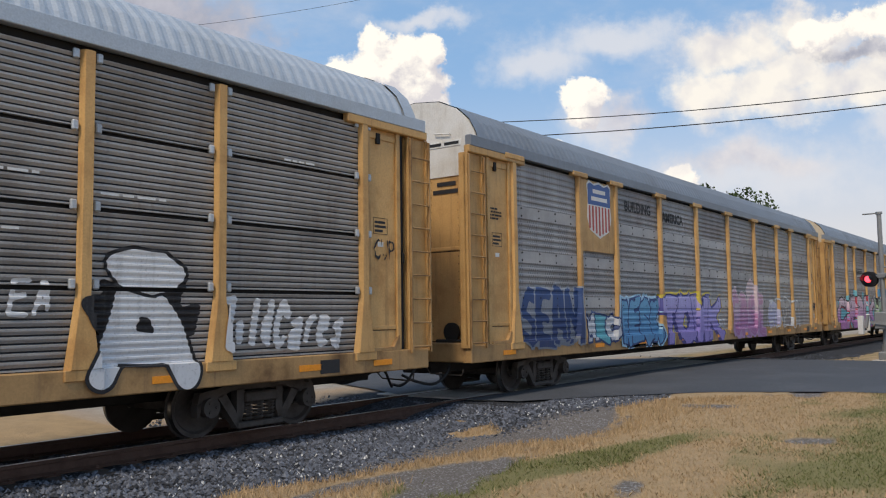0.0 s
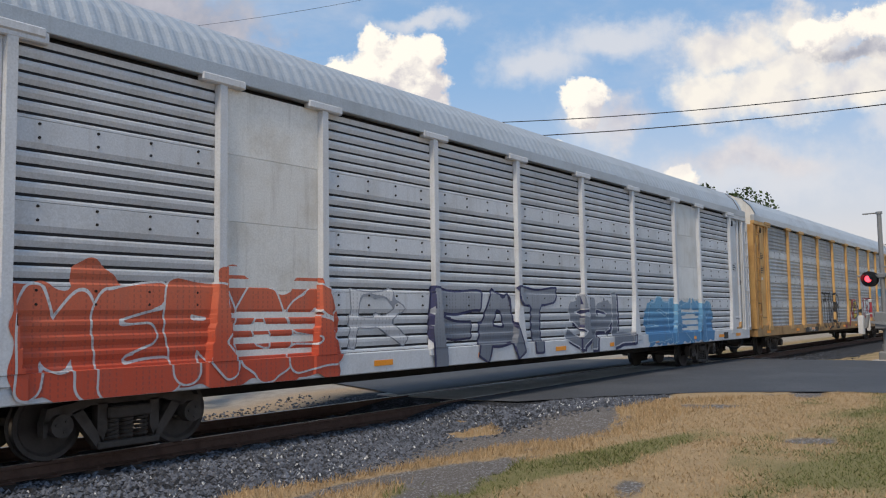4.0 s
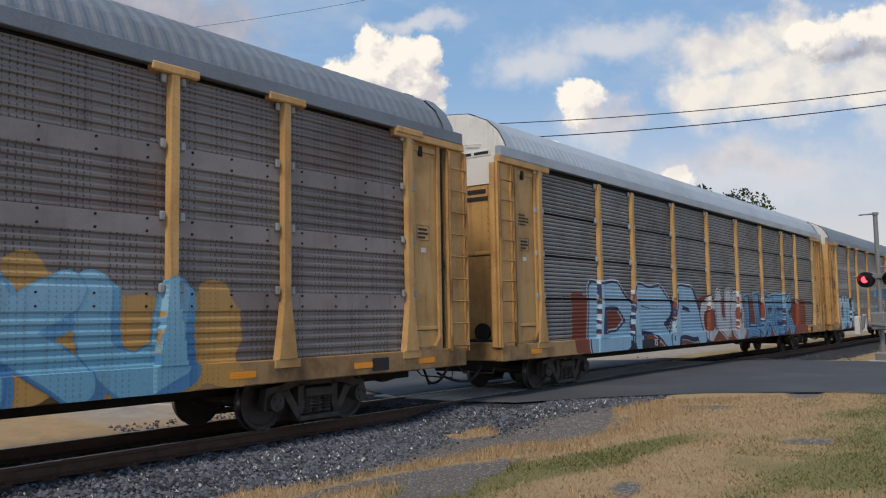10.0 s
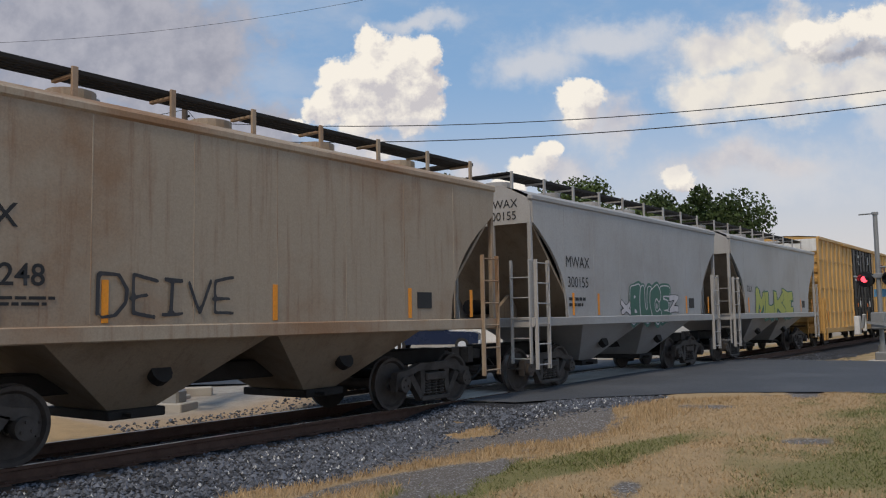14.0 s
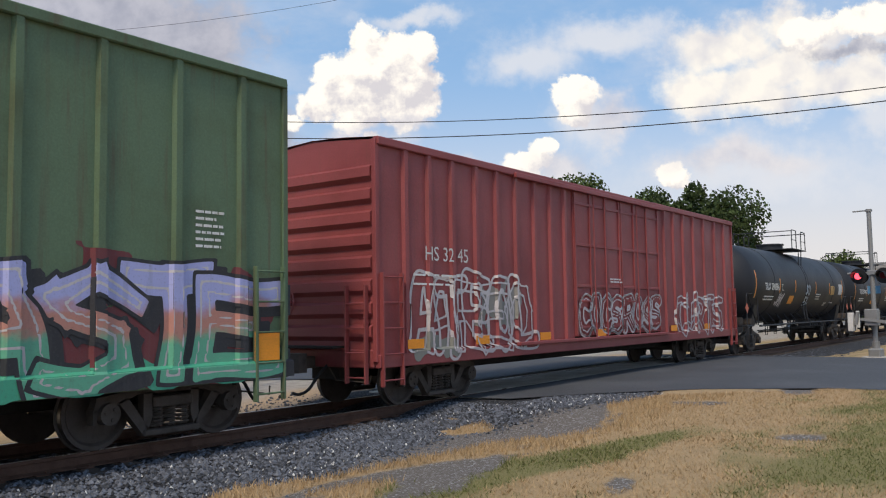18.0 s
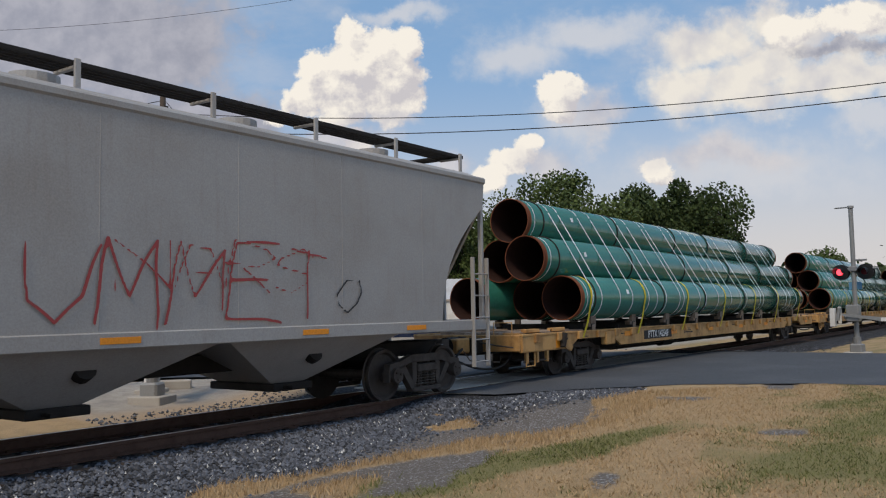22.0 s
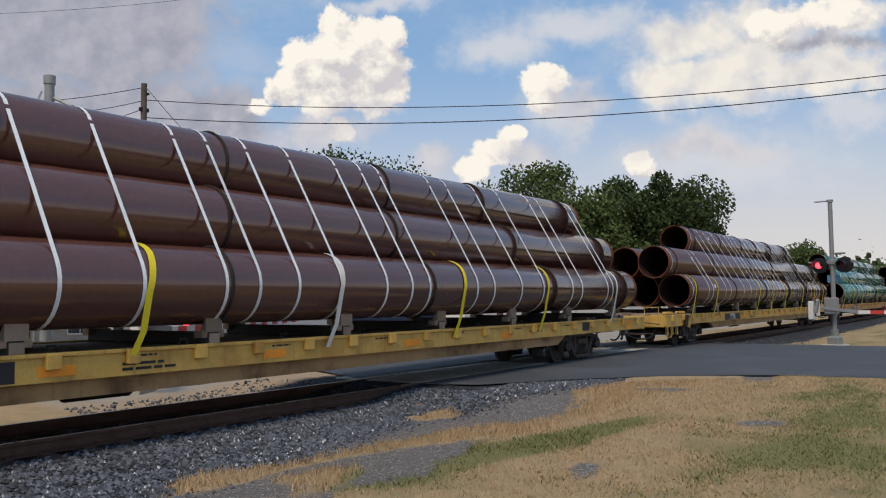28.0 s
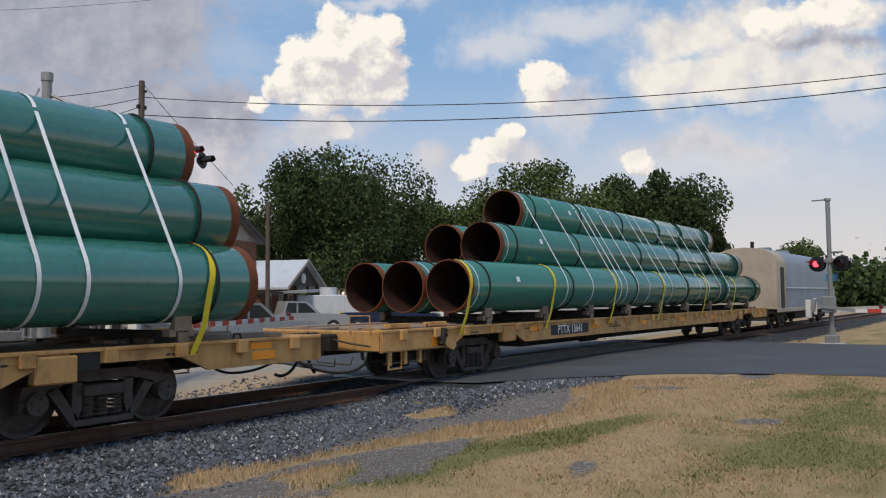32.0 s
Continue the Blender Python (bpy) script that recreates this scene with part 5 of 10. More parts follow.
    panel_board(car, 23.2, 0.9, 0.4, 0.22, MARK_BLACK, -1.424)
    bars(car, 10.3, 0.88, 0.9, 2, MARK_BLACK, y=-1.424)
    bars(car, 20.6, 0.9, 0.7, 1, MARK_BLACK, y=-1.424)
    bars(car, 1.0, 0.9, 0.5, 2, MARK_BLACK, y=-1.424)
    return car


PIPE_R = 0.535


def pipe_bundle(u, label, coat, starts, ends, straps, ties, tie_mat=None, seed=0):
    """Six long pipes stacked three, two, one on timber blocks; starts and ends of the rows from the deck's front end."""
    load = thing("pipe_bundle", label, "pipe load", pose(u - run(0), 0, 0), "pipe loads on flat cars")
    MOVERS.append((load, u))
    rng = random.Random(seed)
    zb = 1.3 + PIPE_R
    dy, dz = 1.09, 0.945
    places = [(-dy, zb, 0), (0.0, zb, 0), (dy, zb, 0), (-dy / 2, zb + dz, 1), (dy / 2, zb + dz, 1), (0.0, zb + 2 * dz, 2)]
    p_made = []
    for y, z, row in places:
        x0, x1 = starts[len(p_made)], ends[row] + (rng.uniform(-0.3, 0.3) if y > -0.2 else 0)
        p_made.append(x0)
        R, ri = PIPE_R, PIPE_R - 0.02
        g = Geo()
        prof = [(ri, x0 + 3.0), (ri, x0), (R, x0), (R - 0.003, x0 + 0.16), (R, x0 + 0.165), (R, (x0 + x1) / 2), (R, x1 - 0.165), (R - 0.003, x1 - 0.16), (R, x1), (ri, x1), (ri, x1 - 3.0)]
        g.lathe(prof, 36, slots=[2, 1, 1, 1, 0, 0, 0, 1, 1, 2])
        # added discs in the same shade colour close the bore three metres in
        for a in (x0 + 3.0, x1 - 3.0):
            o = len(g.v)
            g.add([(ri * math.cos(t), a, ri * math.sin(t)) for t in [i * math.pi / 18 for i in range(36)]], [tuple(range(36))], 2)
        me = g.mesh("pipe", [coat, PIPE_RUST, PIPE_BORE_SHADE], 40)
        me.transform(Matrix.Rotation(radians(-90), 4, "Z"))
        p = part("pipe", me, None, load, m=pose(0, y, z))
        if y < 0.1:
            n = 6
            for i in range(n):
                x = x0 + 0.75 + (x1 - x0 - 1.5) * i / (n - 1) + (rng.uniform(-0.5, 0.5) if 0 < i < n - 1 else 0)
                part("rope_ring", shared("rope_ring", lambda: Geo().tube([(0, (PIPE_R + 0.012) * math.cos(t), (PIPE_R + 0.012) * math.sin(t)) for t in [i * math.pi / 16 for i in range(32)]], 0.022, 5, close=True), [ROPE]),
                     None, p, m=pose(x, 0, 0, 0, 0, rng.uniform(-3, 3)))
            part("end_stripe", shared("end_stripe", lambda: Geo().sweep(lambda x: [((PIPE_R + 0.003) * math.cos(t), (PIPE_R + 0.003) * math.sin(t)) for t in [i * math.pi / 18 for i in range(37)]], (0, 0.035)), [STEEL_BAND], True),
                 None, p, m=pose(x0 + 0.3, 0, 0))
            part("tag", shared("pipe_tag", lambda: Geo().cbox(-0.07, 0.07, -0.004, 0.0, -0.06, 0.06, 0.001), [STEEL_BAND]), None, p, m=pose(x0 + 1.9 + rng.uniform(0, 1), -PIPE_R * 0.965, PIPE_R * 0.28, -16, 0, 0))
    # bands over the whole stack
    def band_geo(w, r, rows):
        low, out = (dy, zb), []
        for row in range(rows - 1, 0, -1):
            y, z = (dy / 2 * (2 - row), zb + row * dz)
            for a in range(90, 31, -12) if row == rows - 1 else (30,):
                out.append((y + r * math.cos(radians(a)), z + r * math.sin(radians(a))))
        if rows == 2:
            out.insert(0, (0.0, zb + dz + r))
        for a in range(30, -95, -12):
            out.append((low[0] + r * math.cos(radians(a)), low[1] + r * math.sin(radians(a))))
        loop = [(-y, z) for y, z in out[::-1]] + out[1:]
        g = Geo()
        v, f = [], []
        for y, z in loop:
            v += [(-w / 2, y, z), (w / 2, y, z)]
        for i in range(len(loop) - 1):
            f.append((2 * i, 2 * i + 1, 2 * i + 3, 2 * i + 2))
        return g.add(v, f)
    if straps is None:
        straps, x = [], starts[5] + 1.6
        while x < ends[0] - 0.8:
            straps.append(x)
            x += rng.choice((0.34, 0.42, 0.5, 1.1, 1.35))
    for x in straps:
        rows = 3 if starts[5] < x < ends[2] else 2
        part("steel_strap", shared(("steel_strap", rows), lambda: band_geo(0.055, PIPE_R + 0.008, rows), [STEEL_BAND], 50), None, load, m=pose(x, 0, 0))
    # webbing tie-downs over the bottom row to the deck edge
    def tie_geo():
        pts = []
        for a in range(100, -20, -10):
            pts.append((-dy - (PIPE_R + 0.014) * math.cos(radians(a)), zb + (PIPE_R + 0.014) * math.sin(radians(a))))
        pts += [(-1.54, 1.25), (-1.475, 0.88)]
        g, v = Geo(), []
        for k, (y, z) in enumerate(pts):
            sh = -0.02 * max(0, k - 5) - (0.12 if k == len(pts) - 1 else 0.0)
            v += [(-0.05 + sh, y, z), (0.05 + sh, y, z)]
        g.add(v, [(2 * i, 2 * i + 1, 2 * i + 3, 2 * i + 2) for i in range(len(pts) - 1)])
        return g
    for i, x in enumerate(ties):
        part("tie_down_strap", shared("tie_down", tie_geo, [tie_mat if tie_mat and i % 3 == 0 else WEB], 50), None, load, m=pose(x, 0, 0))
    # timber bearers and their chocks
    for i in range(9):
        x = starts[0] + 1.1 + (ends[0] - starts[0] - 2.2) * i / 8
        b = part("timber_bearer", shared("bearer", lambda: Geo().cbox(-0.1, 0.1, -1.38, 1.38, 1.03, 1.2, 0.015), [TIMBER_DARK]), None, load, m=pose(x, 0, 0))
        for s in (-1, 1):
            part("chock", shared(("chock", s), lambda: Geo().prism([(s * 1.38, 1.2), (s * 1.38, 1.42), (s * 1.24, 1.2)], -0.14, 0.14, plane="yz").cbox(-0.2, 0.2, s * 1.2, s * 1.36, 1.12, 1.22, 0.01), [TIMBER]), None, b)
        part("plate", shared("block_plate", lambda: Geo().cbox(-0.09, 0.09, -1.392, -1.382, 1.05, 1.18, 0.003), [TIMBER]), None, b)
    part("loose_plank", Geo().cbox(0.2, 2.4, -1.25, -1.0, 1.03, 1.09, 0.008).cbox(0.3, 2.2, -0.6, -0.2, 1.03, 1.08, 0.008), TIMBER, load)
    return load


def trailing_car(u):
    car = start_car("service_car", "grey-blue round-roofed railway service car with a beige end", u)
    L = 15.0
    prof = [(-1.45, 0.95), (-1.45, 3.1), (-1.38, 3.35), (-1.15, 3.6), (-0.7, 3.76), (0.0, 3.82), (0.7, 3.76), (1.15, 3.6), (1.38, 3.35), (1.45, 3.1), (1.45, 0.95)]
    part("body", Geo().sweep(lambda x: prof, (2.0, L - 1.6)), GREY_BLUE, car, smooth=35)
    for x, mt in ((2.0, BEIGE), (L - 1.6, GREY_BLUE)):
        part("end_wall", Geo().prism(prof, x - 0.03, x + 0.03, plane="yz"), mt, car)
    part("vestibule", Geo().sweep(lambda x: prof, (0.15, 2.0)), BEIGE, car, smooth=35)
    part("vestibule_end", Geo().prism(prof, 0.12, 0.16, plane="yz"), BEIGE, car)
    part("vestibule_door", Geo().cbox(0.9, 1.55, -1.48, -1.44, 1.0, 2.9, 0.01), MARK_BLACK, car)
    part("belt_rail", Geo().cbox(2.0, L - 1.6, -1.49, -1.45, 1.9, 1.97, 0.01), PANEL_WHITE, car)
    part("side_skirt", Geo().cbox(0.2, L - 0.3, -1.46, -1.4, 0.8, 0.98, 0.01).cbox(0.2, L - 0.3, 1.4, 1.46, 0.8, 0.98, 0.01), BEIGE, car)
    part("underframe", Geo().cbox(0.2, L - 0.2, -1.3, 1.3, 0.72, 0.95, 0.02).cbox(5, 10, -1.2, 1.2, 0.4, 0.72, 0.03), GRIME, car)
    part("rear_railing", Geo().tube([(L - 1.5, -1.4, 1.0), (L - 1.5, -1.4, 2.0), (L, -1.4, 2.0), (L, -1.4, 1.0)], 0.025, 6), WHITE, car)
    part("roof_vent", Geo().cbox(4, 4.5, -0.3, 0.3, 3.78, 4.0, 0.03).cbox(8, 8.5, -0.3, 0.3, 3.78, 4.0, 0.03), GREY_BLUE, car)
    part("exhaust_stack", Geo().cyl((3.0, 0.3, 3.7), (3.0, 0.3, 4.25), 0.09, 10), GRIME, car)
    truck(car, 2.6, 0.457, 1.83)
    truck(car, L - 2.6, 0.457, 1.83)
    coupler(car, 0.2, -1)
    coupler(car, L - 0.2, 1)
    return car


PANEL_SOOT = material("panel_soot", (0.4, 0.385, 0.372), 0.5, 0.35, stain=(0.6, 0.56, 0.52), amount=0.6, scale=1.1, streak=0.3, vary=0.12)
# ---- the train, car by car (u: metres of its front end beyond the origin at the start) ----
RACK_A = autorack(-14.85, "dark grey louvred autorack with bolted panels and tan end doors", PANEL_SOOT, GALV_ROOF, style="bolted", pitch=0.085, band=0.0, deep=0.022)
RACK_B = autorack(12.82, "grey autorack with a shield emblem and purple block graffiti", PANEL_MID, GREY_ROOF, hood=WHITE)
RACK_C = autorack(40.3, "grey autorack with pink and green graffiti along the sill", PANEL_BROWN, GREY_ROOF, hood=CREAM, mark="TTGX  971620", mark_x=7.6)
RACK_D = autorack(68.2, "whitish louvred autorack with a red-orange graffiti panel", PANEL_WHITE, GALV_ROOF, paint=PANEL_WHITE, hood=YELLOW, style="louvre", white_bays=(1, 7), pitch=0.16)
RACK_E = autorack(95.5, "pale galvanised autorack with black scrawled graffiti", PANEL_LIGHT, GALV_ROOF, mark="TTGX  160", mark_x=7.4)
RACK_F = autorack(123.2, "grey autorack with a shield emblem and white graffiti", PANEL_DUSK, GREY_ROOF, mark="TTGX 994454", mark_x=7.3)
RACK_G = autorack(150.95, "dark rust-stained autorack with blue and ochre graffiti", PANEL_DARK, GREY_ROOF, style="clips")
RACK_H = autorack(178.55, "grey louvred autorack with pale blue graffiti on a rust ground", PANEL_PLAIN, GALV_ROOF, style="bolted", pitch=0.085, band=0.0, deep=0.022)
RACK_I = autorack(206.25, "grey autorack with yellow emblem letters and white graffiti", PANEL_DUSK, GREY_ROOF, mark="TTGX  982648", mark_x=7.6)

HOP_J = hopper(233.95, "tan rust-streaked two-bay covered hopper", 11.3, 4.05, (1.38, 1.57), HOPPER_TAN, HOPPER_DIRTY, (1.4, 9.85), ((2.3, 5.6), (5.7, 9.0)))
HOP_K = hopper(246.6, "light grey two-bay covered hopper with green graffiti", 11.25, 4.05, (1.38, 1.57), HOPPER_GREY, HOPPER_DIRTY, (1.4, 9.85), ((2.3, 5.6), (5.7, 9.0)))
HOP_L = hopper(259.25, "light grey two-bay covered hopper with yellow-green graffiti", 11.25, 4.05, (1.38, 1.57), HOPPER_GREY, HOPPER_DIRTY, (1.4, 9.85), ((2.3, 5.6), (5.7, 9.0)))
BLACK_DOOR = material("black_door_paint", (0.018, 0.018, 0.02), 0.35, stain=(1.8, 1.7, 1.6), amount=0.4, scale=1.5)
BOX_M = boxcar(271.45, "yellow high-cube boxcar with black plug doors", 18.75, 0.62, 4.88, YELLOW, (0.75, 1.6, 2.45, 3.3, 4.15, 5.0, 5.85, 6.7, 12.1, 12.92, 13.74, 14.58, 15.44, 16.3, 17.16, 18.02),
               ((7.05, 9.5), (9.5, 12.0)), (2.35, 16.4), YELLOW, rails=(1.55, 2.65, 3.9), cap=WHITE, split=BLACK_DOOR)
BOX_N = boxcar(292.15, "faded green boxcar with bright graffiti along the bottom", 15.3, 0.75, 5.0, GREEN_CAR, (0.73, 1.5, 2.25, 2.97, 3.75, 4.49, 5.23, 10.4, 11.4, 12.4, 13.46, 14.5),
               ((5.9, 9.45),), (1.66, 13.7), GREEN_CAR, cap=BEIGE)
BOX_O = boxcar(309.45, "oxide red boxcar with white scrawled graffiti", 18.25, 0.74, 4.5, RED_CAR, (0.75, 1.42, 2.12, 2.9, 3.63, 4.36, 5.1, 5.8, 6.45, 12.3, 13.0, 13.75, 14.6, 15.5, 16.5, 17.4),
               ((6.85, 9.35), (9.35, 11.85)), (2.27, 15.95), RED_CAR)
TANK_1 = tank_car(337.66, "black tank car with orange reflectors and white lettering", "TILX 280886")
tank_car(355.38, "black tank car with orange reflectors and white lettering", "TILX 280942")
HOP_Q = hopper(365.0, "pale grey three-bay covered hopper with a red scrawl", 16.85, 4.1, (1.2, 1.4), HOPPER_GREY, HOPPER_DIRTY, (1.4, 15.4), ((2.6, 6.4), (6.5, 10.3), (10.4, 14.2)))

FLATS = ((383.3, "PTTX 142549", 0), (412.1, "PTTX 142690", 0), (440.85, "PTTX 136380", 0), (469.75, "PTTX 1406 8", 1), (498.75, "PTTX", 1), (527.6, "PTTX 137502", 0), (556.4, "PTTX 13641", 0))
for u, number, deep in FLATS:
    flat_car(u, "yellow flat car with rusty stake pockets, loaded with pipe" if deep else "tan flat car with stake pockets, loaded with pipe", DECK_YELLOW if deep else TAN_FLAT, number, deep, 7.75 if u < 400 else 7.46)
GREEN_LOAD, BROWN_LOAD = "stack of six long green-coated steel pipes held by white bands", "stack of six long brown-coated steel pipes held by white bands"
pipe_bundle(383.3, GREEN_LOAD, PIPE_GREEN, (2.5, 3.0, 1.75, 1.73, 2.38, 1.98), (24.85, 25.45, 24.6), (3.1, 3.6, 4.7, 5.5, 6.63, 7.25, 7.94, 9.05, 9.4, 10.84, 11.46, 12.69, 13.43, 14.13, 15.23, 15.98, 17.81, 18.24, 20.33, 21.77, 22.4, 23.5), (3.1, 6.44, 9.85, 13.54, 17.21, 20.52, 24.23), seed=1)
pipe_bundle(412.1, GREEN_LOAD, PIPE_GREEN, (1.91, 1.87, 1.86, 2.15, 2.47, 2.0), (25.95, 26.2, 26.2), (3.33, 4.33, 4.98, 5.36, 6.87, 7.32, 9.4, 10.67, 11.4, 11.93, 13.2, 14.38, 15.55, 16.52, 17.81, 18.38, 19.43, 20.18, 21.99, 22.84, 24.07), (2.6, 6.34, 9.7, 13.6, 17.55, 20.9, 24.71), seed=2)
pipe_bundle(440.85, BROWN_LOAD, PIPE_BROWN, (2.86, 2.68, 2.65, 3.95, 2.97, 5.05), (26.2, 26.3, 26.2), None, (6.0, 9.8, 13.8, 17.5, 21.2, 24.4), seed=3)
pipe_bundle(469.75, BROWN_LOAD, PIPE_BROWN, (1.93, 2.4, 2.1, 1.94, 2.4, 3.64), (26.2, 25.9, 24.6), (5.2, 6.1, 7.4, 8.89, 10.01, 11.32, 11.93, 12.72, 13.67, 14.84, 15.56, 16.11, 17.75, 18.41, 19.56, 20.58, 22.08, 22.62, 24.18, 24.5), (3.1, 6.6, 10.2, 13.78, 17.38, 20.89, 24.86), WEB_WHITE, seed=4)
pipe_bundle(498.75, BROWN_LOAD, PIPE_BROWN, (1.88, 1.95, 2.16, 1.48, 1.68, 5.18), (25.7, 25.7, 22.0), (3.92, 4.42, 5.96, 6.63, 7.38, 8.43, 9.51, 10.3, 10.86, 11.49, 12.34, 12.97, 13.83, 14.48, 15.32, 16.86, 17.26, 17.7, 18.31, 18.85, 19.4, 20.42, 21.4, 22.74, 23.51), (2.59, 5.03, 10.99, 13.33, 15.82, 19.5, 22.29, 24.64), seed=5)
pipe_bundle(527.6, GREEN_LOAD, PIPE_GREEN, (2.21, 1.93, 2.11, 2.75, 2.56, 3.29), (25.75, 25.9, 25.6), (4.4, 5.3, 6.6, 8.0, 8.41, 9.64, 10.09, 11.37, 11.92, 12.46, 13.34, 14.4, 15.65, 16.33, 17.98, 18.62, 19.59, 20.31, 20.8, 22.5, 23.1, 24.4), (3.0, 6.5, 10.17, 13.83, 17.53, 20.86, 25.0), seed=6)
pipe_bundle(556.4, GREEN_LOAD, PIPE_GREEN, (2.57, 2.52, 2.62, 4.73, 4.87, 6.66), (25.4, 24.8, 22.5), (6.94, 8.41, 9.88, 10.27, 10.68, 11.52, 12.42, 13.77, 14.39, 15.76, 17.26, 18.22, 19.59, 20.69), (2.69, 6.34, 10.0, 13.72, 18.0, 21.6), seed=7)
trailing_car(585.4)


# ---- paint on the cars: emblems, graffiti ----
def spray(name, a, b=None, z0=1.0, z1=2.2, ribbed=True, mid=None):
    """Spray paint fading from colour a (low) over mid to b (high), over punched or plain steel."""
    if name in MATS:
        return MATS[name]
    b = b or a
    m = bpy.data.materials.new(name)
    m.use_nodes = True
    k = Nodes(m.node_tree)
    co = k.n("ShaderNodeTexCoord").outputs["Object"]
    xyz = k.n("ShaderNodeSeparateXYZ", {0: co}).outputs
    big = k.noise(co, 1.7, 5.0, 0.6)
    fine = k.noise(co, 30.0, 4.0, 0.65)
    up = k.ramp(k.math("ADD", xyz[2], k.math("MULTIPLY_ADD", big, 0.8, -0.4)), z0, z1)
    if mid:
        c = k.mix(k.ramp(up, 0.5, 0.75), k.mix(k.ramp(up, 0.15, 0.35), rgb(*a), rgb(*mid)), rgb(*b))
    else:
        c = k.mix(up, rgb(*a), rgb(*b))
    grime = k.math("MULTIPLY", k.ramp(fine, 0.52, 0.78), 0.4)
    c = k.mix(grime, c, rgb(0.09, 0.085, 0.085))
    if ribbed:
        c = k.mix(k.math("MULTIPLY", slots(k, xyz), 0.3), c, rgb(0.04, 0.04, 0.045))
    dust = k.n("ShaderNodeVectorMath", {0: co, 1: (6.0, 6.0, 0.5)}, operation="MULTIPLY").outputs[0]
    c = k.mix(k.math("MULTIPLY", k.ramp(k.noise(dust, 1.4, 4.0, 0.6), 0.5, 0.8), 0.3), c, rgb(0.13, 0.12, 0.11))
    bp = k.n("ShaderNodeBump", {"Strength": 0.3, "Distance": 0.01, "Height": fine})
    s = k.n("ShaderNodeBsdfPrincipled", {"Base Color": c, "Roughness": 0.65, "Normal": bp.outputs[0]})
    k.n("ShaderNodeOutputMaterial", {0: s.outputs[0]})
    MATS[name] = m
    return m


SP_PURPLE = spray("spray_purple", (0.25, 0.2, 0.5), (0.42, 0.38, 0.66))
SP_INDIGO = spray("spray_indigo", (0.05, 0.04, 0.2), (0.07, 0.07, 0.26))
SP_PINK = spray("spray_pink", (0.33, 0.13, 0.3), (0.55, 0.3, 0.42))
SP_PALE_PINK = spray("spray_pale_pink", (0.4, 0.24, 0.42), (0.6, 0.48, 0.5))
SP_BLACK = spray("spray_black", (0.012, 0.012, 0.015))
SP_WHITE = spray("spray_white", (0.5, 0.51, 0.54), (0.66, 0.66, 0.67))
SP_GREY = spray("spray_grey", (0.16, 0.18, 0.22), (0.3, 0.32, 0.36))
SP_LILAC = spray("spray_lilac", (0.34, 0.33, 0.5), (0.52, 0.52, 0.62))
SP_SAGE = spray("spray_sage", (0.2, 0.3, 0.17), (0.36, 0.44, 0.32))
SP_RED = spray("spray_red", (0.5, 0.07, 0.03), (0.58, 0.14, 0.07))
SP_RUST = spray("spray_rust", (0.22, 0.045, 0.015), (0.26, 0.06, 0.03))
SP_BLUE = spray("spray_blue", (0.07, 0.22, 0.42), (0.16, 0.38, 0.56))
SP_DEEP = spray("spray_deep_blue", (0.015, 0.035, 0.12), (0.03, 0.07, 0.2))
SP_SKY = spray("spray_sky", (0.3, 0.5, 0.64), (0.4, 0.58, 0.7))
SP_OCHRE = spray("spray_ochre", (0.5, 0.27, 0.07), (0.46, 0.27, 0.09))
SP_CYAN = spray("spray_cyan", (0.1, 0.35, 0.42), (0.16, 0.42, 0.5))
SP_YELLOW = spray("spray_yellow", (0.62, 0.48, 0.06))
SP_CRIMSON = spray("spray_crimson", (0.3, 0.02, 0.035), (0.36, 0.03, 0.05))
SP_TEAL = spray("spray_teal", (0.06, 0.36, 0.22), (0.1, 0.42, 0.34), ribbed=False)
SP_PERI = spray("spray_periwinkle", (0.42, 0.36, 0.62), (0.3, 0.45, 0.75), 1.2, 2.4, False)
SP_DGREEN = spray("spray_bottle_green", (0.03, 0.1, 0.07), (0.05, 0.14, 0.1), ribbed=False)
SP_LIME = spray("spray_lime", (0.32, 0.36, 0.07), (0.4, 0.42, 0.1), ribbed=False)
SP_CHALK = spray("spray_chalk", (0.5, 0.45, 0.46), (0.6, 0.56, 0.56), ribbed=False)
SP_BRIGHT = spray("spray_bright_white", (0.64, 0.65, 0.67), (0.74, 0.74, 0.74), ribbed=False)
SP_SCARLET = spray("spray_scarlet_line", (0.34, 0.05, 0.05), ribbed=False)
SP_INK = spray("spray_ink_line", (0.03, 0.03, 0.035), ribbed=False)


ROWS = ((1.07, 2.0), (2.0, 2.92), (2.92, 3.83), (3.83, 4.73))


def rib_knots(shape):
    """Heights and depths of a rack side's corrugations, and the open slits between its panels."""
    pitch, band, deep, louvre, slit = shape
    knots, slits = [(1.066, 0.0)], []
    for j, (z0, z1) in enumerate(ROWS):
        h, bd = z1 - z0 - slit, band if j < 3 else 0.0
        n = max(1, round((h - bd) / pitch))
        p = (h - bd) / n
        knots.append((z0, 0.0))
        for i in range(n):
            for q, d in ((0.15, 0.0), (0.28 if louvre else 0.35, deep), (0.5 if louvre else 0.7, deep), (0.9, 0.0)):
                knots.append((z0 + (i + q) * p, d))
        knots.append((z0 + h, 0.0))
        if slit > 0.02:
            slits.append((z0 + h, z1))
    return knots, slits


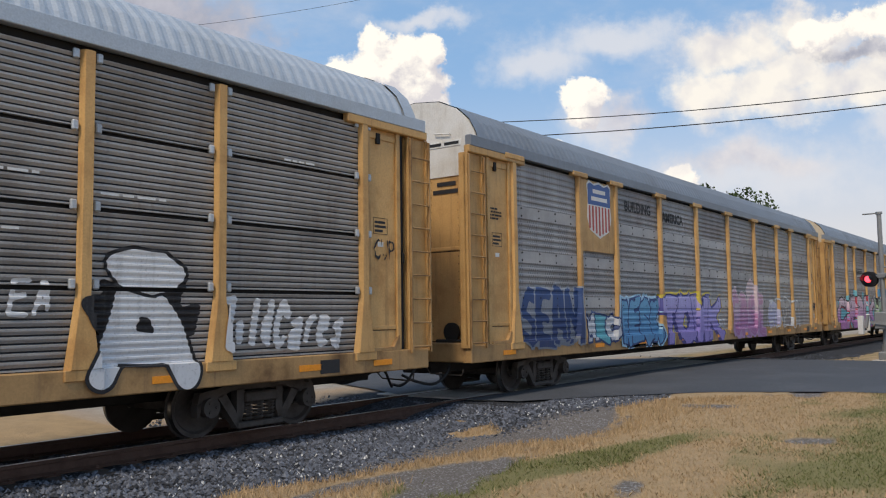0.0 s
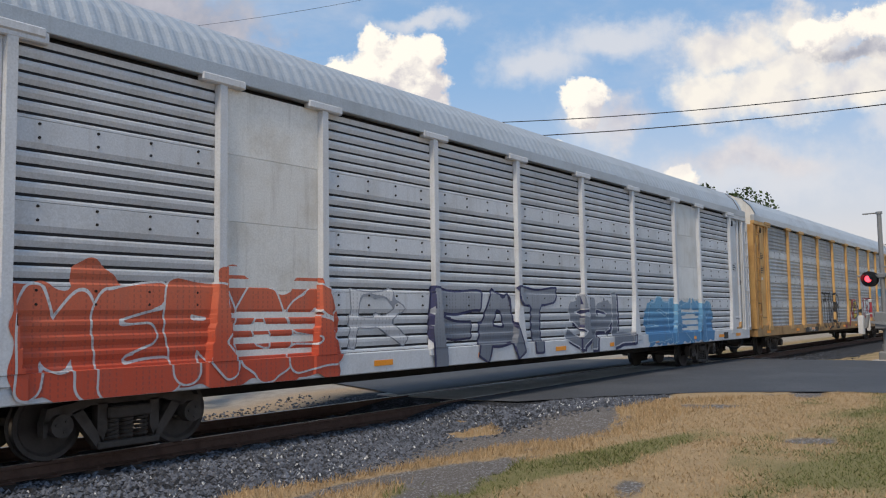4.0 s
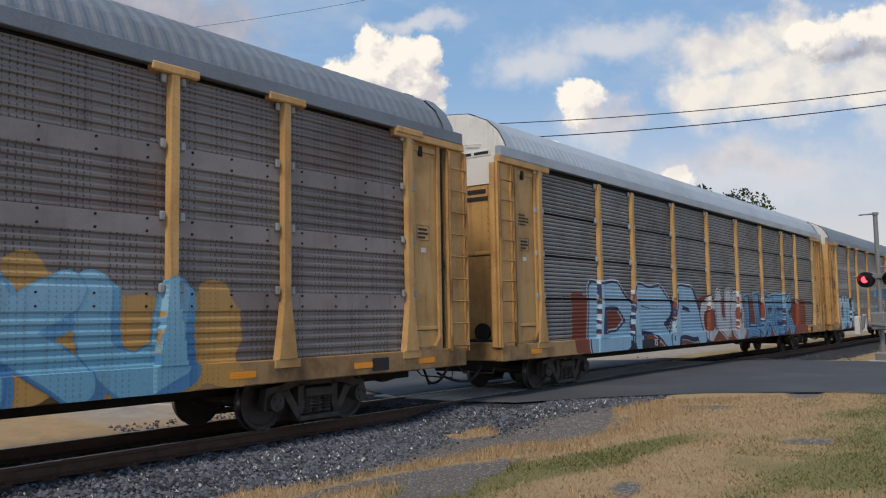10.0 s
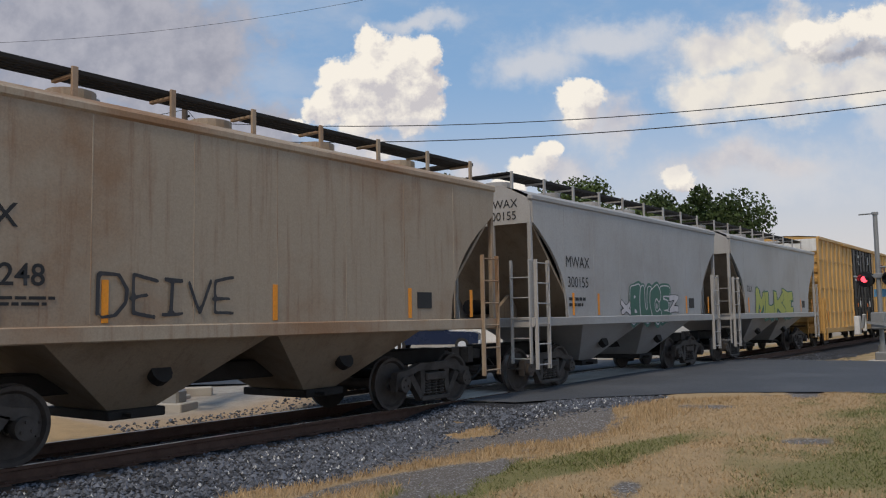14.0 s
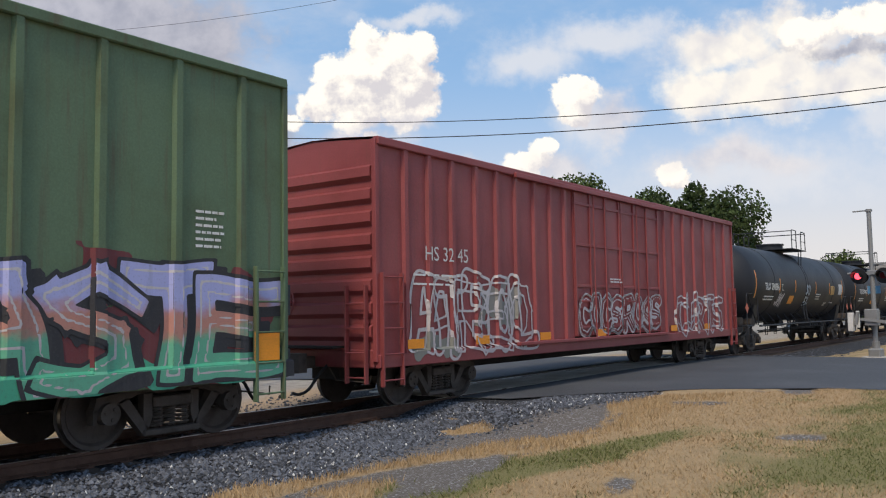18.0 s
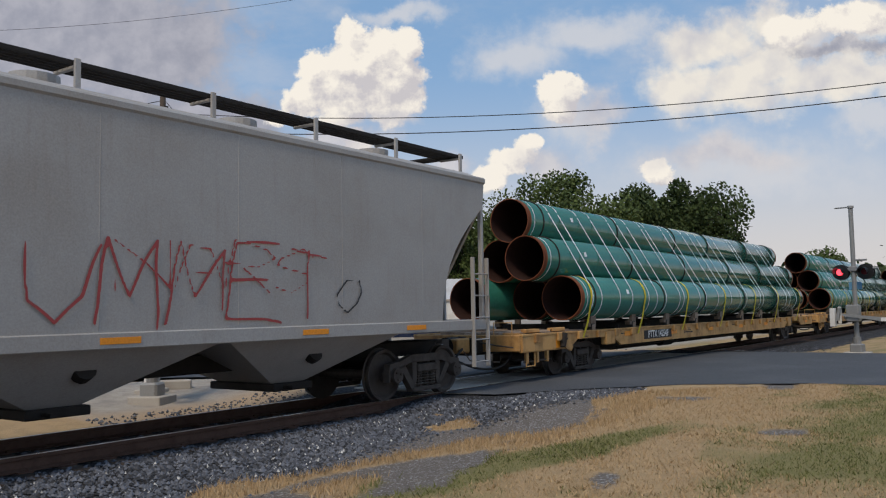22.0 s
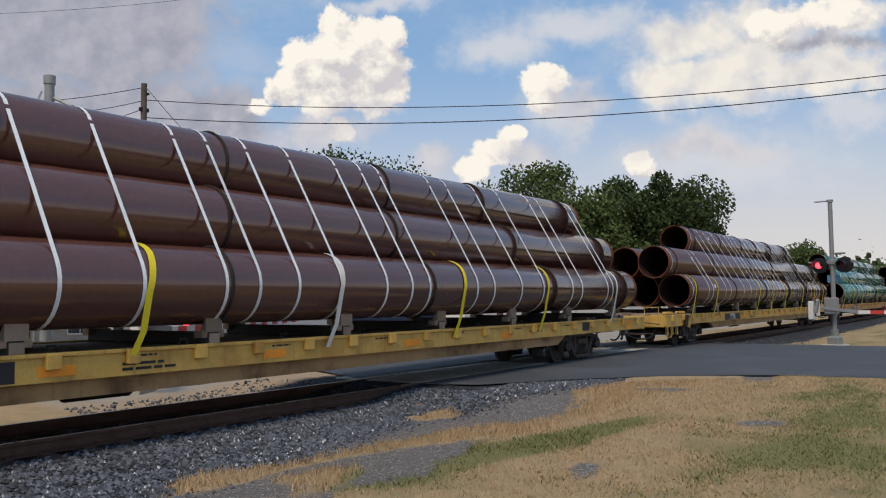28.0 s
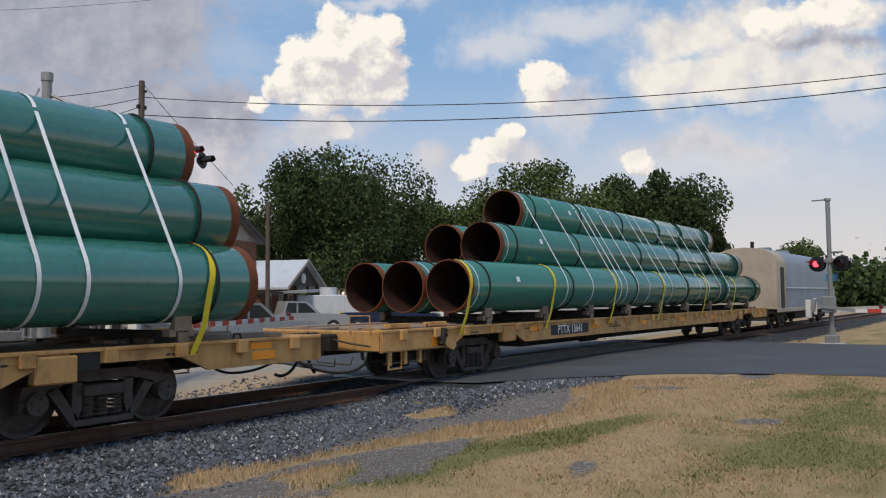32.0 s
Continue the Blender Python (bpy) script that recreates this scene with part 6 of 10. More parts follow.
def surface(car, kind):
    """The y of a car's painted side at (x, z), the z lines on which it bends, and its slits."""
    if kind == "tank":
        return (lambda x, z: -math.sqrt(max(0.05, 2.25 - (z - 2.58) ** 2)) - 0.006), None, []
    if kind == "side":
        return (lambda x, z: -1.438), None, []
    if kind == "door":
        return (lambda x, z: -1.513), None, []
    if kind == "flat":
        return (lambda x, z: -1.509), None, []
    stops = STOPS.get(car.name, POSTS)
    if kind == "box":
        return (lambda x, z: -1.536 if z < 0.99 else (-1.516 if any(abs(x - p) < 0.085 for p in stops) else -1.456)), None, []
    knots, slits = rib_knots(RIBS[car.name])
    zk, dk = [k[0] for k in knots], [k[1] for k in knots]

    def at(x, z):
        if z < 1.063:
            return -1.536 if any(abs(x - p) < 0.25 for p in stops) else -1.511
        half = 0.09 + max(0.0, 1.9 - z) * 0.15
        if any(abs(x - p) < half for p in stops):
            return -1.531 if z > 1.9 else -1.545
        return -1.442 + float(np.interp(z, zk, dk))
    return at, zk, slits


def contour(car, field, x0, x1, z0, z1, mat, level, kind, label):
    """Lays the region where field < 0 on the side of a car as one thin coat of paint."""
    at, zk, slits = surface(car, kind)
    step = 0.034
    xs = np.linspace(x0, x1, max(4, int((x1 - x0) / step)))
    if zk is None:
        zs = np.linspace(z0, z1, max(4, int((z1 - z0) / step)))
    else:
        low = [z0 + (1.058 - z0) * i / 9 for i in range(10)] if z0 < 1.05 else []
        zs = np.array(low + [z for z in zk if max(z0, 1.06) < z < z1] + [z1])
        zs = zs[np.insert(np.diff(zs) > 1e-4, 0, True)]
    X, Z = np.meshgrid(xs, zs)
    F = field(X, Z)
    ins = F < 0
    some = ins[:-1, :-1] | ins[1:, :-1] | ins[:-1, 1:] | ins[1:, 1:]
    verts, faces, seen = [], [], {}

    def corner(i, j):
        if (i, j) not in seen:
            seen[i, j] = len(verts)
            verts.append((xs[i], 0.0, zs[j]))
        return seen[i, j]

    def cut(i, j, k, l):
        key = (i, j, k, l) if (i, j) < (k, l) else (k, l, i, j)
        if key not in seen:
            t = F[j, i] / (F[j, i] - F[l, k])
            seen[key] = len(verts)
            verts.append((xs[i] + t * (xs[k] - xs[i]), 0.0, zs[j] + t * (zs[l] - zs[j])))
        return seen[key]
    for j, i in zip(*np.nonzero(some)):
        zm = (zs[j] + zs[j + 1]) / 2
        if any(a < zm < b for a, b in slits):
            continue
        ring = ((i, j), (i + 1, j), (i + 1, j + 1), (i, j + 1))
        poly = []
        for (a, b), (c, d) in zip(ring, ring[1:] + ring[:1]):
            if ins[b, a]:
                poly.append(corner(a, b))
            if ins[b, a] != ins[d, c]:
                poly.append(cut(a, b, c, d))
        if len(poly) > 2:
            faces.append(poly)
    if not faces:
        return None
    me = bpy.data.meshes.new("graffiti")
    me.from_pydata([(float(x), at(x, z) - level, float(z)) for x, _, z in verts], [], faces)
    me.materials.append(mat)
    return part("graffiti", me, None, car, label)


GLYPHS = {
    "A": (((0, 0), (.32, 1), (.68, 1), (1, 0)), ((.2, .36), (.8, .36))),
    "B": (((0, 0), (0, 1), (.7, 1), (.92, .78), (.6, .53), (0, .53)), ((.6, .53), (1, .28), (.75, 0), (0, 0))),
    "C": (((1, .85), (.6, 1), (.15, .85), (0, .5), (.15, .12), (.6, 0), (1, .15)),),
    "D": (((0, 0), (0, 1), (.6, 1), (1, .65), (1, .35), (.6, 0), (0, 0)),),
    "E": (((1, 1), (0, 1), (0, 0), (1, 0)), ((0, .5), (.75, .5))),
    "F": (((1, 1), (0, 1), (0, 0)), ((0, .5), (.75, .5))),
    "G": (((1, .85), (.6, 1), (.15, .85), (0, .5), (.15, .12), (.6, 0), (1, .15), (1, .48), (.6, .48)),),
    "H": (((0, 0), (0, 1)), ((1, 0), (1, 1)), ((0, .5), (1, .5))),
    "I": (((.5, 0), (.5, 1)), ((.15, 1), (.85, 1)), ((.15, 0), (.85, 0))),
    "J": (((.9, 1), (.9, .2), (.5, 0), (0, .2)),),
    "K": (((0, 0), (0, 1)), ((.95, 1), (.05, .45)), ((.25, .58), (1, 0))),
    "L": (((0, 1), (0, 0), (1, 0)),),
    "M": (((0, 0), (.1, 1), (.5, .35), (.9, 1), (1, 0)),),
    "N": (((0, 0), (0, 1), (1, 0), (1, 1)),),
    "O": (((.5, 0), (.08, .2), (0, .6), (.3, 1), (.75, .97), (1, .55), (.88, .15), (.5, 0)),),
    "P": (((0, 0), (0, 1), (.75, 1), (1, .75), (.7, .45), (0, .45)),),
    "R": (((0, 0), (0, 1), (.75, 1), (.98, .75), (.7, .5), (0, .5)), ((.45, .5), (1, 0))),
    "S": (((1, .88), (.55, 1), (.08, .85), (.15, .6), (.85, .42), (.95, .15), (.5, 0), (0, .12)),),
    "T": (((0, 1), (1, 1)), ((.5, 1), (.5, 0))),
    "U": (((0, 1), (.05, .25), (.5, 0), (.95, .25), (1, 1)),),
    "V": (((0, 1), (.5, 0), (1, 1)),),
    "W": (((0, 1), (.22, 0), (.5, .75), (.78, 0), (1, 1)),),
    "X": (((0, 0), (1, 1)), ((0, 1), (1, 0))),
    "Y": (((0, 1), (.5, .5), (1, 1)), ((.5, .5), (.5, 0))),
    "Z": (((0, 1), (1, 1), (0, 0), (1, 0)),),
    "i": (((.5, 0), (.5, .55)),), "l": (((.5, 0), (.5, 1)),), "d": (((.9, 1), (.9, 0), (.2, .05), (.1, .45), (.85, .55)),),
    "a": (((.1, .6), (.8, .6), (.85, 0), (.2, .05), (.15, .32), (.85, .32)),), "r": (((.2, 0), (.2, .6), (.9, .6)),),
    "e": (((.1, .32), (.9, .34), (.7, .62), (.2, .55), (.1, .15), (.5, 0), (.9, .08)),), "s": (((.9, .6), (.2, .55), (.8, .3), (.7, 0), (.1, .05)),)}


def skeleton(ch, x0, x1, z0, z1, rng, lean, shake):
    """Segments of one letter with their end widths, slightly out of true."""
    out = []
    for line in GLYPHS[ch]:
        pts = []
        for px, pz in line:
            px, pz = px + rng.uniform(-shake, shake), pz + rng.uniform(-shake, shake)
            pts.append((x0 + (x1 - x0) * px + lean * (pz - 0.5) * (z1 - z0), z0 + (z1 - z0) * pz))
        ws = [rng.uniform(0.8, 1.22) for _ in pts]
        out += [(pts[i], pts[i + 1], ws[i], ws[i + 1]) for i in range(len(pts) - 1)]
    return out


def stroke_field(segs, hw, block, wob, seed):
    """Distance to the strokes less their half width; block gives square ends."""
    def field(X, Z):
        wx = X + wob * np.sin(Z * 5.1 + seed) + wob * 0.5 * np.sin(X * 7.3 + seed * 2)
        wz = Z + wob * np.sin(X * 4.3 + seed * 1.7) + wob * 0.5 * np.sin(Z * 9.1 + seed)
        best = np.full(X.shape, 9.0)
        for (ax, az), (bx, bz), wa, wb in segs:
            dx, dz = bx - ax, bz - az
            ln = math.hypot(dx, dz) or 1e-6
            al = ((wx - ax) * dx + (wz - az) * dz) / ln
            ac = np.abs((wz - az) * dx - (wx - ax) * dz) / ln
            over = np.maximum(np.maximum(-al, al - ln), 0.0)
            d = np.maximum(ac, over) if block else np.hypot(ac, over)
            w = hw * (wa + (wb - wa) * np.clip(al / ln, 0, 1))
            best = np.minimum(best, d - w)
        return best
    return field


def piece(car, body, x0, x1, z0, z1, fill, line, kind="rack", hw=0.14, edge=0.045, halo=None, shadow=None, drop=(0.09, -0.07), lean=0.0, wob=0.03, seed=0, block=True,
          lift=0.0, hollow=False, shine=None, jump=0.04, lap=1.06, shake=0.05):
    """Sprayed word, letter by letter: glow, cast shadow, outline, filling and a light streak."""
    rng = random.Random(seed)
    w = (x1 - x0) / len(body)
    made = []
    for i, ch in enumerate(body):
        dz = rng.uniform(-jump, jump) * (z1 - z0)
        a, b = x0 + w * i - w * (lap - 1) / 2, x0 + w * (i + 1) + w * (lap - 1) / 2
        segs = skeleton(ch, a + hw, b - hw, z0 + hw + dz, z1 - hw + dz, rng, lean, shake)
        made.append((segs, a - 0.25, b + 0.25))
    ends = (max(0.735 if kind != "box" else 0.76, z0 - 0.3), z1 + 0.3)
    if halo:
        f = stroke_field([q for m in made for q in m[0]], hw + edge + 0.055, block, wob, seed)
        contour(car, f, x0 - 0.3, x1 + 0.3, *ends, halo, lift, kind, "sprayed glow round the letters")
    if shadow:
        segs = [((p[0] + drop[0], p[1] + drop[1]), (q[0] + drop[0], q[1] + drop[1]), u, v) for m in made for p, q, u, v in m[0]]
        contour(car, stroke_field(segs, hw + edge, block, wob, seed), x0 - 0.3, x1 + 0.4, *ends, shadow, lift + 0.002, kind, "sprayed dark shadow of the letters")
    for i, (segs, a, b) in enumerate(made):
        lv = lift + 0.004 + 0.0024 * (i % 3)
        f = stroke_field(segs, hw, block, wob, seed)
        if hollow:
            contour(car, lambda X, Z: np.abs(f(X, Z)) - edge, a, b, *ends, line, lv, kind, "sprayed outline letter")
            continue
        if line:
            contour(car, lambda X, Z: f(X, Z) - edge, a, b, *ends, line, lv, kind, "sprayed letter outline")
        contour(car, f, a, b, *ends, fill[i % len(fill)] if isinstance(fill, tuple) else fill, lv + 0.0012, kind, "sprayed letter")
        if shine:
            contour(car, lambda X, Z: np.abs(f(X, Z) + hw * 0.55) - 0.016, a, b, *ends, shine, lv + 0.0018, kind, "light inner line")


def tag(car, body, x0, x1, z0, z1, mat, kind="rack", w=0.02, seed=0, lean=0.1, lift=0.01):
    """Thin handwriting in spray paint or marker."""
    piece(car, body, x0, x1, z0, z1, mat, None, kind, hw=w, wob=0.02, seed=seed, block=False, lean=lean, lift=lift, shake=0.1, lap=0.95)


def patch(car, x0, x1, z0, z1, mat, kind="rack", seed=0, rough=0.06, lobes=(), lift=-0.0008):
    """Ground colour: a soft-cornered field with a ragged edge and round lobes."""
    def field(X, Z):
        cx, cz, hx, hz = (x0 + x1) / 2, (z0 + z1) / 2, (x1 - x0) / 2, (z1 - z0) / 2
        qx, qz = np.abs(X - cx) - hx + 0.12, np.abs(Z - cz) - hz + 0.12
        f = np.hypot(np.maximum(qx, 0), np.maximum(qz, 0)) + np.minimum(np.maximum(qx, qz), 0) - 0.12
        for lx, lz, r in lobes:
            f = np.minimum(f, np.hypot(X - lx, Z - lz) - r)
        return f + rough * (np.sin(X * 6.1 + seed) * np.sin(Z * 7.7 + seed * 2) + 0.6 * np.sin(X * 15.3 + seed * 3) * np.sin(Z * 13.0))
    contour(car, field, x0 - 0.5, x1 + 0.5, max(0.735, z0 - 0.3), z1 + 0.6, mat, lift, kind, "sprayed ground colour")


def shield(car, x, z, w, h, px):
    """Blank tan panel bearing a blue, red and white shield emblem."""
    part("emblem_panel", Geo().cbox(px[0], px[1], -1.475, -1.44, 3.05, 4.72, 0.008), TAN, car)
    def outline(s, dz=0.0):
        a, b = w / 2 * s, h / 2 * s
        pts = [(-a, b * 0.86), (-a * 0.8, b), (-a * 0.45, b * 0.9), (0, b), (a * 0.45, b * 0.9), (a * 0.8, b), (a, b * 0.86), (a * 0.92, b * 0.3), (a, -b * 0.3), (a * 0.8, -b * 0.72), (0, -b), (-a * 0.8, -b * 0.72), (-a, -b * 0.3), (-a * 0.92, b * 0.3)]
        return pts
    white = material("emblem_white", (0.66, 0.64, 0.6), 0.5, amount=0.3)
    red = material("emblem_red", (0.42, 0.07, 0.05), 0.5, amount=0.3)
    blue = material("emblem_blue", (0.05, 0.11, 0.3), 0.5, amount=0.3)
    e = part("emblem", Geo().prism(outline(1.0), -0.004, 0.0), white, car, "blue, red and white shield emblem", m=pose(x, -1.476, z))
    for i in range(7):
        xx = -w * 0.4 + w * 0.8 * i / 6
        lo = -h * 0.45 + abs(xx) / w * h * 0.28
        part("emblem_stripe", Geo().box(xx - w * 0.032, xx + w * 0.032, -0.007, -0.004, lo, h * 0.06), red, e)
    part("emblem_field", Geo().prism([(-w * 0.46, h * 0.08), (w * 0.46, h * 0.08), (w * 0.46, h * 0.42), (w * 0.36, h * 0.46), (w * 0.2, h * 0.42), (0, h * 0.46), (-w * 0.2, h * 0.42), (-w * 0.36, h * 0.46), (-w * 0.46, h * 0.42)], -0.008, -0.004), blue, e)
    for zz, ww in ((0.32, 0.52), (0.19, 0.66)):
        part("emblem_bar", Geo().box(-w * ww / 2, w * ww / 2, -0.011, -0.008, h * (zz - 0.035), h * (zz + 0.035)), white, e)


SP_SPRING = spray("spray_magenta_fade", (0.36, 0.12, 0.34), (0.6, 0.46, 0.52))
SP_FROST = spray("spray_frost", (0.24, 0.32, 0.36), (0.52, 0.56, 0.64))
SP_AQUA = spray("spray_aqua", (0.16, 0.38, 0.52), (0.24, 0.45, 0.6))
SP_TEALGREY = spray("spray_teal_grey", (0.1, 0.2, 0.24), (0.16, 0.28, 0.32))
SP_DRIED = spray("spray_dried_red", (0.16, 0.035, 0.04), ribbed=False)
SP_CELADON = spray("spray_celadon", (0.22, 0.22, 0.19), (0.28, 0.26, 0.24), ribbed=False)
SP_CHALKBLUE = spray("spray_chalk_blue", (0.34, 0.4, 0.46), ribbed=False)
SP_MINT = spray("spray_mint", (0.3, 0.42, 0.4), (0.42, 0.54, 0.52))
SP_CREAM = spray("spray_cream", (0.5, 0.43, 0.35), (0.58, 0.54, 0.5))
SP_WILD = spray("spray_green_salmon_blue", (0.12, 0.4, 0.26), (0.4, 0.42, 0.72), 0.95, 2.35, False, (0.5, 0.23, 0.18))
SP_NAVY = spray("spray_navy", (0.022, 0.024, 0.08), (0.03, 0.035, 0.11))


def paint_train():
    kb = "box"
    # A
    tag(RACK_A, "Wild", 22.05, 22.95, 1.22, 1.9, SP_BRIGHT, w=0.055, seed=1)
    tag(RACK_A, "Cares", 22.95, 24.35, 1.16, 1.82, SP_BRIGHT, w=0.055, seed=2)
    patch(RACK_A, 20.3, 21.5, 1.2, 2.1, SP_BLACK, seed=3, lobes=((20.3, 1.75, 0.22), (21.5, 1.62, 0.22)))
    piece(RACK_A, "A", 20.2, 21.6, 0.8, 2.05, SP_BRIGHT, SP_BLACK, hw=0.17, seed=3, lift=0.004, block=False)
    piece(RACK_A, "O", 20.45, 21.45, 1.96, 2.46, SP_BRIGHT, SP_BLACK, hw=0.12, seed=14, block=False, lift=0.006)
    tag(RACK_A, "EA", 17.6, 18.7, 1.72, 2.15, SP_BRIGHT, w=0.05, seed=5)
    tag(RACK_A, "EN", 17.5, 18.6, 1.12, 1.5, SP_BRIGHT, w=0.055, seed=6)
    tag(RACK_A, "EA", 19.25, 19.75, 1.7, 2.1, SP_BRIGHT, w=0.03, seed=7)
    for x, z, w in ((19.3, 3.25, 1.0), (20.9, 3.1, 1.2), (19.1, 2.62, 0.8), (23.5, 3.9, 0.7)):
        bars(RACK_A, x, z, w, 1, MARK_WHITE, h=0.03, y=-1.4425)
    # B
    patch(RACK_B, 1.9, 4.2, 0.95, 2.1, SP_GREY, seed=11, rough=0.04)
    piece(RACK_B, "SEAN", 1.85, 4.35, 0.95, 2.15, SP_DEEP, SP_GREY, hw=0.11, seed=11, lift=0.002)
    piece(RACK_B, "MEC", 4.6, 6.25, 1.0, 1.6, (SP_WHITE, SP_CYAN), SP_DEEP, hw=0.1, seed=12)
    piece(RACK_B, "RESK", 6.4, 8.9, 0.9, 1.95, SP_BLUE, SP_DEEP, hw=0.15, seed=13, halo=SP_SKY)
    piece(RACK_B, "TOWK", 9.0, 13.75, 0.72, 2.06, SP_PURPLE, SP_INDIGO, hw=0.2, edge=0.04, seed=4, halo=SP_YELLOW, shadow=SP_INDIGO, drop=(-0.16, -0.04), lap=1.2, jump=0.02)
    tag(RACK_B, "SO", 13.5, 14.1, 1.12, 1.4, SP_WHITE, w=0.03, seed=9)
    patch(RACK_B, 14.65, 18.2, 0.78, 2.15, SP_PALE_PINK, seed=15, rough=0.07, lobes=((15.2, 2.1, 0.3), (16.9, 2.2, 0.5)))
    piece(RACK_B, "CASE", 14.7, 18.2, 0.8, 2.2, SP_PINK, SP_PALE_PINK, hw=0.15, edge=0.06, seed=15, block=False, lift=0.003, shine=SP_PALE_PINK)
    piece(RACK_B, "AMIN", 18.7, 22.9, 1.05, 2.05, SP_LILAC, SP_WHITE, hw=0.17, seed=16, block=False, hollow=True, edge=0.025)
    patch(RACK_B, 18.9, 20.0, 1.1, 1.95, SP_LILAC, seed=19)
    shield(RACK_B, 5.42, 4.05, 1.25, 1.35, (4.46, 6.3))
    lettering(RACK_B, "BUILDING", 7.7, 4.3, 0.36, MARK_BLACK, y=-1.446, bold=0.012)
    lettering(RACK_B, "AMERICA", 10.05, 4.22, 0.36, MARK_BLACK, y=-1.446, bold=0.012)
    panel_board(RACK_B, 7.6, 0.86, 1.9, 0.2, MARK_BLACK, -1.508)
    lettering(RACK_B, "1182", 8.0, 0.86, 0.22, MARK_WHITE, bold=0.006)
    # C
    patch(RACK_C, 2.5, 11.0, 0.85, 2.05, SP_CYAN, seed=21, rough=0.09, lobes=((4.6, 2.15, 0.35), (6.2, 2.2, 0.4), (8.4, 2.2, 0.35), (9.8, 2.1, 0.3)))
    piece(RACK_C, "CXERAK", 2.55, 10.9, 0.74, 2.3, SP_SPRING, SP_BLACK, hw=0.19, edge=0.06, seed=21, lift=0.003, shadow=SP_CRIMSON, lap=1.25, shake=0.08, shine=SP_PALE_PINK)
    patch(RACK_C, 11.6, 17.3, 0.78, 1.6, SP_LILAC, seed=24, rough=0.08, lobes=((12.5, 1.95, 0.3), (14.2, 2.0, 0.25), (16.6, 1.55, 0.35)))
    piece(RACK_C, "NSEK", 11.3, 16.6, 0.73, 2.14, SP_SAGE, SP_BLACK, hw=0.18, edge=0.05, seed=22, lift=0.003, halo=SP_WHITE, shadow=SP_BLACK, drop=(0.1, 0.04), lap=1.08, jump=0.02)
    g = Geo()
    for i, (a, b) in enumerate(((6.6, 8.3), (6.7, 8.2), (6.9, 8.35))):
        g.box(a, b, -1.447, -1.446, 3.74 - i * 0.1, 3.69 - i * 0.1)
    g.box(7.5, 8.3, -1.447, -1.446, 3.36, 3.28).box(7.5, 8.4, -1.447, -1.446, 3.22, 3.14)
    part("emblem", g, SP_BLACK, RACK_C, "dark striped company emblem")
    for i, ch in enumerate("CHRONIC"):
        lettering(RACK_C, ch, 0.24, 4.3 - i * 0.43, 0.36, MARK_BLACK, y=-1.465, bold=0.008)
    tag(RACK_B, "SNAK", 24.9, 25.65, 1.6, 1.95, SP_BLACK, "side", 0.022, seed=201)
    tag(RACK_B, "SOTE", 24.95, 25.5, 1.3, 1.5, SP_WHITE, "side", 0.016, seed=202)
    tag(RACK_H, "TEJE", 24.95, 25.6, 1.6, 1.9, SP_BLACK, "side", 0.02, seed=203)
    tag(RACK_I, "DIPR", 0.75, 1.4, 2.6, 3.0, SP_BLACK, "side", 0.02, seed=204)
    tag(RACK_I, "MUS", 0.75, 1.4, 2.0, 2.4, SP_BLACK, "side", 0.016, seed=205)
    tag(RACK_A, "CUP", 25.05, 25.6, 2.55, 2.85, SP_BLACK, "side", 0.016, seed=206)
    lettering(RACK_C, "TTX", 19.6, 0.86, 0.22, MARK_WHITE)
    # D
    patch(RACK_D, 1.65, 6.6, 0.74, 2.0, SP_RED, seed=31, rough=0.06, lobes=((2.6, 2.0, 0.3), (4.6, 1.95, 0.35), (6.0, 2.0, 0.3)))
    piece(RACK_D, "MEROS", 1.7, 6.6, 0.8, 2.05, SP_RED, SP_WHITE, hw=0.17, edge=0.03, seed=31, lift=0.002, block=False)
    piece(RACK_D, "R", 6.9, 8.2, 1.1, 2.0, SP_WHITE, SP_GREY, hw=0.08, edge=0.02, seed=34)
    piece(RACK_D, "FAT", 9.0, 13.2, 0.78, 2.1, SP_GREY, SP_NAVY, hw=0.17, seed=32, lap=1.15)
    piece(RACK_D, "SPL", 13.8, 17.2, 0.85, 2.05, SP_GREY, SP_WHITE, hw=0.13, edge=0.03, seed=35, shadow=SP_NAVY)
    patch(RACK_D, 18.0, 23.0, 0.76, 1.9, SP_BLUE, seed=33, rough=0.1)
    piece(RACK_D, "SKY", 18.1, 22.8, 0.82, 2.0, SP_BLUE, SP_SKY, hw=0.16, edge=0.02, seed=33, lift=0.003)
    # E
    piece(RACK_E, "TINS", 9.35, 12.7, 0.86, 2.36, SP_GREY, SP_BLACK, hw=0.15, edge=0.045, seed=41, hollow=True, block=False, lean=-0.1, lap=1.3)
    patch(RACK_E, 14.75, 16.65, 1.2, 2.15, SP_RED, seed=42, rough=0.05)
    patch(RACK_E, 14.84, 16.56, 1.28, 2.07, SP_WHITE, seed=43, rough=0.05, lift=0.001)
    piece(RACK_E, "FOE", 14.9, 16.5, 1.3, 2.06, (SP_YELLOW, SP_CRIMSON), SP_BLACK, hw=0.07, edge=0.05, seed=42, block=False, lift=0.004)
    tag(RACK_E, "USC", 16.75, 17.4, 1.3, 1.7, SP_BLACK, w=0.018, seed=43)
    piece(RACK_E, "O", 16.65, 16.95, 1.75, 2.05, SP_GREY, SP_BLACK, hw=0.05, edge=0.02, seed=47, block=False, hollow=True)
    patch(RACK_E, 18.25, 20.1, 1.22, 2.24, SP_CRIMSON, seed=44, rough=0.015)
